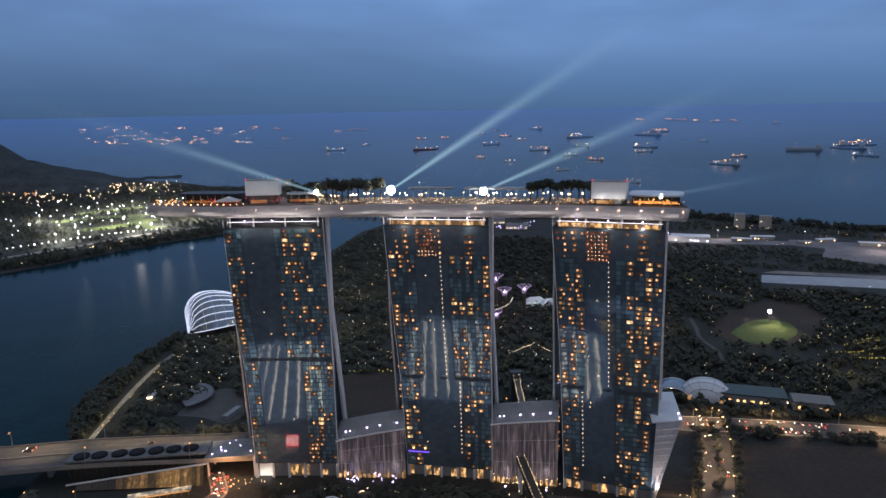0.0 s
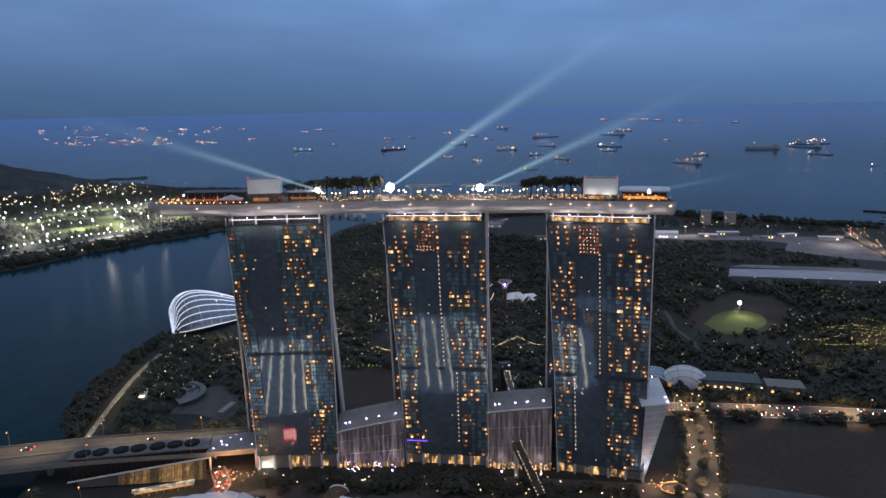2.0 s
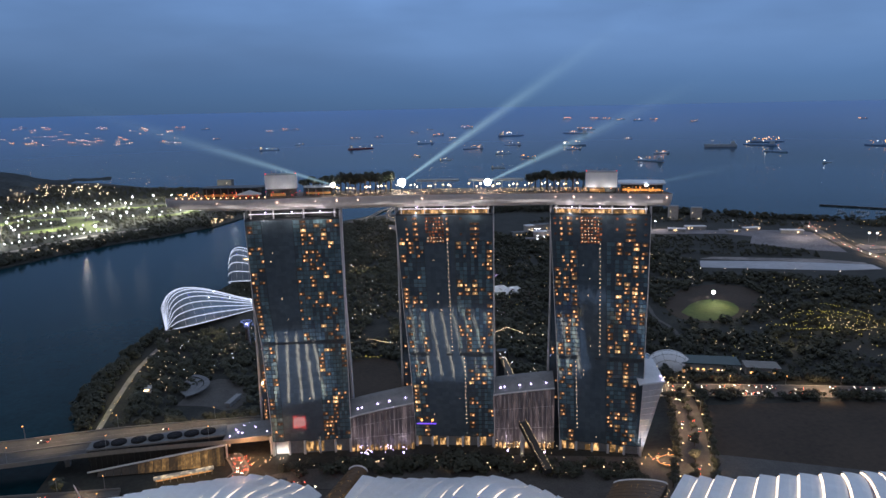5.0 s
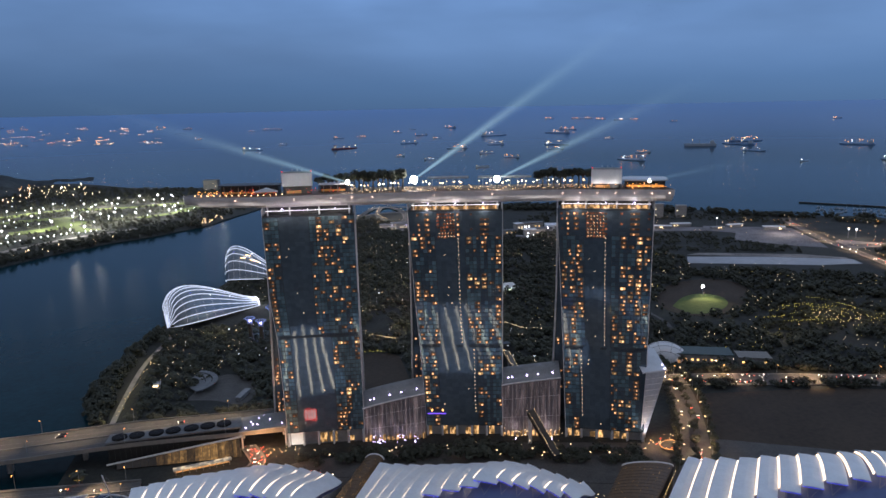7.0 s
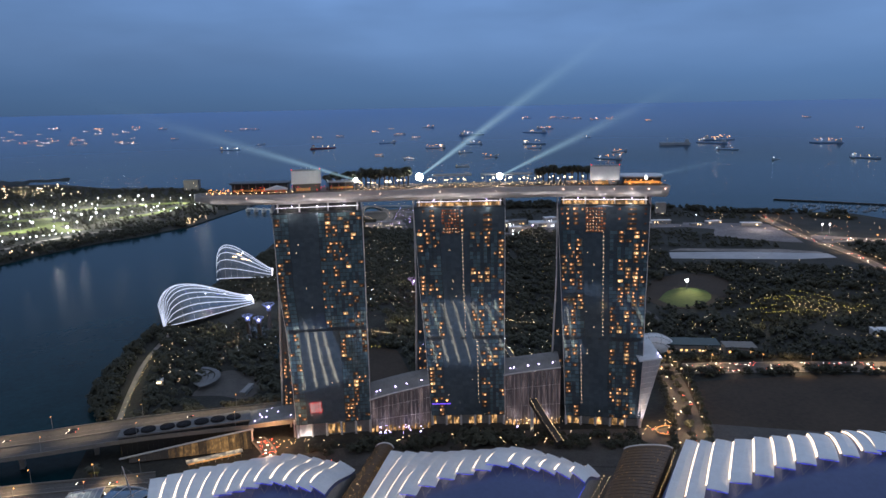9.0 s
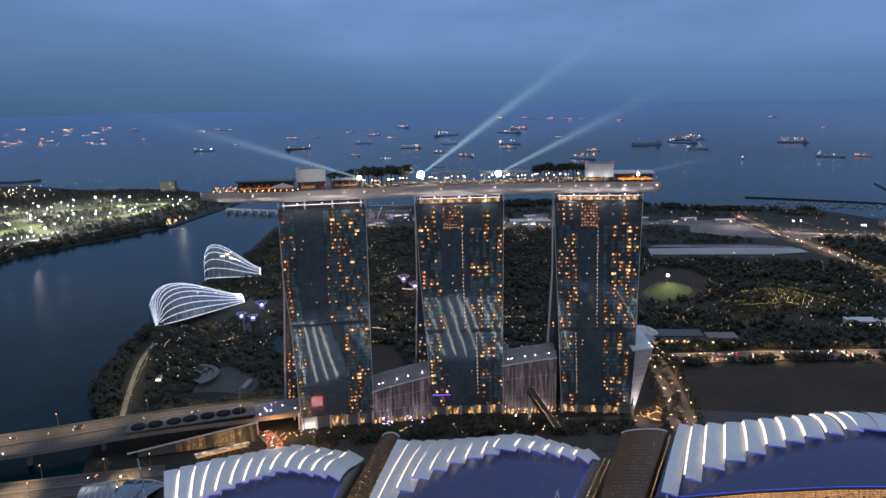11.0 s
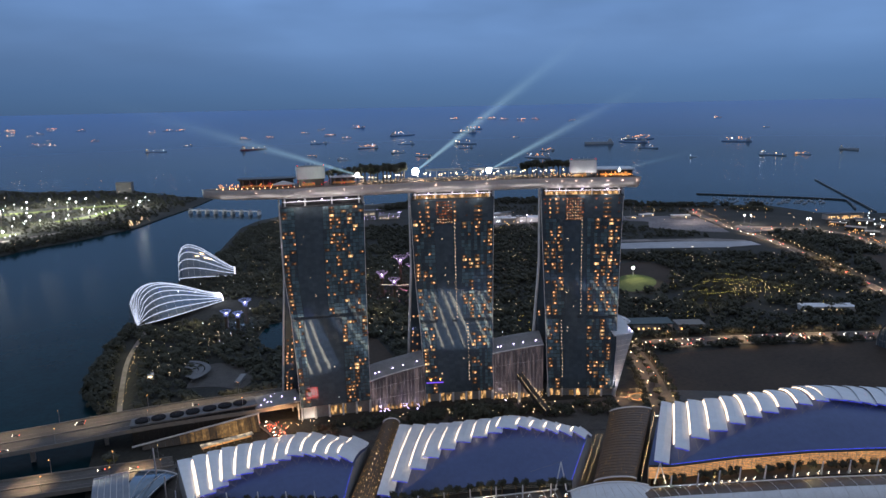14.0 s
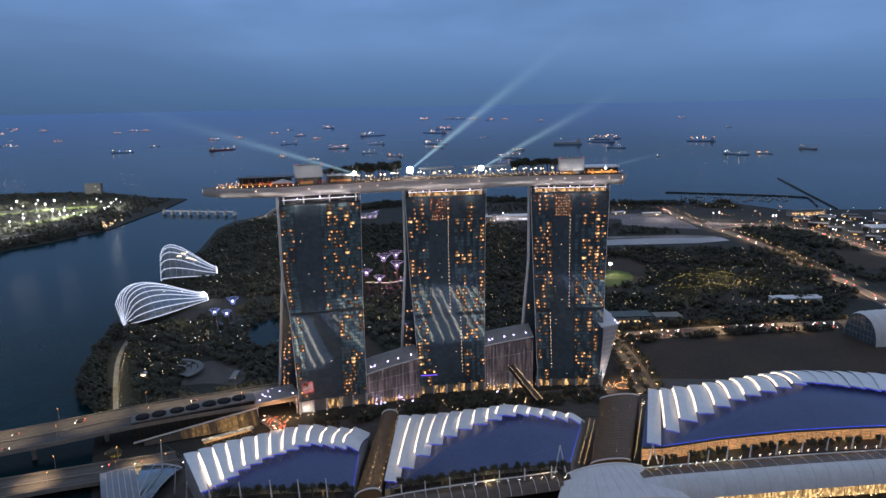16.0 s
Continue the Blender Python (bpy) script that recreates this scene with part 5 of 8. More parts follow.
def shopping_hall(h, label, lit=False, dark_from=99, lift=0.0):
    at0 = h.roof(h.n / 2, 1.4)
    e = thing("shopping_hall", label, "building", (at0.x, at0.y, 0), group="shopping halls")
    inv = Matrix.Translation(-e.location)

    def put(s, n, mt, lb="", smooth=False, under=None):
        o = s.ob(n, mt, under or e, lb, smooth)
        if not under:
            o.matrix_parent_inverse = inv
        return o
    NU, NS = 36, 24
    us = [h.n * i / NU for i in range(NU + 1)]
    put(Shape().loft([[h.roof(u, 2 * j / NS) for j in range(NS + 1)] for u in us], cap=False, loop=False), "blue_roof", M["blue"], "smooth curved roof with blue light put into its colour", True)
    drop = lambda p, d: p - Vector((0, 0, d))
    eave = [h.roof(u, 2) for u in us]
    put(Shape().loft([[p + Vector((0, 0, 0.1)), p + Vector((-0.3, -0.7, -0.2)), drop(p, 1.2), drop(p, 1.2) + Vector((0.3, 0.9, 0))] for p in eave], cap=False, loop=False), "front_eave", M["dark"])
    if lit:
        put(Shape().tube([p + Vector((0.15, 0.5, 0.35)) for p in eave[2:]], 0.12, 4), "blue_light_line", M["bluelamp"], "blue light line")
    for u in (0, h.n):
        ring = [h.roof(u, 2 * j / NS) - Vector((0, 0, 0.1)) for j in range(NS + 1)]
        put(Shape().add(ring + [Vector((p.x, p.y, 0)) for p in ring], [(j, j + 1, NS + 2 + j, NS + 1 + j) for j in range(NS)]), "gable_wall", M["grey"], "grey gable wall")
    put(Shape().tube([h.roof(h.n, 1 + j / 8) + Vector((-0.3, -0.1, 0.4)) for j in range(9)], 0.09, 4), "blue_edge_light", M["bluelamp"], "blue light along the roof edge")
    back = [h.roof(u, 0) for u in us]
    put(Shape().add(back + [Vector((p.x, p.y, 0)) for p in back], [(i, i + 1, NU + 2 + i, NU + 1 + i) for i in range(NU)]), "rear_wall", M["grey"], "grey rear wall")
    for i in range(NU):
        p, q = eave[i] + Vector((0.25, 0.8, 0)), eave[i + 1] + Vector((0.25, 0.8, 0))
        put(Shape().add([drop(p, 9.4), drop(q, 9.4), drop(q, 0.5), drop(p, 0.5)], [(0, 1, 2, 3)]), "front_glazing", M["mall" if lit else "glass_dark"])
        put(Shape().tube([drop(p, 9.4) - Vector((0, 0.2, 0)), drop(p, 0.5) - Vector((0, 0.2, 0))], 0.16, 4), "front_mullion", M["grey"])
    for zz in (1.6, 2.7, 3.8, 4.9, 6.0, 7.1, 8.2):
        put(Shape().tube([drop(p, zz) + Vector((0.2, 0.55, 0)) for p in eave], 0.17, 4), "glazing_rail", M["grey"])
    NJ = 16
    for k in range(h.n):
        a = [h.slat(k - 0.02, j / NJ, 2.3) for j in range(NJ + 1)]
        c = [h.slat(k + 0.5, j / NJ, 2.0) for j in range(NJ + 1)]
        b = [h.slat(k + 1.0, j / NJ, 0.7) for j in range(NJ + 1)]
        # square the tip off along its own line
        for j in range(NJ + 1):
            r0 = along(h.rear, k)
            f_ = j / NJ
            step_ = ((r0 - along(h.rear, k + 1.0)) * 0.96).lerp(along(h.tips, k) - along(h.tips, k + 1.0), 0.5 * h.past(k))
            q = r0 + (along(h.tips, k + 1.0) + step_ - r0) * f_
            a[j] = Vector((q.x, q.y, max(h.slat(k + 1.0, f_).z, h.slat(k, f_).z - 0.3) + 2.3 + lift * min(1.0, max(0.0, (k - 7) / 3))))
            c[j] = a[j].lerp(b[j], 0.5) + Vector((0, 0, 0.35))
        rings = [[a[j], c[j], b[j], b[j] - Vector((0, 0, 0.35)), c[j] - Vector((0, 0, 0.35)), a[j] - Vector((0, 0, 0.35))] for j in range(NJ + 1)]
        slat = put(Shape().loft(rings), "roof_slat", M["slat"])
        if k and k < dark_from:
            # past the bend a wide glowing lip stands for light washed on the slat
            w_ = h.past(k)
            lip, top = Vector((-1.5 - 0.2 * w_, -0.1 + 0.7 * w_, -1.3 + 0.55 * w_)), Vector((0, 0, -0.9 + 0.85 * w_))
            put(Shape().loft([[a[j] + lip, a[j] + top, a[j] + top - Vector((0, 0, 0.4 - 0.3 * w_)), a[j] + lip - Vector((0, 0, 0.2))] for j in range(1, NJ)]), "cove_light", M["strip"], "warm cove light and the wash it throws", under=slat)
        put(Shape().tube([a[NJ] + Vector((0.2, 0, -0.6)), b[NJ] + Vector((-0.2, 0, -0.6))], 0.14, 4), "blue_tip_light", M["bluelamp"], "blue light under the slat tip", under=slat)
        for q in (0.2, 0.8):
            t0 = a[NJ].lerp(b[NJ], q) - Vector((0, 0, 0.4))
            t1 = h.roof(k + 0.5, 1.10)
            put(Shape().tube([t0, t1], 0.11, 4), "tip_strut", M["grey"], under=slat)
    return e


hall_1 = Hall(13, [(0, -150.4, 403.4, 20), (3, -119.6, 413, 17), (5.2, -94.4, 415, 15), (7.7, -68.4, 415, 14.5), (9, -54.7, 409.5, 14.7), (10, -46, 402, 14), (12, -30, 389, 13), (13, -22.5, 376, 14)],
              [(0, -148.3, 347.5, 20), (1, -141.7, 341.6, 24), (2, -135, 339.5, 27), (4, -119.5, 343, 30), (6, -103.5, 345, 32.5), (8, -88.5, 340.5, 35.5), (9, -80.5, 340, 36), (10, -73.7, 336, 35.5), (11, -67.2, 332, 34), (12, -59.8, 330, 32), (13, -52.3, 327, 30)],
              [(0, -148, 348.9, 20), (6.5, -106, 322.1, 23), (13, -69.2, 296.1, 26)], 6.5, 0.55)
hall_2 = Hall(14, [(0, 4.6, 381.8, 18), (2.3, 25.5, 371, 18), (4, 42.3, 365, 18), (6, 62.2, 358.5, 18), (8.1, 84.2, 353, 18.5), (9, 95.8, 344.6, 18.4), (10, 101.7, 335.7, 18), (11, 108.7, 329, 17), (13, 118.5, 312.3, 16.5), (14, 119.5, 299.4, 18)],
              [(0, -48, 297, 19), (1, -39.8, 291.7, 21), (2, -29.3, 293, 26.8), (3, -17, 293, 32), (4, -5.5, 297, 35), (5, 7, 299, 36.5), (6, 19, 299, 38.5), (7, 30.5, 297.5, 40), (8, 40.5, 295, 41.5), (9, 51.9, 294.3, 41.5), (10.25, 61.8, 289.4, 40.5), (11.5, 71.4, 283.4, 39), (12.75, 81.1, 277.4, 37), (14, 90.2, 271.4, 35)],
              [(0, -44.7, 296.4, 19), (3.3, -21.9, 285.6, 22), (7.3, 7.5, 271.6, 25), (10.8, 33.1, 257.9, 27), (14, 57.8, 243.2, 29)], 6.5, 0.55)
hall_3 = Hall(19, [(0, 193.6, 307.3, 22), (2, 208.2, 295.2, 24), (3, 218.2, 288.6, 26), (4, 230.7, 284.6, 27), (6, 251.2, 275.4, 29), (8, 273, 265.5, 31), (10, 292, 257.5, 33), (11.5, 312, 247, 33), (14, 340, 231, 32), (16, 363.5, 213, 31), (19, 395, 185, 29)],
              [(0, 107.4, 231.2, 32), (1, 116.5, 222.7, 33), (2, 133, 222.2, 38), (3, 150.5, 222.5, 41), (4, 166, 221.8, 43.5), (5, 180.2, 219.9, 45.5), (6, 195.1, 219.1, 47), (7, 208.6, 217, 48), (8, 222.9, 214.6, 48.5), (9, 236.8, 212.6, 49), (10, 251.6, 210.5, 49), (11, 263.8, 206.5, 48.5), (12, 271.6, 200.5, 47.5), (13, 279.6, 194.7, 46), (14, 290.8, 189.4, 44), (15, 300.7, 183.7, 42), (19, 340, 158, 37)],
              [(0, 106, 229, 32.5), (1, 116, 221, 33.5), (6, 157.6, 207, 34.5), (10, 203.7, 189.6, 34.5), (13.5, 241, 173, 34), (15.5, 264.6, 160.5, 34), (19, 310, 138, 34)], 10, 0.0)
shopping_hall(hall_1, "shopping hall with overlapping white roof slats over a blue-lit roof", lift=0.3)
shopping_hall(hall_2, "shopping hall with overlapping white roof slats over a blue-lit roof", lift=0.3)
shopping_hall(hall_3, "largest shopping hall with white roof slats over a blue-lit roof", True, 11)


def glass_vault(fl, fr, nl, nr, z0, z1, rise0, rise1, rows, label, dash, near, size=1.0):
    fl, fr, nl, nr = (Vector(p) for p in (fl, fr, nl, nr))
    c = (fl + nr) / 2
    e = thing("glass_passage", label, "passage", (c.x, c.y, 0), group="glass passages")
    inv = Matrix.Translation(-e.location)

    def put(s, n, mt, lb="", smooth=False):
        o = s.ob(n, mt, e, lb, smooth)
        o.matrix_parent_inverse = inv
        return o
    NA, NL = 10, 26

    def pt(k, a, up=0.0):
        l, r = fl.lerp(nl, k), fr.lerp(nr, k)
        p = l.lerp(r, 0.5 - 0.5 * math.cos(math.pi * a))
        return Vector((p.x, p.y, lerp(z0, z1, k) + (lerp(rise0, rise1, k) + up) * math.sin(math.pi * a)))
    put(Shape().loft([[pt(i / NL, j / NA) for j in range(NA + 1)] for i in range(NL + 1)], cap=False, loop=False), "vault", M["vault_lit"], "bronze glass vault lit from inside", True)
    for i in range(0, NL + 1):
        put(Shape().tube([pt(i / NL, j / NA, 0.25) for j in range(NA + 1)], 0.09 if 0 < i < NL else 0.6, 4), "rib" if 0 < i < NL else "end_arch", M["dark"] if 0 < i < NL else M["white"])
    for j in (1, 2, 3, 4, 5, 6, 7, 8, 9):
        put(Shape().tube([pt(i / NL, j / NA, 0.2) for i in range(0, NL + 1, 2)], 0.08, 4), "purlin", M["dark"])
    for l, r in ((fl, nl), (fr, nr)):
        put(Shape().add([(l.x, l.y, 0), (r.x, r.y, 0), (r.x, r.y, z1), (l.x, l.y, z0)], [(0, 1, 2, 3)]), "side_wall", M["dark"])
    ring = [pt(1, j / NA) for j in range(NA + 1)]
    put(Shape().add(ring + [Vector((nr.x, nr.y, 0)), Vector((nl.x, nl.y, 0))], [tuple(range(NA + 3))]), "end_glazing", M["vault_lit"], "bronze glazed end wall")
    for l, r, n in rows:
        for i in range(n):
            p = Vector(l).lerp(Vector(r), (i + 0.5) / n)
            put(Shape().ball(p, 0.22), "string_lamp", M["bulb"])
    # lit panes show as short dashes along the vault, more of them towards its near end
    dashes = Shape()
    for i in range(dash):
        k = rng.random() ** near
        k, a = 0.03 + 0.93 * k, round(rng.uniform(0.12, 0.88) * 14) / 14
        w = size * rng.uniform(0.5, 1.3) / (nl - fl).length
        q = [pt(k, a, 0.32), pt(min(k + w, 0.98), a, 0.32), pt(min(k + w, 0.98), a + 0.009 * size ** 0.3, 0.32), pt(k, a + 0.009 * size ** 0.3, 0.32)]
        dashes.add(q + [p - Vector((0, 0, 0.12)) for p in q], [(0, 1, 2, 3), (7, 6, 5, 4), (0, 4, 5, 1), (1, 5, 6, 2), (2, 6, 7, 3), (3, 7, 4, 0)])
    tagged(put(dashes, "lit_panes", M["vault_lamp"], "many short amber lit panes"), kind="stuff")


glass_vault((-1.2, 400.6), (10.4, 395.7), (-69.9, 293.4), (-53.5, 290.5), 14, 20, 4, 3.4, [((2, 396, 17), (-62, 292, 25), 16), ((9, 392, 15.5), (-56, 289, 22), 14)], "bronze glass vaulted passage between shopping halls", 300, 0.5, 0.6)
glass_vault((148, 314), (178, 302), (73.7, 242), (98.5, 231.6), 24, 24, 2.8, 2.2, [((117, 291, 24.5), (67, 246, 24.5), 17), ((119, 288, 24.5), (69, 243, 24.5), 17), ((174, 294, 26.5), (101, 230, 25.5), 24)], "wide bronze glass vaulted passage between shopping halls", 110, 1.0, 0.25)

# ---------------------------------------------------------------- terrace, masts and waterfront arcade
def terrace_of(h, u0, u1, fall):
    line = [h.roof(lerp(u0, u1, i / 16), 2) - Vector((0, 0, fall)) for i in range(17)]
    ribbon(shifted(line, -5.5), 13, -2.5, 0.0, "terrace", M["dark"], None, "dark paved roof terrace along the shopping hall", category="terrace", kind="structure")
    mid, out = shifted(line, -4.2), shifted(line, -10.6)
    n = int(sum((line[i + 1] - line[i]).length for i in range(16)) / 6.6)
    for k in range(n):
        f_ = (k + 0.5) / n * 16
        i = min(int(f_), 15)
        p, q = mid[i].lerp(mid[i + 1], f_ - i), out[i].lerp(out[i + 1], f_ - i)
        if k % 7 != 3 or h is not hall_3:
            tree((p.x + rng.uniform(-0.8, 0.8), p.y + rng.uniform(-0.6, 0.6), p.z), rng.uniform(5.6, 6.8) if h is hall_3 else rng.uniform(8.6, 10.0), rng.uniform(2.4, 3.0), "round tree in a planter on the terrace", "terrace trees", tall=1.25)
        e = thing("planter_lamp", "warm lit planter box at the terrace edge", "lamp", (q.x, q.y, q.z), group="terrace planter lamps")
        Shape().box(-0.8, -0.5, 0, 0.8, 0.5, 0.9).ob("planter", M["grey"], e)
        Shape().box(-0.28, -0.64, 0.2, 0.28, -0.52, 0.85).ob("lamp_face", M["bulb"], e)
        Shape().ball((0.9, -0.4, 1.4), 0.22).ob("globe", M["cold"], e)
    return line


def mast(base, tip, label="slender white steel mast with stay cables", anchors=()):
    e = thing("mast", label, "mast", base, group="masts")
    v = Vector(tip) - Vector(base)
    Shape().tube([(0, 0, 0), v * 0.5, v], 0.55, 8, 0.35).ob("pole", M["rib"], e)
    Shape().prism([(0.8 * math.cos(a), 0.8 * math.sin(a)) for a in (math.pi / 4 * i for i in range(8))], 0, 0.4).ob("foot", M["grey"], e)
    for q in anchors:
        Shape().tube([v, Vector(q) - Vector(base)], 0.06, 4).ob("cable", M["grey"], e)


for h, steps in ((hall_1, 5), (hall_2, 7), (hall_3, 12)):
    line = terrace_of(h, 0.4, h.n - 0.2, 9.6 if h is hall_3 else 4.0)
    out = shifted(line, -11.3)
    for k in range(steps):
        f_ = (k + 0.3) / steps * 16
        i = min(int(f_), 15)
        p = out[i].lerp(out[i + 1], f_ - i)
        up = 17 if h is hall_1 else 10
        if k % 2 == 0:
            q = shifted(line, -8.0)[i]
            lamp("terrace_light", "POINT", q + Vector((0, 0, 3.2)), 900, (1.0, 0.74, 0.38), 0.15)
        mast(p, p + Vector((-1.2, -1.5, up)), anchors=[p + Vector((3, 9, 9.0))] if h is hall_1 else ())
for tipv, feet in (((52, 247, 41), ((45, 243, 25.5), (51.5, 240.5, 25.5))), ((108, 222, 37), ((104, 222, 24), (110.5, 219, 24)))):
    e = thing("a_shaped_mast", "white A-shaped mast with stay cables", "mast", feet[0], group="masts")
    for ft in feet:
        Shape().tube([Vector(ft) - e.location, Vector(tipv) - e.location], 0.45, 8, 0.3).ob("leg", M["rib"], e)
    for q in ((70, 262, 33), (40, 262, 30)) if tipv[0] < 100 else ((118, 224, 34),):
        Shape().tube([Vector(tipv) - e.location, Vector(q) - e.location], 0.06, 4).ob("cable", M["grey"], e)
for base, tipv in (((-163, 421, 0), (-164.6, 396, 37.7)), ((-160, 392, 0), (-161.9, 358, 36.0)), ((-156, 372, 0), (-157, 352, 28))):
    mast(base, tipv, anchors=[(-150, 395, 22), (-172, 430, 1)])


def profile_roof(line, profile, name, label, material, rib_step, glazed=0, lit=False, ground=1.0):
    """A roof of one cross-section (offset to the rear, height) drawn along a line with its own heights."""
    pts = smoothed(line, 10)
    e = thing(name, label, "arcade", (pts[0].x, pts[0].y, 0))
    inv = Matrix.Translation(-e.location)

    def put(s, n, mt, lb="", smooth=False):
        o = s.ob(n, mt, e, lb, smooth)
        o.matrix_parent_inverse = inv

    def pt(i, q, up=0.0):
        d = (pts[min(i + 1, len(pts) - 1)] - pts[max(i - 1, 0)]).to_2d().normalized()
        return pts[i] + Vector((-d.y, d.x, 0)) * profile[q][0] + Vector((0, 0, profile[q][1] + up))
    P = len(profile)
    put(Shape().loft([[pt(i, q) for q in range(P)] for i in range(len(pts))], cap=False, loop=False), "roof", M[material], "", True)
    if glazed:
        put(Shape().loft([[pt(i, q, 0.08) for q in range(glazed)] for i in range(len(pts))], cap=False, loop=False), "rooflight", M["vault"], "dark glazed strip", True)
    put(Shape().tube([pt(i, 0, 0.3) for i in range(len(pts))], 0.5, 5), "rear_gutter", M["arcade"])
    acc = 0
    for i in range(1, len(pts)):
        seg = (pts[i] - pts[i - 1]).length
        acc += seg
        if acc > rib_step:
            acc = 0
            put(Shape().tube([pt(i, q, 0.2) for q in range(P)], 0.18, 4), "rib", M["blade"])
    if lit:
        f0 = [pt(i, P - 1) for i in range(len(pts))]
        put(Shape().add([p + Vector((0.8, 2.0, -0.4)) for p in f0] + [Vector((p.x + 0.8, p.y + 2.0, ground)) for p in f0], [(i, i + 1, len(f0) + i + 1, len(f0) + i) for i in range(len(f0) - 1)]), "lit_shop_front", M["shop"], "glowing shop front")
        for i in range(0, len(pts), 2):
            p = f0[i]
            put(Shape().tube([(p.x, p.y, ground), (p.x, p.y, p.z)], 0.25, 5), "post", M["grey"])
        specks = Shape()
        for k in range(90):
            i = rng.randrange(len(pts) - 1)
            p = f0[i].lerp(f0[i + 1], rng.random())
            specks.ball((p.x - 1.0, p.y - 2.2, rng.uniform(ground + 2, p.z - 1)), rng.uniform(0.15, 0.4))
        put(specks, "shop_lamps", M["bulb"], "many warm shop lamps")
    return e


profile_roof([(88, 210, 0), (106, 203.4, 0), (143.7, 187, 0), (190, 167, 0), (237, 145, 0), (330, 102, 0), (420, 60, 0)], [(12, 24.2), (6, 25.3), (0, 25.1), (-4, 23.4), (-7.4, 20.4), (-9.6, 16), (-10.4, 13.6)], "waterfront_arcade", "long grey ribbed arcade roof over lit shops", "arcade", 5.5, 3, True, 6.0)
profile_roof([(-150, 322, 10), (-100, 296, 13), (-66, 283, 16), (-42, 274, 18.5), (-8, 261, 20.5), (24, 247, 22.5), (46, 238, 23.8)], [(8, 0.4), (4, 1.2), (0, 1.3), (-4, 0.4), (-8, -2.5)], "glazed_arcade", "long bronze glazed arcade along the terrace", "vault", 6)
SHELL = [(26, 8), (18, 10.6), (6, 12.7), (-8, 13.6), (-22, 13.0), (-34, 11.2), (-42, 8.6)]
profile_roof([(-203, 406, 0), (-192, 405.5, 0), (-181, 405, 0)], SHELL, "ribbed_pavilion", "grey ribbed pavilion roof beside the road bridge", "pavilion", 3.5)
profile_roof([(-180.8, 405, -0.3), (-172, 402, -1.4), (-164, 397, -4.5)], SHELL, "glazed_pavilion", "dark glazed pavilion roof curving down beside the road bridge", "glass_dark", 6)
for x, y in ((-202, 424), (-202, 378), (-183, 424), (-183, 376)):
    Shape().tube([(x, y, 0), (x, y, 9.4)], 0.4, 6).ob("post", M["grey"], bpy.context.scene.objects["ribbed_pavilion"]).matrix_parent_inverse = Matrix.Translation((203, -406, 0))
def entrance_roof():
    """A shallow arched roof that fans out from the end of the passage to the waterfront."""
    e = thing("entrance_roof", "shallow grey arched entrance roof at the end of the glass passage", "building", (75.5, 231, 0))
    e.rotation_euler = (0, 0, radians(-20.5))

    def pt(s_, w, up=0.0):
        half = 25.5 + 19 * w
        return Vector((s_ * half, -30 * w, lerp(24, 17.5, w ** 1.6) + 4.2 * (1 - s_ * s_) - 1.5 * w * s_ * s_ + up))
    ss = [-1 + 2 * k / 24 for k in range(25)]
    ws = [k / 8 for k in range(9)]
    Shape().loft([[pt(a, w) for w in ws] for a in ss], cap=False, loop=False).ob("roof", M["arcade"], e, smooth=True)
    for k in range(0, 25, 2):
        Shape().tube([pt(ss[k], w, 0.1) for w in ws], 0.16, 4).ob("rib", M["blade"], e)
    Shape().tube([pt(a, 0, 0.3) for a in ss], 0.65, 6).ob("rear_arch", M["white"], e, "pale rear arch")
    Shape().tube([pt(a, 1, 0.1) for a in ss], 0.4, 5).ob("front_edge", M["blade"], e)
    n = len(ss)
    Shape().add([pt(a, 0.03, -0.3) for a in ss] + [Vector((pt(a, 0.03).x, -1, 21.5)) for a in ss], [(k, k + 1, n + k + 1, n + k) for k in range(n - 1)]).ob("clerestory", M["vault"], e, "dark clerestory glazing")
    for k in range(2, 23, 2):
        p = pt(ss[k], 0)
        Shape().tube([(p.x, 0.2, 21.5), (p.x, 0.2, p.z)], 0.18, 4).ob("clerestory_post", M["blade"], e)
    Shape().add([pt(a, 0.93, -0.5) for a in ss] + [Vector((pt(a, 0.93).x, -27.5, 6)) for a in ss], [(k, k + 1, n + k + 1, n + k) for k in range(n - 1)]).ob("glowing_front", M["shop"], e, "glowing shop front")
    Shape().prism([(-40, -27), (40, -27), (25, -1), (-25, -1)], 0, 6).ob("base", M["grey"], e)
    for a in (-1, 1):
        Shape().add([pt(a, 0, -0.2), pt(a, 0.9, -0.2), Vector((pt(a, 0.9).x, -27, 0)), Vector((pt(a, 0).x, 0, 0))], [(0, 1, 2, 3)]).ob("side_wall", M["dark"], e)


entrance_roof()

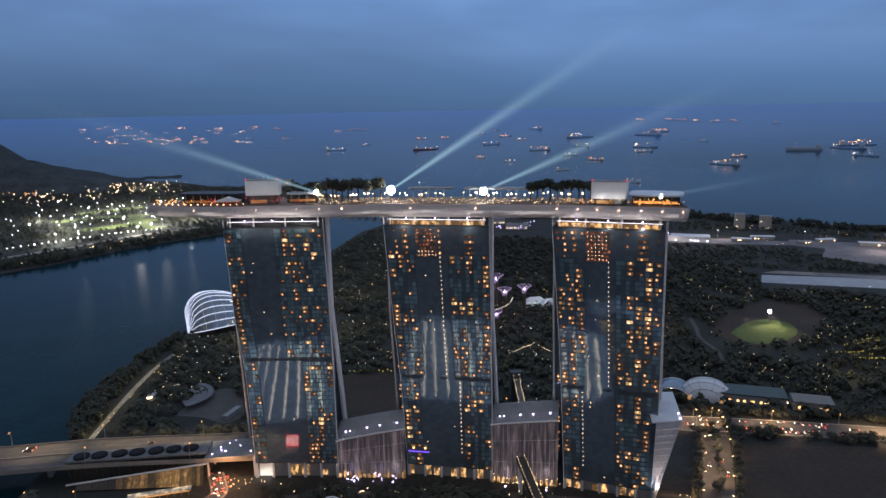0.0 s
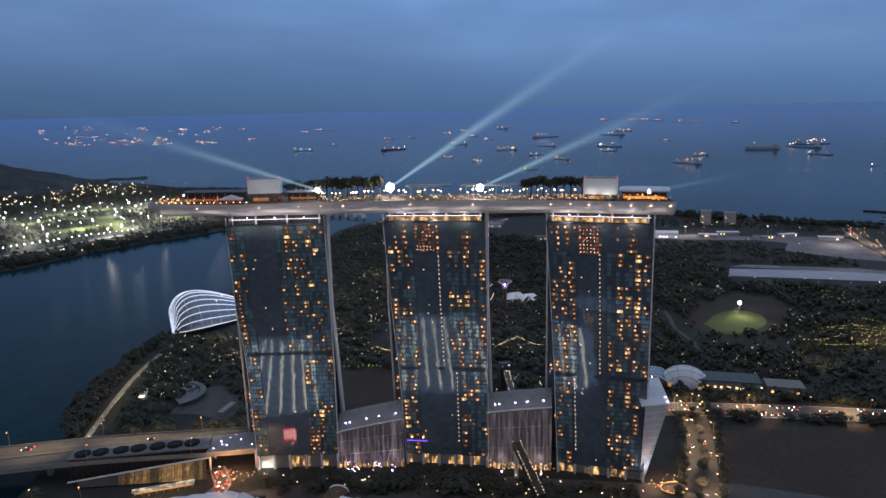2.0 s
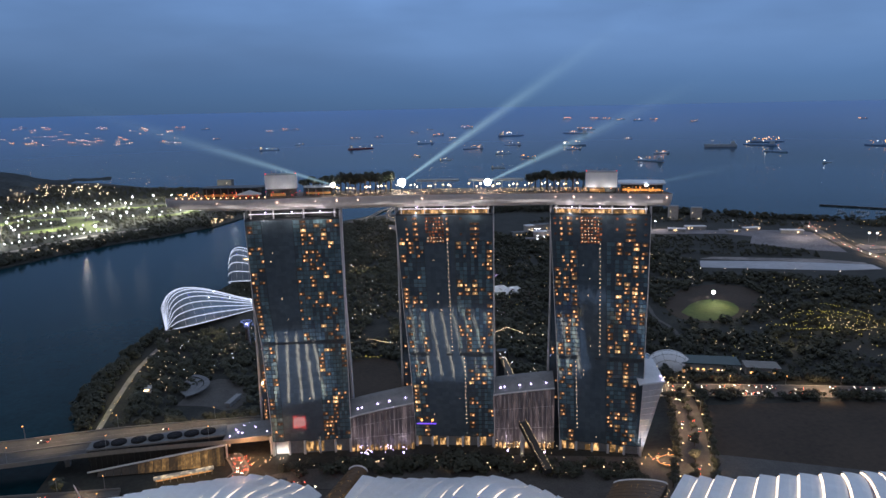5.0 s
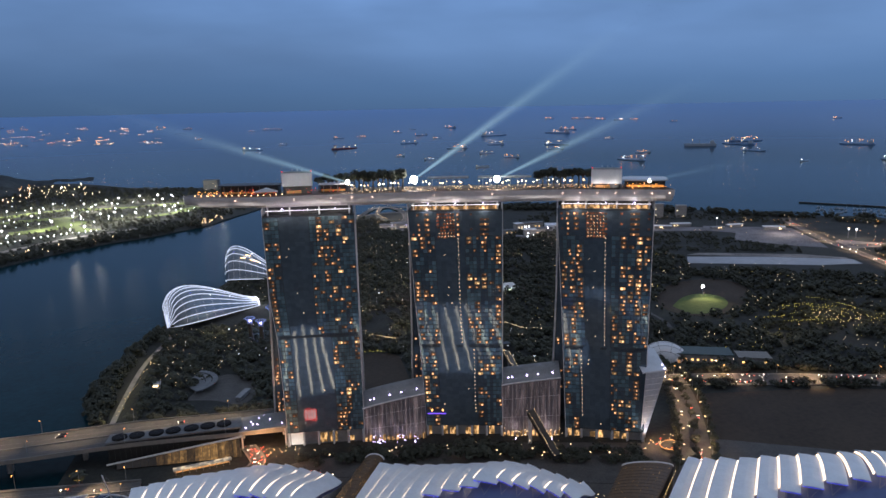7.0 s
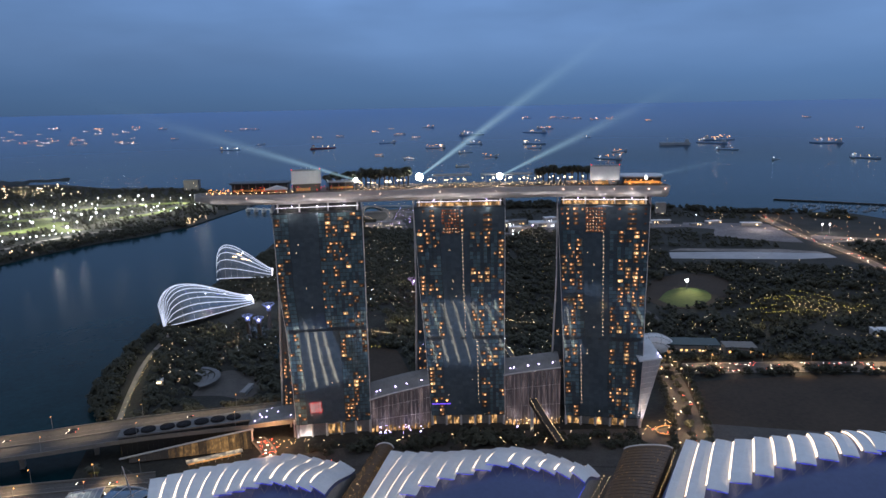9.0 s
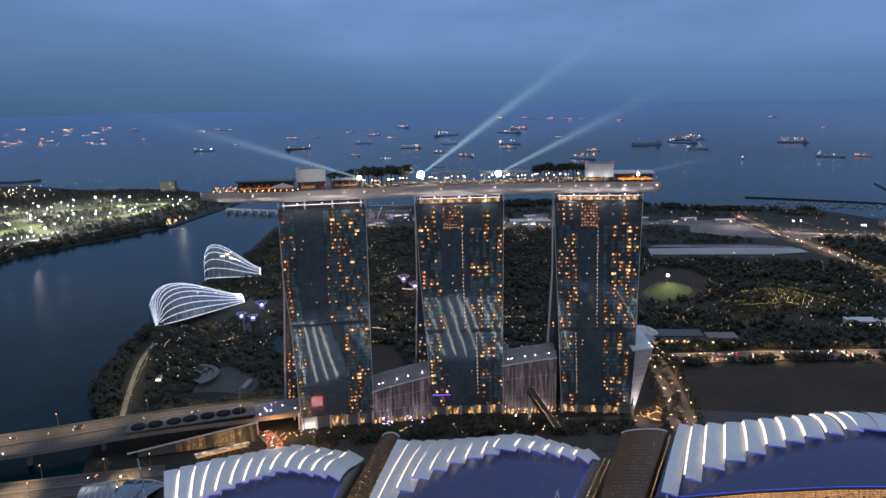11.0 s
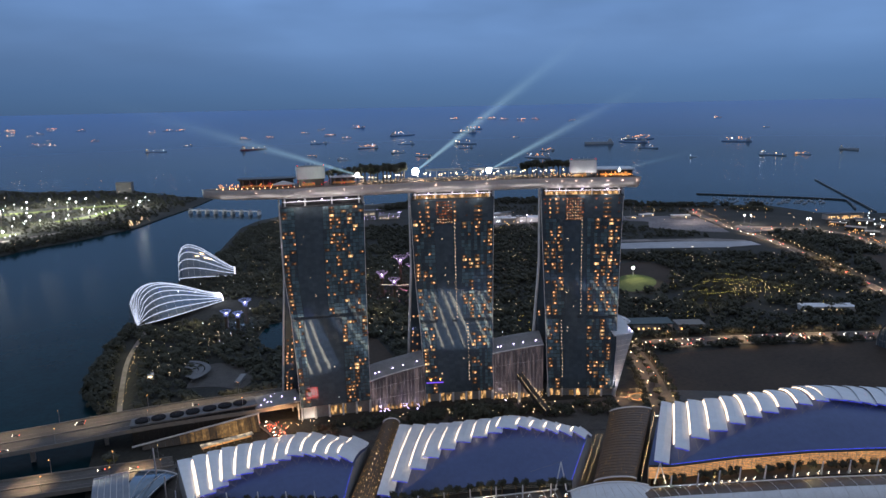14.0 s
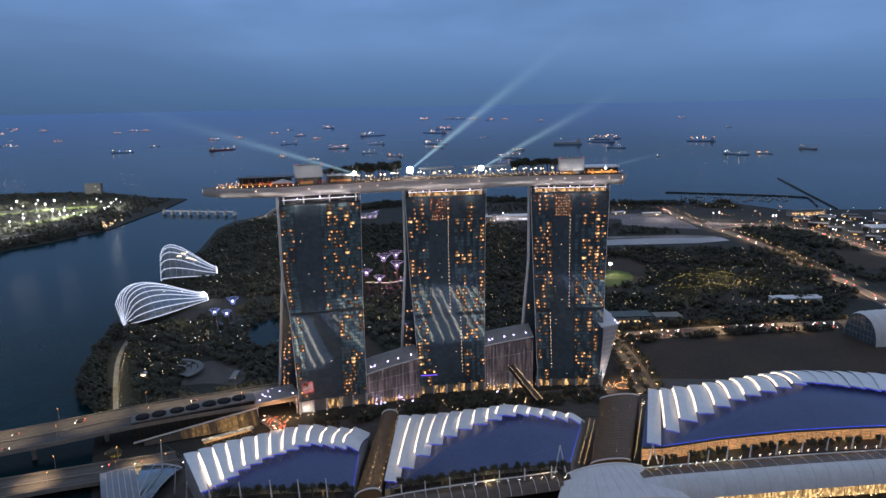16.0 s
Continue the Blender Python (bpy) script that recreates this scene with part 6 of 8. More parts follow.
# ---------------------------------------------------------------- conservatories
def conservatory(right, left, peak_h, half_w, ribs, peak, label, warm=False):
    """A shell dome: ribs fan from the right end over the top and down to the left end."""
    a, b = Vector((*right, 0)), Vector((*left, 0))
    e = thing("conservatory", label, "building", a.lerp(b, 0.5), group="conservatories")
    inv = Matrix.Translation(-e.location)
    d = (b - a).normalized()
    side = Vector((-d.y, d.x, 0))
    if side.y > 0:
        side = -side
    length = (b - a).length
    N = 30

    def pt(t, phi, k=1.0):
        # t from the right end to the left, phi from the front rim (0) over the crown to the rear rim (pi)
        fall = 0.29
        rise = fall * peak / (1 - peak)
        r = (t ** rise) * (1 - t) ** fall / ((peak ** rise) * (1 - peak) ** fall)
        r += 0.26 * (1 - t) ** 2.5
        w = r
        p = a + d * (length * t) + side * (half_w * w * math.cos(phi) * k)
        return Vector((p.x, p.y, peak_h * r * math.sin(phi) * k))
    sh = Shape().loft([[pt(i / N, lerp(0.16, math.pi, j / 24), 0.985) for j in range(25)] for i in range(N + 1)], cap=False, loop=False)
    o = sh.ob("glass_shell", M["dome"], e, "dark curved glass shell", True)
    o.matrix_parent_inverse = inv
    shell = o
    # light on the ribs and end arch is put in as their own glow
    for j in range(ribs):
        phi = lerp(0.18, 2.4, j / (ribs - 1))
        o = Shape().tube([pt(i / N, phi) for i in range(N + 1)], 0.50, 5).ob("rib", M["ribglow"], shell, "white rib, its lighting put in as glow")
    for i in range(3, N, 3):
        o = Shape().tube([pt(i / N, lerp(0.16, math.pi, j / 24), 0.99) for j in range(25)], 0.12, 4).ob("purlin", M["rib"], shell)
    o = Shape().tube([pt(0.0, lerp(0.18, 2.4, j / 12)) for j in range(13)], 0.9, 6).ob("end_arch", M["white_strip"], e, "bright white end arch, its light put in as glow")
    o.matrix_parent_inverse = inv
    for t, phi in ((0.45, 0.9), (0.6, 0.9), (0.8, 1.05), (0.5, 1.3), (0.35, 1.0)):
        o = Shape().ball(pt(t, phi, 1.02), 0.6).ob("inner_lamp", M["bluelamp" if t in (0.8, 0.45) else "cold"], e)
        o.matrix_parent_inverse = inv
    if warm:
        for t, phi in ((0.45, 0.95), (0.52, 1.1), (0.38, 1.0), (0.6, 0.9)):
            o = Shape().tube([pt(t, phi, 1.02), pt(t + 0.07, phi - 0.05, 1.02)], 0.5, 5).ob("lit_walkway", M["bulb"], e, "warm lit walkway seen through the glass")
            o.matrix_parent_inverse = inv
    return pt


conservatory((-40, 880), (-147, 823), 46, 31, 12, 0.80, "large shell-shaped glass conservatory with white lit ribs")
conservatory((8, 1018), (-72, 1034), 54, 30, 9, 0.80, "second shell-shaped glass conservatory with white lit ribs", True)
lamp("conservatory_glow", "POINT", (-36, 872, 14), 9000, (0.85, 0.85, 1.0), 2.0)
Shape().ball((-40, 878, 5), 3.0).ob("entrance_lamp", M["cold"], label="dazzling white lamp at the conservatory entrance", category="lamp")

# ---------------------------------------------------------------- supertrees
def supertree(at, h, glowname, label):
    e = thing("supertree", label, "tower", (*at, 0), group="steel garden trees")
    Shape().loft([[(r * math.cos(a), r * math.sin(a), z) for a in (2 * math.pi * i / 14 for i in range(14))] for r, z in ((3.4, 0), (2.4, h * 0.25), (2.0, h * 0.6), (2.3, h * 0.78))]).ob("trunk", M["trunk"], e, "planted steel trunk")
    # coloured light on branches and rim is emitted by the steel itself
    for i in range(18):
        a = 2 * math.pi * i / 18
        Shape().tube([(r * math.cos(a), r * math.sin(a), z) for r, z in ((2.1, h * 0.74), (2.5, h * 0.83), (h * 0.12, h * 0.92), (h * 0.23, h))], 0.16, 4).ob("branch", M[glowname], e, "steel branch with its light put in as glow")
    Shape().ball((0, 0, h * 0.88), 1.5).ob("lit_core", M["violet"], e, "bright core under the canopy")
    Shape().tube([(h * 0.23 * math.cos(a), h * 0.23 * math.sin(a), h) for a in (2 * math.pi * i / 24 for i in range(25))], 0.16, 4).ob("rim", M[glowname], e)


for x, y, h in ((159, 787, 34), (160, 748, 33), (204, 785, 40), (184, 720, 32), (202, 822, 44), (228, 793, 36), (254, 796, 37), (198, 722, 30), (230, 840, 42)):
    supertree((x, y), h, "pink", "tall steel garden tree lit violet-white with a flared canopy")
for x, y, h in ((-56, 738, 26), (-45, 727, 25), (-30, 757, 31)):
    supertree((x, y), h, "skyblue", "tall steel garden tree lit blue with a flared canopy")
walk_line = smoothed([(150, 770, 21), (172, 752, 21), (200, 752, 21), (226, 772, 21), (240, 800, 21)], 5)
sw = thing("tree_walkway", "slender lit footbridge slung between the steel garden trees", "bridge", (196, 755, 0))
for s_, n_, k_ in ((Shape().tube(walk_line, 0.7, 6), "deck", "grey"), (Shape().tube([p + Vector((0, -0.4, 1.0)) for p in walk_line], 0.13, 4), "light_line", "bulb_dim")):
    s_.ob(n_, M[k_], sw).matrix_parent_inverse = Matrix.Translation((-196, -755, 0))
lamp("garden_pink_light", "POINT", (192, 780, 18), 16000, (0.9, 0.25, 0.55), 2.0)
lamp("garden_blue_light", "POINT", (-44, 738, 14), 9000, (0.25, 0.4, 1.0), 2.0)

# ---------------------------------------------------------------- garden woods and lamps
CLEAR = [[(236, 1362), (330, 1316), (352, 1425), (270, 1424)], [(-152, 825), (-40, 885), (20, 860), (-30, 800), (-120, 790)], [(-80, 1040), (10, 1025), (20, 1000), (-60, 1000)], [(451, 702), (506, 752), (564, 768), (605, 747), (598, 698), (547, 645), (490, 617), (451, 627), (437, 657)], [(425, 735), (418, 700), (400, 660), (392, 605), (412, 600), (424, 660), (442, 700), (448, 730)], [(440, 620), (500, 600), (520, 585), (470, 570), (420, 590)],
         [(-20, 520), (70, 500), (85, 625), (75, 640), (-10, 652)], [(-120, 560), (-78, 545), (-62, 590), (-84, 640), (-112, 612)], [(-40, 655), (-8, 640), (20, 745), (-8, 740), (-30, 700)],
         [(-225, 470), (-225, 545), (-40, 520), (-40, 430)], [(-190, 545), (-166, 545), (-150, 800), (-170, 800)], [(285, 545), (330, 500), (420, 460), (430, 490), (330, 560)],
         [(648, 905), (700, 893), (900, 760), (960, 690), (850, 640), (770, 720), (600, 820)]]
woods("garden_trees", "dense dark trees of the waterside garden", [(-186, 560), (-194, 632), (-172, 735), (-140, 832), (-105, 930), (30, 1225), (118, 1440), (260, 1560), (330, 1300), (260, 1000), (270, 640), (205, 520), (-30, 525)], 6.2, 9, CLEAR, 3)
woods("park_trees", "dense dark trees of the park", [(205, 520), (270, 640), (260, 1000), (330, 1300), (560, 1200), (650, 910), (830, 770), (930, 700), (740, 480), (700, 420), (560, 380), (430, 440), (300, 500)], 7.5, 10, CLEAR, 5)
woods("coast_trees", "belt of dark trees along the coast", [(420, 1520), (560, 1600), (860, 1490), (1050, 1240), (1130, 1160), (1250, 1070), (1250, 1030), (1100, 1130), (980, 1240), (840, 1400), (600, 1500)], 8, 12, (), 7)
woods("road_trees", "dark tree belt between the coast roads", [(952, 808), (985, 815), (1040, 775), (1045, 715), (1005, 640), (940, 540), (870, 440), (770, 440), (820, 560), (875, 660), (915, 740)], 8, 11, [[(928, 619), (960, 575), (945, 510), (866, 465), (827, 503)]], 8)
woods("shore_wood", "dark bushes along the garden shore", [(-200, 565), (-207, 632), (-182, 735), (-152, 832), (-146, 826), (-172, 735), (-190, 632), (-184, 560)], 4.5, 11, (), 9, 0.42, True, True)
woods("avenue_trees", "row of dark street trees along the avenue", [(292, 462), (430, 410), (560, 346), (760, 236), (758, 230), (556, 338), (424, 400), (290, 452)], 6.4, 8, (), 10, 0.6, False, True)
woods("avenue_far_trees", "row of dark street trees along the far side of the avenue", [(305, 500), (430, 450), (560, 388), (760, 276), (762, 268), (556, 380), (426, 442), (302, 492)], 6.6, 8, (), 12, 0.6, False, True)
woods("forecourt_trees", "dark trees in front of the hotel towers", [(-46, 450), (10, 436), (60, 424), (110, 404), (150, 390), (200, 356), (194, 342), (140, 368), (60, 402), (-40, 432)], 5.6, 9, (), 11, 0.3, True, True)
GARDEN = [(-160, 620), (-120, 900), (60, 1200), (230, 1450), (270, 1000), (230, 640), (200, 530), (90, 560), (90, 650), (-20, 660), (-60, 640)]
PARK = [(215, 540), (300, 1000), (560, 1150), (640, 880), (850, 720), (700, 430), (440, 460)]
for x, y in ((-90, 760), (-20, 800), (40, 760), (110, 700), (150, 640), (60, 900), (170, 880), (120, 1010), (310, 620), (380, 700), (600, 560), (560, 545), (620, 520), (480, 520)):
    lamp("garden_light", "POINT", (x, y, 17), 5200, (1.0, 0.82, 0.46), 0.6)
scatter("garden_lamps", "many small warm lamps among the garden trees", GARDEN, 200, M["bulb"], 0.26, (3, 10), 2)
scatter("garden_dim_lamps", "many faint warm lamps among the garden trees", GARDEN, 560, M["bulb_dim"], 0.32, (3, 10), 52)
scatter("park_dim_lamps", "many faint warm lamps among the park trees", PARK, 480, M["bulb_dim"], 0.33, (3, 10), 53)
scatter("garden_cold_lamps", "many small white lamps among the garden trees", GARDEN, 200, M["cold"], 0.26, (2, 9), 3)
scatter("park_lamps", "many small warm lamps among the park trees", PARK, 130, M["bulb"], 0.28, (2, 9), 4)
scatter("park_green_lamps", "many small yellow-green uplights among the park trees", PARK, 270, M["green"], 0.32, (2, 8), 5)
scatter("nursery_lamps", "dense yellow lamps over the garden terraces", [(500, 590), (600, 612), (650, 560), (645, 490), (575, 500), (520, 545)], 80, M["green"], 0.28, (3, 8), 6)
for pts in ([(499, 576), (521, 569), (548, 572), (573, 577), (595, 569)], [(616, 623), (629, 603), (633, 576), (635, 543), (638, 518)], [(517, 553), (546, 545), (567, 541), (583, 522)], [(560, 600), (590, 598), (612, 580), (620, 550)], [(530, 590), (556, 592), (580, 590), (602, 575), (606, 545)]):
    lamp_row("terrace_lamps", "curved row of yellow-green lamps along a garden terrace", [tuple(p) for p in smoothed([(x, y, 0) for x, y in pts], 4)], 2.6, M["green"], 0.36, 7, 0.7, int(pts[0][0]))
scatter("nursery_white_lamps", "bright warm lamps over the garden terraces", [(540, 560), (610, 570), (640, 510), (580, 515)], 60, M["bulb"], 0.32, (3, 8), 7)
scatter("shore_lamps", "small warm lamps along the garden shore", [(-190, 620), (-150, 800), (-60, 820), (-60, 690), (-120, 600)], 70, M["bulb"], 0.28, (2, 6), 8)
scatter("forecourt_lamps", "small warm lamps in front of the towers", [(-46, 448), (10, 438), (60, 426), (150, 396), (200, 362), (196, 350), (60, 404), (-40, 436)], 60, M["bulb"], 0.38, (1, 4), 9)
lamp_row("path_lamps", "row of warm lamps along the waterside path", [(-177, 555), (-170, 626), (-158, 705), (-136, 790)], 7, M["bulb"], 0.24, 3, 2)
lamp_row("lake_lamps", "row of warm lamps along the lake path", [(191, 646), (224, 669), (233, 640), (254, 629)], 3.6, M["bulb"], 0.34, 8)
lamp_row("lake_lamps", "row of warm lamps along the lake path", [(69, 684), (80, 671), (92, 659)], 2.6, M["bulb"], 0.34, 8)
lamp_row("lawn_lamps", "row of yellow-green lamps along the lawn edge", [(-10, 660), (85, 640)], 4.0, M["green"], 0.42, 2, 1.5)
lamp_row("canal_lamps", "row of white lamps along the canal", [(614, 842), (675, 811), (740, 789), (786, 750), (839, 724)], 31, M["bulb_big"], 0.45, 4, 1)
lamp_row("shop_lamps", "row of bright warm lamps at the garden pavilion", [(300, 545), (330, 512), (372, 488), (420, 468)], 4.5, M["bulb_big"], 0.6, 3, 2.5)
lamp_row("coast_road_lamps", "row of amber street lamps along the coast road", [(1090, 1130), (1052, 1060), (974, 912), (942, 824), (897, 718), (833, 607), (786, 527), (713, 409)], 14, M["bulb"], 0.42, 8, 4)
lamp_row("coast_road_lamps", "row of amber street lamps along the busy coast road", [(1012, 848), (1054, 818), (1074, 742), (1038, 668), (1006, 602), (971, 532), (900, 430)], 10, M["amber"], 0.45, 9, 9)
scatter("yard_lamps", "scattered amber and white yard lamps", [(860, 1180), (1060, 1130), (1280, 900), (1250, 760), (1060, 880)], 34, M["amber"], 0.45, (5, 12), 12)
scatter("yard_white_lamps", "scattered white yard lamps", [(560, 1300), (860, 1250), (1200, 1000), (1440, 740), (1000, 850), (700, 1100)], 60, M["bulb"], 0.5, (6, 14), 13)
scatter("resort_lamps", "cluster of pinkish white lamps at the coast", [(300, 1380), (430, 1330), (500, 1480), (380, 1560)], 70, M["violet"], 0.55, (4, 12), 14)

# ---------------------------------------------------------------- buildings of the park and coast
def pavilion_dome():
    e = thing("event_dome", "pale shell-roofed garden pavilion with lit openings", "building", (333, 521, 0))
    Shape().loft([[(22 * math.cos(t) * (1 - y * y) ** 0.5, y * 17, 16 * math.sin(t) * (1 - y * y) ** 0.5 + 0.2) for t in (math.pi * i / 16 for i in range(17))] for y in (-0.995, -0.9, -0.7, -0.4, 0, 0.4, 0.7, 0.9, 0.995)], cap=False, loop=False).ob("shell_roof", M["white"], e, smooth=True)
    for k in range(8):
        Shape().box(-20 + 5.2 * k, -14, 0.2, -17.5 + 5.2 * k, -13.6, 4).ob("lit_opening", M["mall"], e)
    for s_ in (-1,):
        Shape().loft([[(s_ * 27 + 13 * math.cos(t), y * 12, 10 * math.sin(t) * (1 - 0.15 * y * y)) for t in (math.pi * i / 12 for i in range(13))] for y in (-1, -0.5, 0, 0.5, 1)], cap=False, loop=False).ob("glazed_wing", M["dome"], e, "dark glazed side wing", True)
        for y in (-1, 1):
            Shape().tube([(s_ * 27 + 13 * math.cos(t), y * 12, 10 * math.sin(t) * 0.85) for t in (math.pi * i / 12 for i in range(13))], 0.5, 5).ob("wing_arch", M["white"], e)
    e.rotation_euler = (0, 0, radians(-32))


pavilion_dome()


def block(at, size, yaw, label, name="building", roof="grey", wall="grey", windows=0, lit="warm"):
    e = thing(name, label, "building", (*at, 0))
    w, d, h = size
    Shape().box(-w / 2, -d / 2, 0, w / 2, d / 2, h).ob("wall", M[wall], e)
    Shape().box(-w / 2 - 0.6, -d / 2 - 0.6, h, w / 2 + 0.6, d / 2 + 0.6, h + 1.0).ob("roof", M[roof], e)
    r = random.Random(int(at[0]))
    for k in range(windows):
        x, z = r.uniform(-w / 2 + 2, w / 2 - 2), 3 + 3.2 * r.randrange(max(1, int((h - 4) / 3.2)))
        Shape().box(x - 1, -d / 2 - 0.25, z - 0.8, x + 1, -d / 2 - 0.02, z + 0.9).ob("window", M[lit], e)
    e.rotation_euler = (0, 0, radians(yaw))


block((362, 505), (60, 22, 8), -28, "low green-roofed garden market hall", "market_hall", "teal_roof", "grey", 12, "warm_hot")
block((404, 478), (30, 18, 7), -28, "low lit garden restaurant", "garden_restaurant", "kerb", "grey", 8, "warm_hot")
block((598, 444), (62, 16, 6), -30, "long white-lit greenhouse shed", "greenhouse", "white", "white", 14, "bulb")
block((860, 1262), (20, 16, 30), -28, "slab apartment block near the coast", "apartment_block", windows=2, lit="bulb_dim")
block((906, 1244), (22, 16, 26), -28, "slab apartment block near the coast", "apartment_block", windows=2, lit="bulb_dim")
block((690, 1180), (90, 30, 9), -30, "long pale warehouse by the building yard", "warehouse", "white", "white", 6, "cold")
block((600, 1225), (70, 30, 9), -20, "long pale warehouse by the building yard", "warehouse", "arcade", "white", 6, "cold")
block((1236, 842), (84, 18, 11), -20, "long lit port building", "port_building", "dark", "grey", 34, "warm_hot")
block((1340, 700), (90, 40, 10), -40, "pale flat-roofed port shed", "port_shed", "flat_roof", "grey", 6)
block((1180, 640), (70, 36, 9), -35, "pale flat-roofed depot shed", "depot_shed", "white", "grey", 8, "cold")
block((400, 1480), (50, 26, 10), -10, "grey coastal sports building", "sports_building", "flat_roof", "grey", 8, "bulb_dim")
block((430, 1400), (46, 26, 8), -20, "grey flat-roofed coastal building", "coastal_building", "flat_roof", "grey", 6, "bulb_dim")
for x, y, w in ((281, 834, 15), (297, 822, 13)):
    e = thing("garden_tent", "white pitched garden tent glowing softly", "tent", (x, y, 0), group="garden tents")
    Shape().add([(-w, -9, 4.5), (w, -9, 4.5), (w, 9, 4.5), (-w, 9, 4.5), (-w * 0.45, 0, 11), (w * 0.45, 0, 11)], [(0, 1, 5, 4), (1, 2, 5), (2, 3, 4, 5), (3, 0, 4), (3, 2, 1, 0)]).ob("canopy", M["white"], e)
    Shape().box(-w + 1, -8, 0, w - 1, 8, 4.5).ob("side_wall", M["white"], e)
    for sx in (-1, 1):
        Shape().tube([(sx * (w - 0.3), -8.8, 0), (sx * (w - 0.3), -8.8, 4.5)], 0.2, 5).ob("pole", M["grey"], e)
    lamp("tent_light", "POINT", (x - 6, y - 20, 9), 2600, (0.85, 0.92, 1.0), 0.6)


def barrel_hall():
    e = thing("event_hall", "large grey barrel-roofed hall with a dark glazed round end", "building", (520, 320, 0))
    ring = [(24 * math.cos(t), 31 * math.sin(t) ** 0.8) for t in (math.pi * i / 20 for i in range(21))]
    Shape().loft([[(x, y * w, z * w) for y, z in ring] for x, w in ((0, 0.94), (3, 0.99), (12, 1.0), (60, 1.0), (110, 0.97))], cap=False, loop=False).ob("barrel_roof", M["arcade"], e, smooth=True)
    Shape().add([(0.8, y * 0.93, z * 0.93) for y, z in ring], [tuple(range(20, -1, -1))]).ob("glazed_end", M["glass_dark"], e, "dark glazed round end")
    for x in range(6, 110, 9):
        Shape().tube([(x, y * 1.005, z * 1.005) for y, z in ring], 0.25, 4).ob("roof_rib", M["blade"], e)
    for y in range(-20, 21, 5):
        Shape().tube([(0.5, y, 0), (0.5, y, 29 * (1 - (y / 23) ** 2) ** 0.4)], 0.2, 4).ob("mullion", M["grey"], e)
    for z in (7, 14, 21):
        Shape().tube([(0.5, -21 + z * 0.2, z), (0.5, 21 - z * 0.2, z)], 0.2, 4).ob("transom", M["grey"], e)
    e.rotation_euler = (0, 0, radians(-20))


barrel_hall()
# curved white garden roof, a fan of three bands
e = thing("garden_shelter", "curved white fan-shaped garden roof", "shelter", (-112, 622, 0))
for k in range(3):
    ring = [((r_ * math.cos(a) - 12), r_ * math.sin(a), 4.2 + 0.5 * k) for r_ in (13 + 6 * k, 18 + 6 * k) for a in [radians(-70 + 130 * i / 12) for i in range(13)]]
    Shape().add(ring + [(x, y, z - 0.4) for x, y, z in ring], [(i, i + 13, i + 14, i + 1) for i in range(12)] + [(26 + i, 27 + i, 40 + i, 39 + i) for i in range(12)] + [(i + 13, i + 39, i + 40, i + 14) for i in range(12)] + [(i, i + 1, i + 27, i + 26) for i in range(12)]).ob("roof_band", M["flat_roof"], e)
for i in range(7):
    a = radians(-66 + 20 * i)
    Shape().tube([(22 * math.cos(a) - 12, 22 * math.sin(a), 0), (22 * math.cos(a) - 12, 22 * math.sin(a), 4.6)], 0.2, 5).ob("post", M["grey"], e)
block((-74, 578), (20, 4, 3), 62, "long white garden canopy", "garden_canopy", "grey", "grey", 0)
block((-150, 630), (8, 6, 4), 0, "small white kiosk by the shore path", "kiosk", "white", "white", 2, "bulb")
flood = thing("floodlight_mast", "dazzling floodlight on a tall mast over the oval lawn", "lamp", (522, 697, 0))
Shape().tube([(0, 0, 0), (0, 0, 11)], 0.4, 6).ob("pole", M["grey"], flood)
Shape().globe((0, 0, 12), 2.0).ob("lamp_head", M["flood"], flood)
for x, y, w, h, a in ((268, 1392, 26, 7, -26), (300, 1378, 22, 9, -20), (322, 1398, 30, 8, -30), (296, 1408, 24, 6, -24), (318, 1352, 24, 7, -32), (276, 1366, 16, 5, -15)):
    block((x, y), (w, 12, h), a, "low pale pump station building near the barrage", "barrage_building", "flat_roof" if h > 6 else "grey", "grey", 3, "bulb_dim")
scatter("barrage_yard_lamps", "violet-white and warm lamps over the barrage yard", [(244, 1366), (326, 1326), (344, 1416), (278, 1416)], 18, M["violet"], 0.42, (6, 12), 91)
for x, y in ((262, 1376), (322, 1372)):
    lamp("barrage_yard_light", "POINT", (x, y - 4, 20), 8000, (1.0, 0.80, 0.84), 1.0)
lamp("lawn_floodlight", "SPOT", (520, 692, 15), 36000, (1.0, 0.88, 0.42), 1.0, (498, 650, 0), 100)

# ---------------------------------------------------------------- across the channel
GOLF_OPEN = [[(-640, 1900), (-520, 1975), (-430, 2015), (-300, 1990), (-90, 1985), (-80, 2035), (-180, 2070), (-420, 2075), (-530, 2030), (-610, 1970)], [(-620, 1790), (-510, 1840), (-395, 1840), (-395, 1895), (-520, 1900), (-620, 1845)],
             [(-510, 1640), (-420, 1670), (-340, 1790), (-390, 1825), (-445, 1735), (-510, 1705)], [(-450, 1830), (-400, 1690), (-340, 1615), (-305, 1650), (-355, 1700), (-410, 1850)], [(-260, 1775), (-160, 1830), (-90, 1945), (-125, 1960), (-180, 1870), (-260, 1825)],
             [(-580, 1360), (-450, 1450), (-340, 1555), (-240, 1612), (-250, 1640), (-350, 1590), (-460, 1500), (-580, 1400)]]
woods("golf_trees", "dark tree groups between the golf lawns", [(-900, 1100), (-520, 1250), (-430, 1330), (-300, 1470), (-120, 1600), (30, 1860), (100, 2040), (-60, 2380), (-330, 2520), (-800, 2900), (-1500, 2900), (-1500, 1500)], 13, 9, GOLF_OPEN, 21)
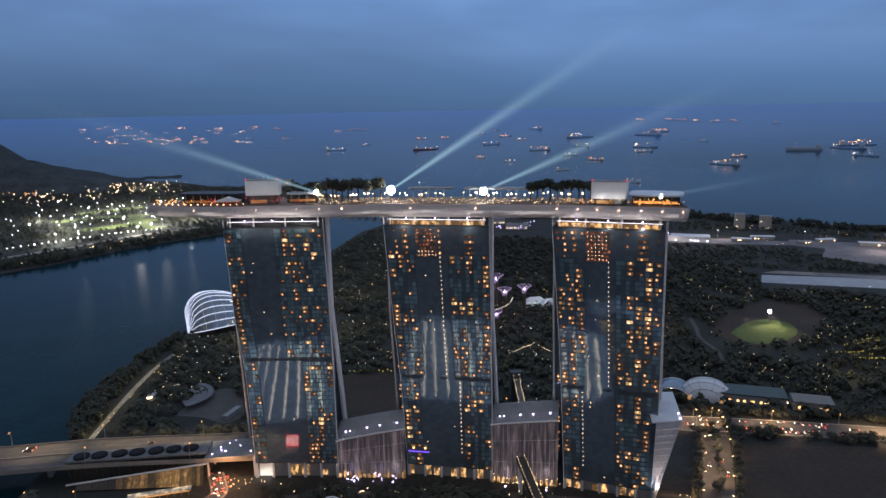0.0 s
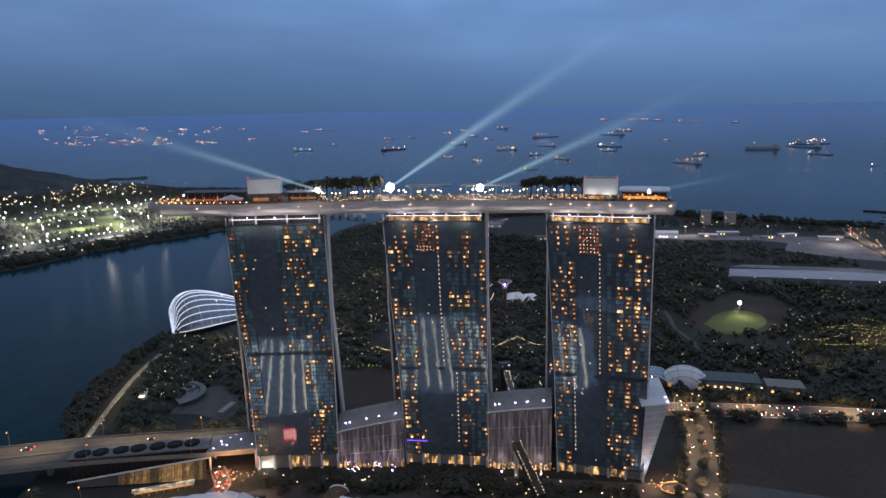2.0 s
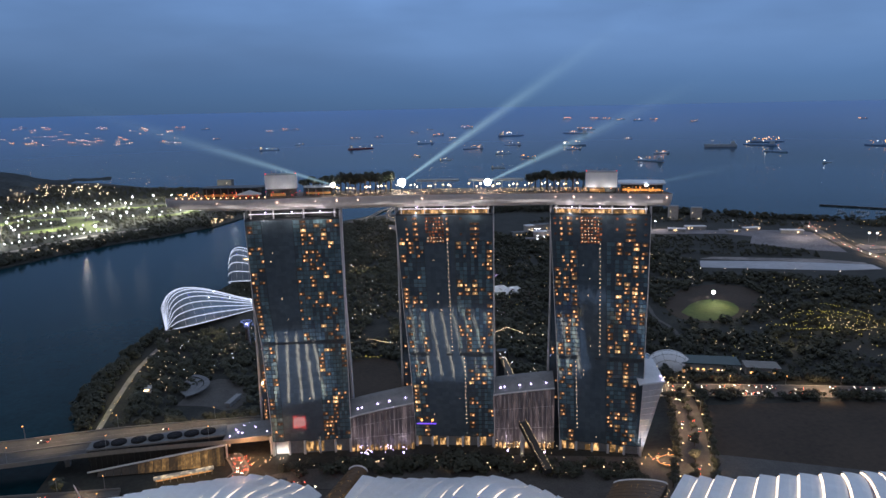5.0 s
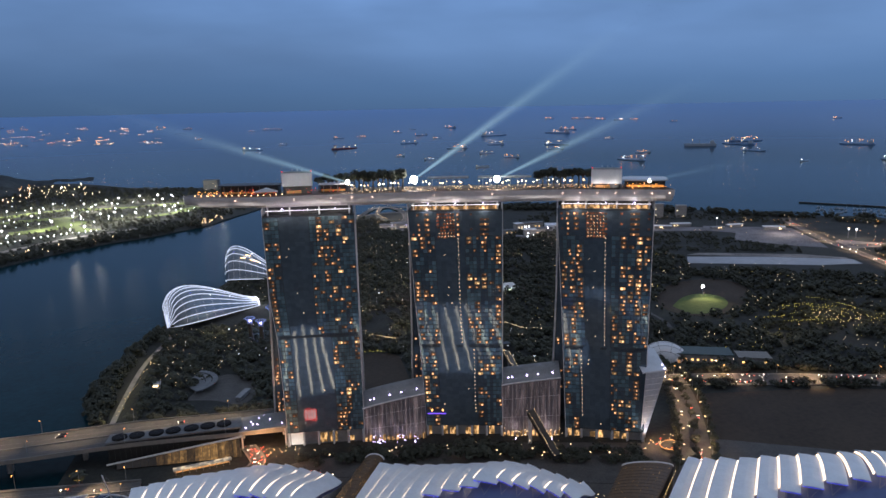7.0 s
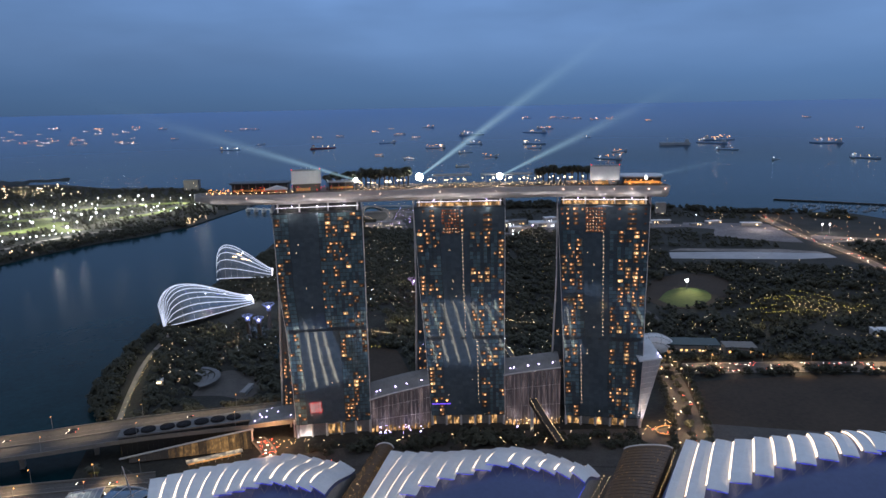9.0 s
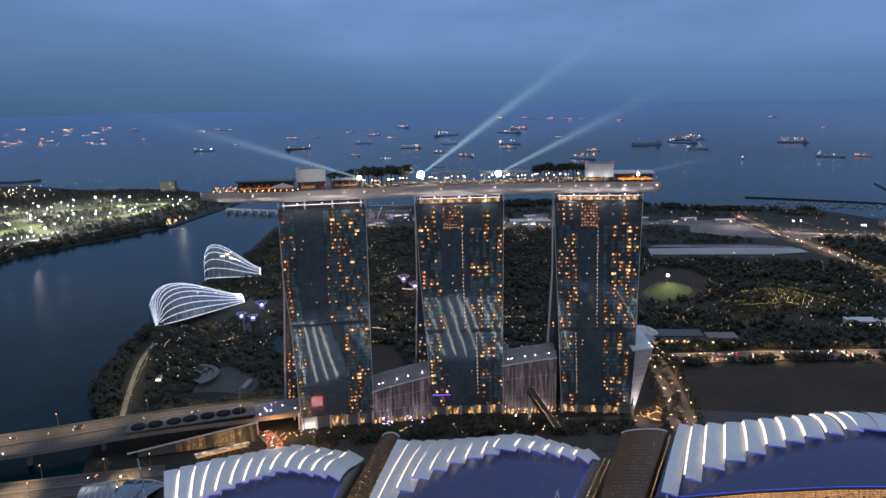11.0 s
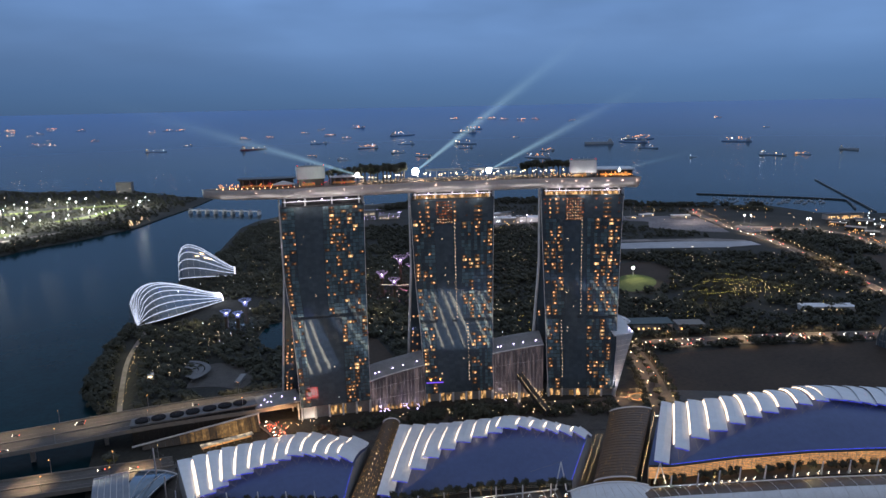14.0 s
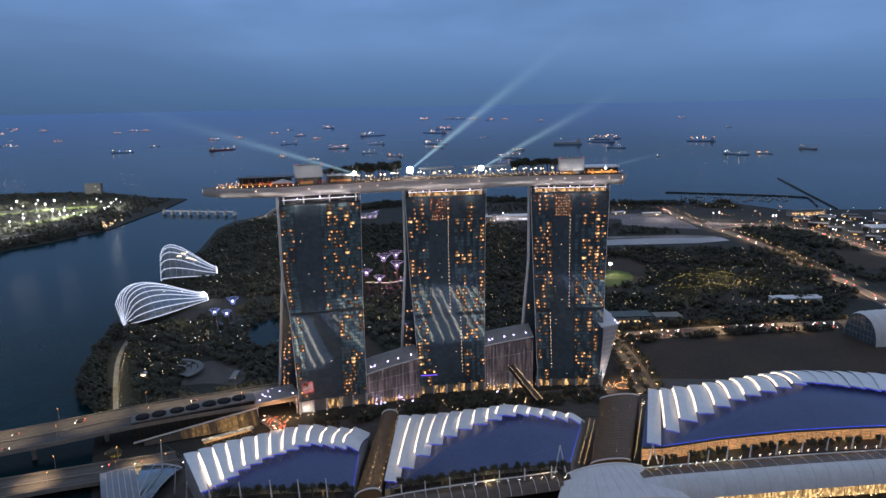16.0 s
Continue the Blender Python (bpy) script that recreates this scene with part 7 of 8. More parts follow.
woods("shore_trees", "dark tree belt along the far shore", [(-900, 1010), (-500, 1245), (-400, 1345), (-285, 1465), (-200, 1515), (-95, 1605), (-130, 1640), (-300, 1540), (-430, 1400), (-560, 1300), (-900, 1090)], 9, 12, (), 22)
hill = Shape()
hill.loft([[Vector((x, y, 4 + curve_at([(-1500, 175), (-1080, 165), (-1040, 132), (-1000, 98), (-938, 82), (-860, 65), (-790, 46), (-720, 24), (-670, 0), (-620, -18)], x) * max(0, 1 - ((y - 2720) / 270) ** 2) ** 0.8 + 8 * noise.noise(Vector((x * 0.012, y * 0.012, 3))) + 7 * noise.noise(Vector((x * 0.04, y * 0.04, 5))))) for y in (2440 + 24 * j for j in range(25))] for x in (-2200 + 20 * i for i in range(86))], cap=False, loop=False)
hill.ob("hill", M["ridge"], label="dark wooded ridge near the sea", category="hill", kind="structure")
woods("yard_trees", "dark tree groups round the building yard", [(560, 1060), (640, 960), (694, 928), (845, 850), (871, 881), (819, 977), (817, 1063), (700, 1110), (600, 1160)], 9, 7, (), 27)
woods("yard_far_trees", "dark tree groups behind the building yard", [(540, 1330), (700, 1290), (900, 1190), (1030, 1075), (1090, 1110), (900, 1330), (640, 1430)], 12, 7, (), 28)
woods("headland_trees", "dark trees on the low headland by the breakwater", [(1140, 1062), (1165, 1072), (1215, 1005), (1205, 985)], 6, 12, (), 29)
for k in range(9):
    block((600 + 46 * k, 1245 - 26 * k + 30 * (k % 2)), (26 + 7 * (k % 3), 12, 4 + k % 3), -30 + 9 * (k % 4), "low pale site shed on the building yard", "site_shed", "white" if k % 3 else "grey", "grey", 2, "bulb")
for k in range(16):
    block((470 + 27 * (k % 8) + 9 * (k // 8), 1150 + 70 * (k // 8) + 16 * (k * 5 % 4)), (17 + 6 * (k % 3), 14, 7 + 3 * (k * 7 % 4)), -24 + 7 * (k % 5), "low pale depot building near the coast", "depot_building", "arcade" if k % 4 == 1 else "flat_roof", "grey", 4, ("bulb_dim", "cold", "warm_hot")[k % 3])
for x, y in ((520, 1135), (640, 1150)):
    lamp("depot_light", "POINT", (x, y, 24), 32000, (1.0, 0.80, 0.76), 1.0)
    e = thing("yard_floodlight", "bright pinkish-white floodlight on a mast near the coast", "lamp", (x, y, 0), group="yard floodlights")
    Shape().tube([(0, 0, 0), (0, 0, 21)], 0.3, 5).ob("pole", M["grey"], e)
    Shape().globe((0, 0, 22), 1.3).ob("lamp_head", M["violet"], e)
GOLF = [(-800, 1560), (-420, 1590), (-250, 1800), (-60, 1850), (20, 2050), (-200, 2150), (-500, 2200), (-800, 2300)]
r2 = random.Random(77)
FAIRWAYS = [([(-594, 1935), (-523, 2002), (-440, 2050)], 44), ([(-610, 1815), (-514, 1870), (-400, 1870)], 46), ([(-500, 1672), (-429, 1704), (-370, 1800)], 52), ([(-414, 2030), (-311, 2012), (-176, 2042), (-90, 2010)], 40), ([(-430, 1840), (-379, 1690), (-330, 1640)], 40), ([(-250, 1800), (-170, 1850), (-110, 1950)], 34)]
for n_, (pts, w_) in enumerate(FAIRWAYS):
    ribbon(smoothed([(x, y, 0.07 * n_) for x, y in pts], 6), w_, -0.4, 0.3, "golf_lawn", M["lawn"], None, "floodlit yellow-green golf fairway", category="ground", kind="structure")
FLOODS = [(-414, 1913), (-400, 1856), (-376, 1973), (-371, 1868), (-370, 1754), (-373, 1643), (-366, 1582), (-344, 1614), (-332, 1678), (-336, 1809), (-355, 2102), (-328, 2138), (-332, 2011), (-306, 1826), (-282, 1745), (-310, 1747), (-274, 2163),
          (-258, 1859), (-256, 1794), (-224, 2153), (-229, 2053), (-224, 1801), (-207, 2048), (-184, 2126), (-195, 1893), (-181, 1809), (-169, 1876), (-152, 1808), (-109, 2018), (-82, 2081), (-56, 1959), (-36, 2035)]
FLOODS_FAR = [(-512, 1531), (-476, 1557), (-503, 1628), (-570, 1721), (-584, 1820), (-550, 1761), (-546, 1663), (-527, 1799), (-569, 1966), (-491, 1847), (-523, 2010), (-485, 1912), (-447, 1702), (-427, 1728), (-484, 2073), (-393, 1796), (-403, 2037), (-700, 2147), (-539, 2539), (-620, 1700), (-650, 1850), (-680, 1960)]
for n_, (x, y) in enumerate(FLOODS + FLOODS_FAR):
    e = thing("golf_floodlight", "bright white floodlight on a mast over the golf lawns", "lamp", (x, y, 0), group="golf floodlights")
    Shape().tube([(0, 0, 0), (0, 0, 14)], 0.35, 5).ob("pole", M["grey"], e)
    Shape().globe((0, 0, 15), r2.choice((0.9, 1.1, 1.4, 1.9)), 5, 8).ob("lamp_head", M["far_cold"], e)
    if n_ % 2 == 0:
        lamp("golf_light", "POINT", (x, y, 19), 140000, (1.0, 0.98, 0.84), 2.0)
lamp_row("range_lamps", "row of white lamps along the shore road", [(-580, 1430), (-519, 1474), (-469, 1519), (-396, 1567), (-307, 1604)], 12, M["far_cold"], 0.95, 7, 2)
shore_line, shore_road = road_thing([(-560, 1370), (-501, 1416), (-450, 1461), (-397, 1523), (-340, 1570), (-240, 1625)], 14, "pale lit road along the far shore", surface="sand")
scatter("town_lamps", "dense white and amber lamps of the far town", [(-1300, 2150), (-760, 2150), (-380, 2330), (-440, 2650), (-900, 2700), (-1400, 2600)], 300, M["far_warm"], 0.95, (6, 20), 31)
scatter("town_amber_lamps", "amber lamps of the far town", [(-1300, 2350), (-860, 2350), (-560, 2600), (-900, 2750), (-1400, 2700)], 80, M["amber"], 1.1, (6, 20), 32)
scatter("golf_lamps", "small lamps among the golf lawns", GOLF, 70, M["cold"], 1.1, (4, 9), 33)
scatter("far_shore_lamps", "small warm lamps along the far shore", [(-500, 1270), (-290, 1480), (-90, 1620), (40, 1860), (10, 1880), (-130, 1640), (-320, 1520), (-520, 1330)], 40, M["bulb"], 1.1, (3, 7), 34)
block((-70, 2335), (46, 26, 34), -20, "grey tower block near the sea", "tower_block", "flat_roof", "flat_roof", 3, "bulb_dim")
cr = thing("barrage", "low white barrage bridge with piers across the channel mouth", "bridge", (118, 1708, -2))
bd = Vector((188 - 46, 1643 - 1773, 0))
bl, byaw = bd.length, math.atan2(bd.y, bd.x)
cr.rotation_euler = (0, 0, byaw)
Shape().box(-bl / 2, -5, 7.5, bl / 2, 5, 9.3).ob("deck", M["white"], cr)
for k in range(9):
    Shape().box(-bl / 2 + k * bl / 8 - 2.2, -7, 0, -bl / 2 + k * bl / 8 + 2.2, 7, 7.5).ob("pier", M["white"], cr)
    Shape().box(-bl / 2 + k * bl / 8 - 1.6, -4, 9.3, -bl / 2 + k * bl / 8 + 1.6, 4, 12.5).ob("gate_house", M["grey"], cr)


def breakwater(pts, label):
    line = smoothed([(x, y, 0) for x, y in pts], 6)
    ribbon(line, 4, -8, 1.2, "breakwater", M["dark"], None, label, category="breakwater", kind="structure")


breakwater([(1309, 1308), (1420, 1160), (1502, 1031), (1478, 985), (1390, 912)], "long dark stone breakwater")
breakwater([(1857, 1338), (1650, 1130), (1383, 860)], "long dark stone breakwater")

# ---------------------------------------------------------------- ships
def ship(x, y, length, kind, yaw):
    r = math.hypot(x + 100, y)
    z = sea_level(r)
    label = {"dark": "dark anchored cargo ship with a lit deckhouse", "lit": "cargo ship at anchor blazing with orange deck lamps", "red": "red-hulled tanker with a pale deckhouse",
             "white": "large pale car carrier ship at anchor", "small": "small pale boat with a bright lamp"}[kind]
    e = thing("ship", label, "ship", (x, y, z), group="anchored ships")
    l, b, h = length / 2, max(length * 0.075, 2.0), max(length * 0.036, 1.3) * (2.2 if kind == "white" else 1)
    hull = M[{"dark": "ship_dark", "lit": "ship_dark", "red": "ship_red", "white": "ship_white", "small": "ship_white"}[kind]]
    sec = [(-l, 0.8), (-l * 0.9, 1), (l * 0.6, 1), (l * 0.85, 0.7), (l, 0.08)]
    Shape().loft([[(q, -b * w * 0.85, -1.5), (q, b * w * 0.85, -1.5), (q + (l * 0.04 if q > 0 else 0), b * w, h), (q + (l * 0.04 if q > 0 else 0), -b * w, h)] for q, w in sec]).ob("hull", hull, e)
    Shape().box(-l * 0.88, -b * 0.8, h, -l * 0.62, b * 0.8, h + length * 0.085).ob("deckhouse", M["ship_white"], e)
    Shape().box(-l * 0.80, -b * 0.3, h + length * 0.085, -l * 0.72, b * 0.3, h + length * 0.12).ob("funnel", hull, e)
    k = length * 0.012 + 0.5
    if kind == "small":
        Shape().ball((-l * 0.7, 0, h + length * 0.12 + k), k * 1.6).ob("lamp", M["cold"], e)
        return
    for q in (0.05, 0.5):
        Shape().tube([(l * q, 0, h), (l * q, 0, h + length * 0.11)], 0.5 + length * 0.003, 5).ob("derrick", M["grey"], e)
    rr = random.Random(int(x) + int(y))
    n = {"lit": 16, "dark": 7, "red": 5, "white": 2}[kind]
    for q in range(n):
        px = -l * 0.75 if q == 0 else rr.uniform(-0.9, 0.9) * l
        Shape().ball((px, -b * 1.05, h + length * rr.uniform(0.03, 0.12)), k * rr.uniform(0.45, 1.0)).ob("lamp", M["amber" if kind == "lit" and rr.random() < 0.75 else "bulb" if rr.random() < 0.7 else "cold"], e)
    e.rotation_euler = (0, 0, radians(yaw))


FLEET = [(776, 3907, 49), (1005, 3975, 50), (1118, 4033, 43), (1108, 3831, 73), (1164, 3705, 55), (1336, 3991, 86), (969, 3610, 92), (1148, 3349, 108), (812, 3235, 48), (908, 3062, 59), (1220, 3130, 75),
         (1013, 2675, 59), (1272, 2952, 79), (1475, 3640, 144), (1373, 3368, 89), (1819, 3526, 138), (1923, 3599, 100), (1641, 3206, 125), (1579, 3083, 78), (1965, 3223, 46), (1679, 2589, 126), (1853, 2754, 75),
         (2181, 2764, 144), (2433, 2747, 150), (2346, 2695, 146), (2264, 2504, 103), (1063, 2168, 69)]
FLEET_2 = [(1990, 3954, 60), (2130, 3870, 60), (2187, 3825, 60), (2240, 3760, 60), (2316, 3677, 60), (2400, 3640, 50), (2540, 3452, 44), (153, 3687, 104), (322, 3809, 54), (608, 3574, 132), (643, 3911, 64), (-382, 4034, 45), (-692, 4107, 47),
           (-102, 4087, 40), (-308, 4456, 54), (-164, 4395, 53), (196, 4269, 40), (285, 4296, 60), (350, 4280, 50), (390, 2407, 20), (2698, 2348, 138), (2473, 1971, 115), (2565, 1893, 69), (2799, 1841, 81), (2199, 2154, 48), (3114, 2512, 34), (3186, 2904, 44)]
KINDS = "lit lit dark lit lit lit dark lit lit dark dark white lit dark dark dark lit dark lit dark lit lit white lit dark dark dark".split()
KINDS_2 = "lit lit lit lit lit lit lit dark dark red lit lit lit lit lit lit lit lit lit small lit dark lit white small lit lit".split()
r3 = random.Random(9)
for fleet, kinds in ((FLEET, KINDS), (FLEET_2, KINDS_2)):
    for (x, y, n), k in zip(fleet, kinds):
        bearing = math.degrees(math.atan2(y, x))
        ship(x, y, n, k, bearing - 90 + r3.uniform(-25, 25) + (180 if r3.random() < 0.5 else 0))
for q in range(60):
    x, y = r3.uniform(-1250, -300), r3.uniform(3980, 4500)
    ship(x, y, r3.uniform(26, 46), r3.choice(("lit", "dark", "dark")), r3.uniform(-30, 30))

# ---------------------------------------------------------------- street lamps and traffic
def street_lamp(at, h, arm, label, group, material="amber"):
    e = thing("street_lamp", label, "street lamp", at, group)
    Shape().tube([(0, 0, 0), (0, 0, h), (arm * 0.5, 0, h + 0.5), (arm, 0, h + 0.4)], 0.16, 5, 0.09).ob("post", M["grey"], e)
    Shape().box(arm - 0.6, -0.25, h + 0.1, arm + 0.5, 0.25, h + 0.4).ob("lamp_head", M[material], e)
    return e


for line, off, step, h in ((upper_line, 19.3, 4, 12), (lower_line, 13.8, 4, 12)):
    for i in range(2, len(line), step):
        d = (line[min(i + 1, len(line) - 1)] - line[i - 1]).to_2d().normalized()
        for s in (1, -1):
            p = line[i] + Vector((-d.y, d.x, 0)) * off * s
            e = street_lamp(p, h, 2.2, "slim street lamp on the bridge parapet", "bridge street lamps")
            e.rotation_euler = (0, 0, math.atan2(-s * d.x, s * d.y))
for x, y, z in ((-420, 540, 48), (-330, 526, 48), (-260, 518, 48), (-200, 520, 48), (-140, 520, 48), (-90, 516, 48)):
    lamp("bridge_light", "SPOT", (x, y, z), 42000, (1.0, 0.72, 0.42), 1.0, (x, y, 0), 96)
for x, y, z in ((-330, 463, 18), (-240, 448, 18), (-175, 437, 15)):
    lamp("bridge_light", "SPOT", (x, y, z), 17000, (1.0, 0.68, 0.38), 1.0, (x, y, 0), 120)
for x, y, w_ in ((-110, 431, 20000), (-60, 424, 20000), (238, 350, 13000), (262, 390, 13000), (284, 426, 13000), (300, 470, 34000), (350, 452, 34000), (420, 424, 34000), (500, 388, 34000), (580, 350, 30000)):
    lamp("street_light", "SPOT", (x, y, 14), w_, (1.0, 0.66, 0.36), 1.0, (x, y, 0), 150)
for i in range(1, len(avenue_line), 2):
    d = (avenue_line[min(i + 1, len(avenue_line) - 1)] - avenue_line[i - 1]).to_2d().normalized()
    p = avenue_line[i] + Vector((-d.y, d.x, 0)) * 13.4
    e = street_lamp(p, 9, 2.0, "slim street lamp along the avenue", "avenue street lamps")
    e.rotation_euler = (0, 0, math.atan2(-d.x, d.y))


def car_thing(at):
    e = thing("car", "parked or queueing car with glowing lamps", "car", at, group="cars")
    Shape().loft([[(x, -0.9 * w, 0.35), (x, 0.9 * w, 0.35), (x, 0.88 * w, z), (x, -0.88 * w, z)] for x, z, w in ((-2.2, 0.85, 0.92), (-2.0, 1.0, 1), (1.4, 0.95, 1), (2.2, 0.7, 0.9))]).ob("body", M["car"], e)
    Shape().loft([[(x, -0.75 * w, 0.95), (x, 0.75 * w, 0.95), (x, 0.62 * w, z), (x, -0.62 * w, z)] for x, z, w in ((-1.7, 1.0, 1), (-1.0, 1.45, 1), (0.4, 1.45, 1), (1.1, 1.0, 1))]).ob("cabin", M["dark"], e)
    for x in (-1.35, 1.35):
        for y in (-0.86, 0.86):
            Shape().tube([(x, y - 0.1, 0.33), (x, y + 0.1, 0.33)], 0.33, 8).ob("wheel", M["dark"], e)
    for y in (-0.6, 0.6):
        Shape().box(-2.3, y - 0.25, 0.6, -2.16, y + 0.25, 0.9).ob("tail_lamp", M["tail"], e)
        Shape().box(2.12, y - 0.25, 0.5, 2.3, y + 0.25, 0.8).ob("head_lamp", M["head"], e)
    return e


first_car = car_thing((250, 486, 0.34))
first_car.rotation_euler = (0, 0, radians(160))


def traffic(line, offs, count, seed, z=0.33, lo=0.02, hi=0.98, model=None):
    r = random.Random(seed)
    for _ in range(count):
        k = r.uniform(lo, hi) * (len(line) - 1)
        i = min(int(k), len(line) - 2)
        p = line[i].lerp(line[i + 1], k - i)
        d = (line[i + 1] - line[i]).to_2d().normalized()
        o = r.choice(offs)
        yaw = math.atan2(d.y, d.x) + (math.pi if o > 0 else 0)
        q = p + Vector((-d.y, d.x, 0)) * o
        copy_thing(model or first_car, Matrix.Translation((q.x, q.y, p.z + z)) @ Matrix.Rotation(yaw, 4, "Z"))


traffic(avenue_line, (-9, -6, -3, 3, 6, 9), 96, 1, 0.33, 0.0, 0.8)
traffic(cross_line, (-6, -3, 3, 6), 12, 2)
traffic(upper_line, (-14, -10, -6, 6, 10, 14), 20, 3, 0.02, 0.0, 0.75)
traffic(lower_line, (-9, -5, 5, 9), 10, 4, 0.02)
traffic(mall_line, (-3, 3), 14, 5, 0.33, 0.0, 0.4)
far_car = thing("far_car", "distant car with glowing lamps on the coast road", "car", (1000, 884, 0.34), group="distant cars")
Shape().loft([[(x, -0.9, 0.35), (x, 0.9, 0.35), (x, 0.7, z), (x, -0.7, z)] for x, z in ((-2.2, 0.9), (-1.2, 1.45), (0.5, 1.45), (2.2, 0.7))]).ob("body", M["car"], far_car)
Shape().box(-2.35, -0.8, 0.6, -2.2, 0.8, 0.95).ob("tail_lamp", M["tail"], far_car)
Shape().box(2.2, -0.8, 0.5, 2.35, 0.8, 0.85).ob("head_lamp", M["head"], far_car)
traffic(coast_line, (-3, 3), 46, 6, model=far_car)
traffic(coast_b_line, (-4, 4), 30, 8, model=far_car)
for x, y in ((1045, 1064), (1006, 988), (967, 913), (935, 825), (912, 772), (890, 720), (858, 664), (826, 609), (802, 569), (779, 529), (742, 470), (706, 411), (1012, 848), (1054, 818), (1072, 770), (1070, 725), (1038, 668), (1006, 602), (971, 532)):
    lamp("coast_road_light", "SPOT", (x, y, 22), 44000, (1.0, 0.66, 0.40), 0.6, (x, y, 0), 116)
for k in range(27):
    for off in (-13, 0, 13):
        if off == 0 and k % 3 == 1:
            continue
        i_ = min(int(k / 26 * (len(cross_line) - 2)), len(cross_line) - 2)
        f_ = k / 26 * (len(cross_line) - 2) - i_
        p = cross_line[i_].lerp(cross_line[i_ + 1], f_)
        d = (cross_line[i_ + 1] - cross_line[i_]).to_2d().normalized()
        q = p + Vector((-d.y, d.x, 0)) * off
        if (q - Vector((290, 474, 0))).length < 16:
            continue
        tree((q.x, q.y, 0.3), rng.uniform(6.5, 9), rng.uniform(2.8, 3.8), "dark street tree beside the lit side road", "street trees")
tree((-188, 458, 0), 13, 5, "street tree lit yellow from below between the road bridges", "street trees")
tree((-192, 464, 0), 11, 4.5, "street tree lit yellow from below between the road bridges", "street trees")
lamp("tree_uplight", "POINT", (-189, 452, 5), 6500, (1.0, 0.72, 0.2), 0.5)
# covered escalator bridge between the halls and the far garden
br = thing("garden_bridge", "dark covered footbridge with rows of warm lamps", "bridge", (150, 405, 0))
inv = Matrix.Translation((-150, -405, 0))
for s, n, m_ in ((Shape().loft([[(x - 3, y, z), (x + 3, y + 1, z), (x + 3, y + 1, z + 3.5), (x - 3, y, z + 3.5)] for x, y, z in ((127, 404, 24), (129, 386, 13), (131, 369, 4))]), "deck", "dark"),
                 (Shape().tube([(127, 405, 0), (127, 405, 24)], 1.4, 8), "column", "blade")):
    o = s.ob(n, M[m_], br)
    o.matrix_parent_inverse = inv
for k in range(17):
    for off in (-2.6, 2.6):
        p = Vector((127, 404, 28)).lerp(Vector((131, 369, 8)), k / 16)
        o = Shape().ball((p.x + off, p.y, p.z), 0.22).ob("lamp", M["bulb"], br)
        o.matrix_parent_inverse = inv
# slanting skyway with lamps in the garden behind the atrium
SKY_A, SKY_B = (151, 474), (164, 533)
sv = thing("garden_skyway", "dark slanting skyway with two rows of warm lamps", "bridge", (SKY_A[0], SKY_A[1], 0))
inv = Matrix.Translation((-SKY_A[0], -SKY_A[1], 0))
sky0, sky1 = Vector((*SKY_A, 24)), Vector((*SKY_B, 24))
for s_, n_, k_ in [(Shape().loft([[(p.x - 2.6, p.y, p.z), (p.x + 2.6, p.y, p.z), (p.x + 2.6, p.y, p.z + 2.6), (p.x - 2.6, p.y, p.z + 2.6)] for p in (sky0, sky1)]), "deck", "dark"), (Shape().box(sky1.x - 5, sky1.y, 0, sky1.x + 5, sky1.y + 7, 33), "lift_tower", "dark")] \
        + [(Shape().tube([(p.x, p.y, 0), (p.x, p.y, 24.2)], 0.9, 8), "column", "grey") for p in (sky0.lerp(sky1, 0.2), sky0.lerp(sky1, 0.8))] \
        + [(Shape().ball((p.x + off, p.y, p.z + 2.9), 0.22), "lamp", "bulb") for off in (-2.4, 2.4) for p in (sky0.lerp(sky1, q / 15) for q in range(16))] \
        + [(Shape().ball((sky1.x + x, sky1.y - 0.3, z), 0.3), "tower_lamp", "cold") for x, z in ((-3, 31), (2, 31.5), (0, 27), (3.5, 25))]:
    s_.ob(n_, M[k_], sv).matrix_parent_inverse = inv
# lit screen behind the first hall; housing and hood added to hide it
sc = thing("wall_screen", "red and white glowing screen on the hall's rear wall", "screen", (-46.4, 412.6, 0.9))
Shape().box(-5, 0, 0, 5, 0.5, 9).ob("red_panel", M["screen_red"], sc)
Shape().box(-5.4, -0.5, -4, 5.4, -0.01, 9.6).ob("housing", M["dark"], sc, "dark metal housing")
Shape().box(-5.4, -0.01, 9.05, 5.4, 1.4, 9.6).ob("hood", M["dark"], sc)
sc.rotation_euler = (0, 0, radians(-13))
for x in (-3.6, -1.2, 1.2, 3.6):
    Shape().box(x - 0.7, 0.5, 1, x + 0.7, 0.6, 8).ob("white_bar", M["screen_white"], sc)
# violet reflection on the middle tower's foot, as a glowing tube; two warm lamps
band = thing("light_band", "violet reflection as a glowing tube with two warm lamps on the glass tower foot", "lamp", (65.5, 443.5, 18.4))
u_, o_ = Vector((0.93, -0.37, 0)), Vector((-0.37, -0.93, 0))
Shape().tube([o_ * 0.35 - u_ * 7.4, o_ * 0.35 + u_ * 7.4], 0.34, 6).ob("light_tube", glow("violet_light_tube", (0.22, 0.10, 1.0), 1.1), band)
for q in (-3.6, 4.6):
    Shape().globe(u_ * q + o_ * 0.6 + Vector((0, 0, 2.9)), 0.7).ob("lamp_head", M["amber"], band, "warm round lamp")
for q in (-6, 0, 6):
    Shape().tube([u_ * q + o_ * 0.35, u_ * q - o_ * 0.4], 0.12, 4).ob("bracket", M["grey"], band)
scatter("atrium_violet_lamps", "small violet lamps at the atrium foot", [(14, 447), (50, 436), (52, 440), (16, 451)], 26, M["violet"], 0.30, (1, 6), 41)
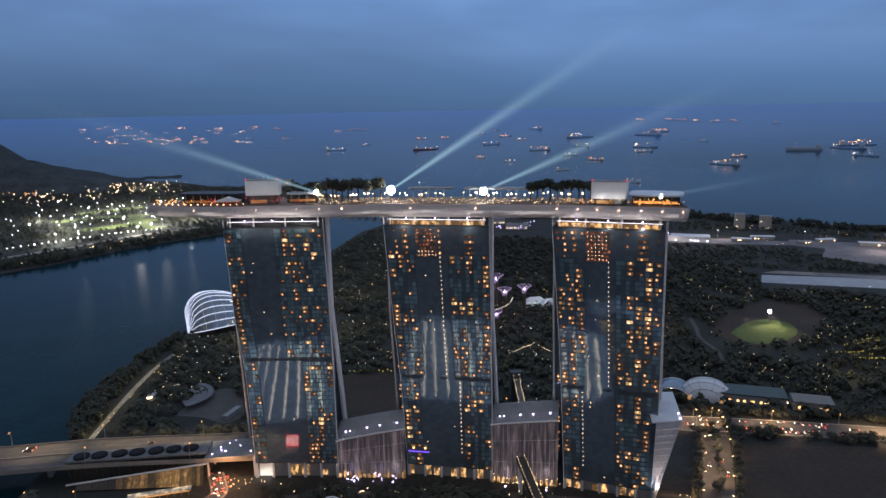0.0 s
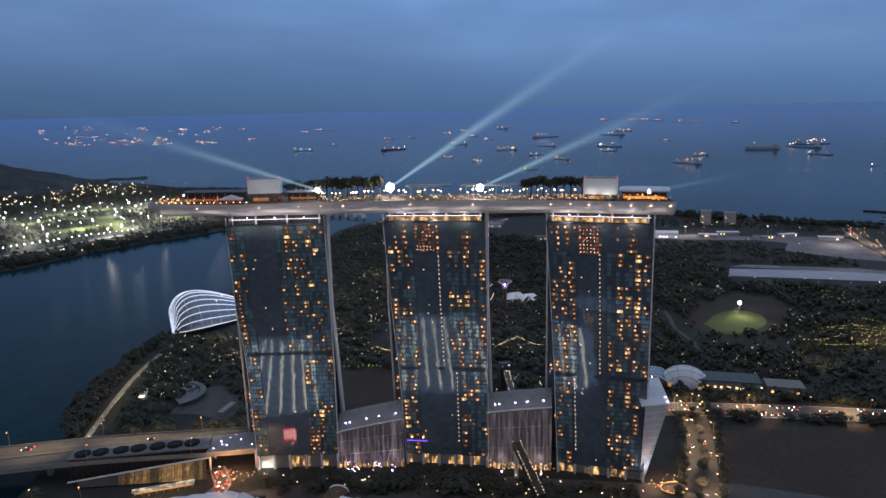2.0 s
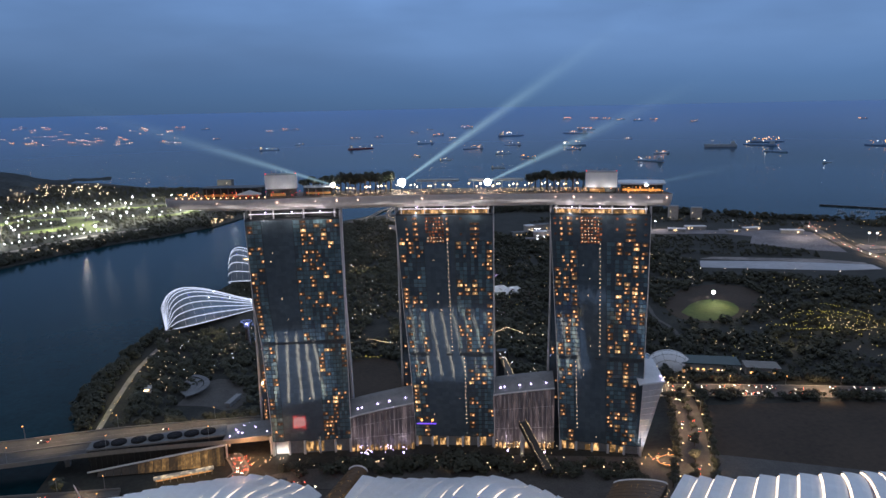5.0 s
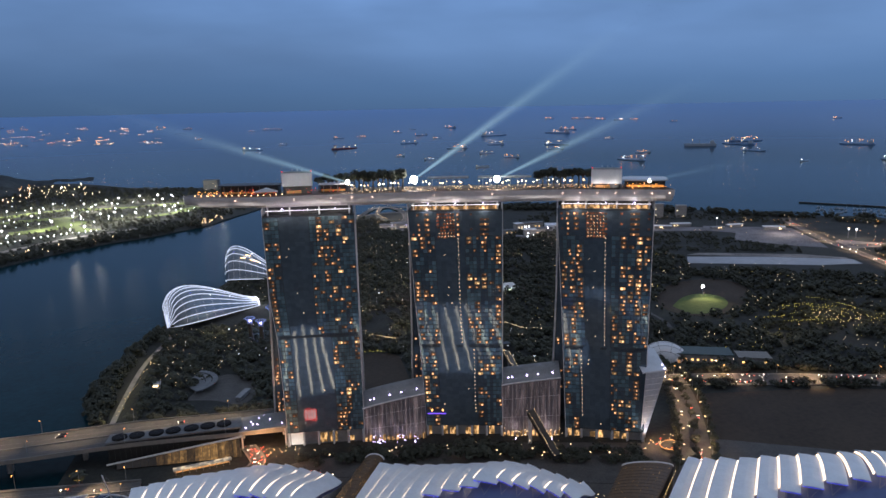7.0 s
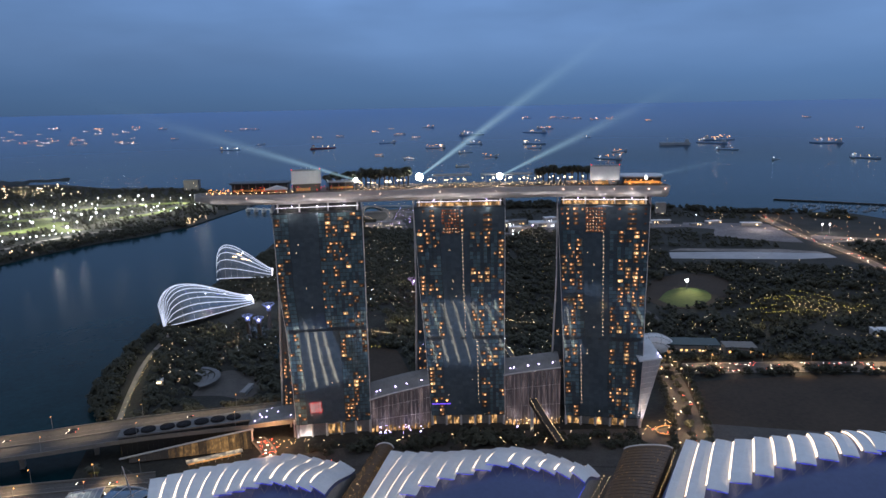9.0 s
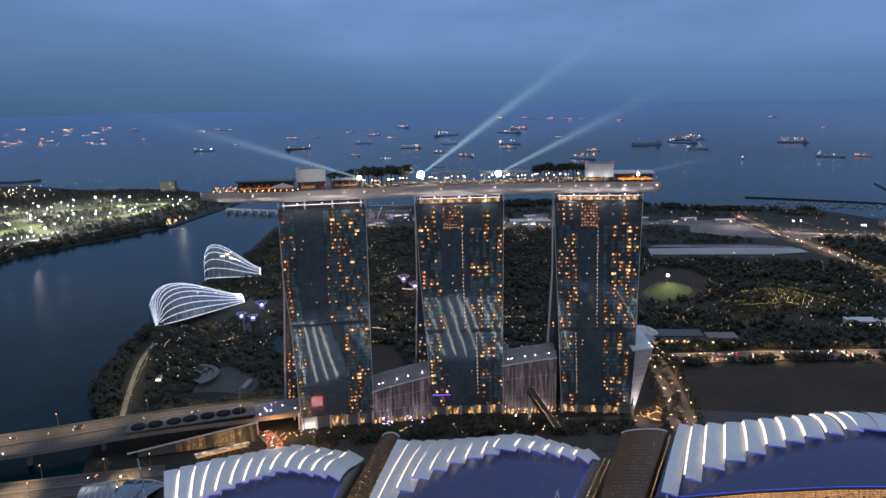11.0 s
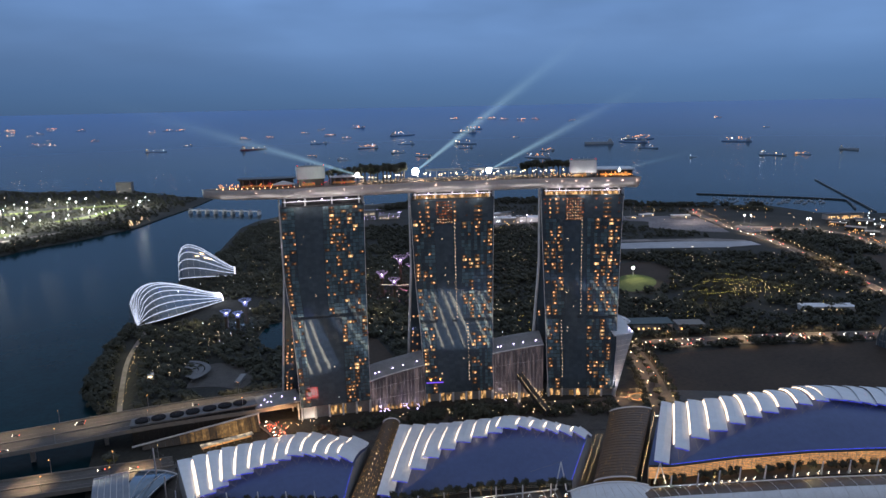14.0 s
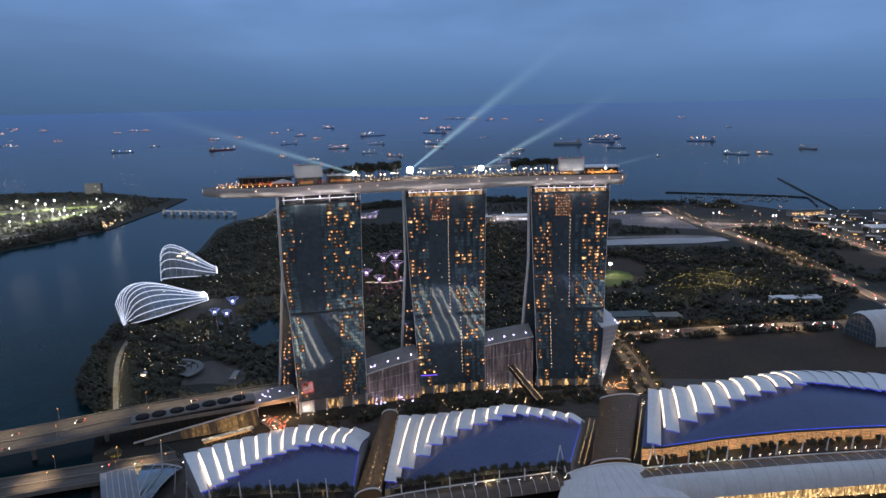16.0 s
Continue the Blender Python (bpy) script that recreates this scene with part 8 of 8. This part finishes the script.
scatter("atrium_warm_lamps", "small warm lamps at the atrium foot", [(110, 420), (154, 402), (155, 406), (112, 424)], 40, M["bulb"], 0.30, (1, 8), 42)
# queue of cars at the drop-off
drop_line, drop_road = road_thing([(-76, 478), (-73, 466), (-71, 450), (-80, 438)], 9, "drop-off road beside the first tower", lift=0.12)
traffic(drop_line, (-2.2, 2.2), 16, 11)
scatter("drop_off_lamps", "red and amber lamps at the drop-off", [(-76, 472), (-66, 472), (-62, 446), (-76, 446)], 24, M["tail"], 0.28, (1, 3), 43)
scatter("drop_off_white_lamps", "bright warm lamps at the drop-off", [(-64, 466), (-30, 456), (-28, 446), (-64, 452)], 16, M["bulb"], 0.30, (1, 5), 44)
for x, y in ((-180, 560), (-178, 590), (-174, 620), (-171, 650), (-167, 680), (-162, 712)):
    lamp("path_light", "POINT", (x, y, 6), 1300, (1.0, 0.82, 0.34), 0.5)
# small boats moored inside the breakwater
boat_mesh = Shape().loft([[(x, -1.7 * w, 0), (x, 1.7 * w, 0), (x, 2.0 * w, 1.6), (x, -2.0 * w, 1.6)] for x, w in ((-7, 0.8), (-5, 1), (3, 1), (7, 0.1))]).mesh("hull", M["ship_white"])
cabin_mesh = Shape().loft([[(x, -1.3, 1.6), (x, 1.3, 1.6), (x, 1.1, z), (x, -1.1, z)] for x, z in ((-3.6, 3.6), (0.5, 3.6), (2.4, 2.2))]).mesh("cabin", M["ship_white"])
mast_mesh = Shape().tube([(1, 0, 1.6), (1, 0, 13)], 0.12, 4).mesh("mast", M["rib"])
r4 = random.Random(15)
for k in range(44):
    u, v = (k % 22 + r4.uniform(0, 0.8)) / 22, (k // 22 + r4.uniform(0.1, 0.9)) / 2
    p = mix2(mix2((1285, 1240), (1475, 1040), u), mix2((1215, 1165), (1405, 985), u), v)
    e = thing("moored_boat", "small white boat moored inside the breakwater", "boat", (p.x, p.y, -2.1), group="moored boats")
    for me in (boat_mesh, cabin_mesh) + ((mast_mesh,) if k % 2 else ()):
        new(me.name, me).parent = e
    e.rotation_euler = (0, 0, r4.uniform(-0.5, 0.5))
for x, y, r_ in ((1024, 916, 1.2), (1035, 909, 1.3), (1090, 821, 1.4), (1096, 818, 1.3), (1137, 730, 1.1), (1135, 713, 1.1), (1127, 693, 1.0), (1143, 669, 1.1), (900, 1120, 0.8), (760, 1180, 0.9)):
    e = thing("yard_floodlight", "bright pinkish-white floodlight on a mast near the coast", "lamp", (x, y, 0), group="yard floodlights")
    Shape().tube([(0, 0, 0), (0, 0, 15)], 0.3, 5).ob("pole", M["grey"], e)
    Shape().ball((0, 0, 16), r_).ob("lamp_head", M["far_cold"], e)
for x, y in ((1030, 908), (1093, 816), (760, 1180), (940, 990), (1135, 715), (1060, 640)):
    lamp("yard_light", "POINT", (x, y - 3, 22), 30000, (1.0, 0.82, 0.70), 1.0)
# sheds of the port beyond the busy road
r5 = random.Random(23)
for k in range(30):
    u, v = (k % 10 + r5.uniform(0.1, 0.8)) / 10, k // 10
    p = mix2((1150, 860), (960, 420), u) + Vector((0.86, -0.36)) * (34 + 62 * v + r5.uniform(-10, 10))
    block((p.x, p.y), (r5.uniform(18, 44), r5.uniform(10, 18), r5.uniform(4, 8)), -62 + r5.uniform(-8, 8), "low pale port shed beside the busy road", "port_shed", r5.choice(("grey", "flat_roof", "flat_roof")), "dark", 2, r5.choice(("bulb", "cold", "warm_hot")))
scatter("port_white_lamps", "scattered white lamps over the port sheds", [(1150, 860), (960, 420), (1180, 380), (1330, 800)], 50, M["cold"], 0.5, (8, 14), 81)
scatter("port_amber_lamps", "scattered amber lamps along the port road", [(1090, 800), (1140, 800), (1000, 520), (950, 540)], 50, M["amber"], 0.45, (5, 11), 82)
# looping approach roads at the barrage
for pts in ([(258, 1440, 0), (290, 1475, 0), (287, 1522, 0), (300, 1600, 0), (328, 1680, 0), (356, 1684, 0), (363, 1609, 0), (345, 1509, 0), (313, 1450, 0), (270, 1434, 0)],
            [(180, 1460, 0), (230, 1530, 0), (262, 1600, 0), (330, 1700, 0), (430, 1660, 0), (520, 1600, 0)]):
    loop_line, loop_road = road_thing(pts, 9, "curving lit approach road at the barrage", lift=0.15)
    lamp_row("loop_road_lamps", "row of pale lamps along the curving approach road", [tuple(p) for p in loop_line], 13, M["bulb"], 0.36, 6, 1, 61)
    for i in (8, 24, 40):
        if i < len(loop_line):
            p = loop_line[i]
            lamp("loop_road_light", "SPOT", (p.x, p.y, 34), 40000, (1.0, 0.86, 0.78), 1.0, (p.x, p.y, 0), 150)
scatter("tower_foot_lamps", "warm lamps on the forecourt beside the end tower", [(208, 372), (228, 380), (236, 362), (216, 356)], 20, M["bulb"], 0.26, (1, 5), 45)
scatter("tower_foot_red_lamps", "red tail lamps on the forecourt beside the end tower", [(208, 372), (228, 380), (236, 362), (216, 356)], 6, M["tail"], 0.26, (0.6, 1.2), 46)
e = thing("drop_off_ring", "curved drop-off wall with a warm light line", "wall", (223, 362, 0))
arc_ = [(9 * math.cos(a), 7 * math.sin(a)) for a in (math.pi * (0.1 + 1.5 * i / 20) for i in range(21))]
Shape().loft([[(x, y, 0), (x * 1.06, y * 1.06, 0), (x * 1.06, y * 1.06, 1.6), (x, y, 1.6)] for x, y in arc_]).ob("wall", M["kerb"], e)
Shape().tube([(x * 1.03, y * 1.03, 1.75) for x, y in arc_], 0.07, 4).ob("light_line", M["amber"], e, "warm light line")
lamp("forecourt_light", "POINT", (226, 368, 8), 5000, (1.0, 0.58, 0.28), 1.0)
for k in range(9):
    f_ = (k + 0.5) / 9 * (len(cross_line) - 1)
    i = min(int(f_), len(cross_line) - 2)
    p = cross_line[i].lerp(cross_line[i + 1], f_ - i)
    d = (cross_line[i + 1] - cross_line[i]).to_2d().normalized()
    for s_ in (-1, 1):
        q = p + Vector((-d.y, d.x, 0)) * 10.8 * s_
        e = street_lamp((q.x, q.y, 0.3), 9, 2.0, "slim street lamp along the side road", "side road street lamps", "bulb")
        e.rotation_euler = (0, 0, math.atan2(-s_ * d.x, s_ * d.y))
# ribs of the garden shell roof
shell_thing = bpy.context.scene.objects["event_dome"]
for y in (-0.75, -0.4, 0, 0.4, 0.75):
    w_ = (1 - y * y) ** 0.5
    Shape().tube([(22.1 * math.cos(t) * w_, y * 17, 16.1 * math.sin(t) * w_ + 0.2) for t in (math.pi * i / 14 for i in range(15))], 0.22, 4).ob("shell_rib", M["grey"], shell_thing)
for t in (0.35, 0.8, 1.25, 1.9, 2.35, 2.8):
    Shape().tube([(22.1 * math.cos(t) * (1 - y * y) ** 0.5, y * 17, 16.1 * math.sin(t) * (1 - y * y) ** 0.5 + 0.2) for y in (-0.95, -0.7, -0.35, 0, 0.35, 0.7, 0.95)], 0.18, 4).ob("shell_rib", M["grey"], shell_thing)
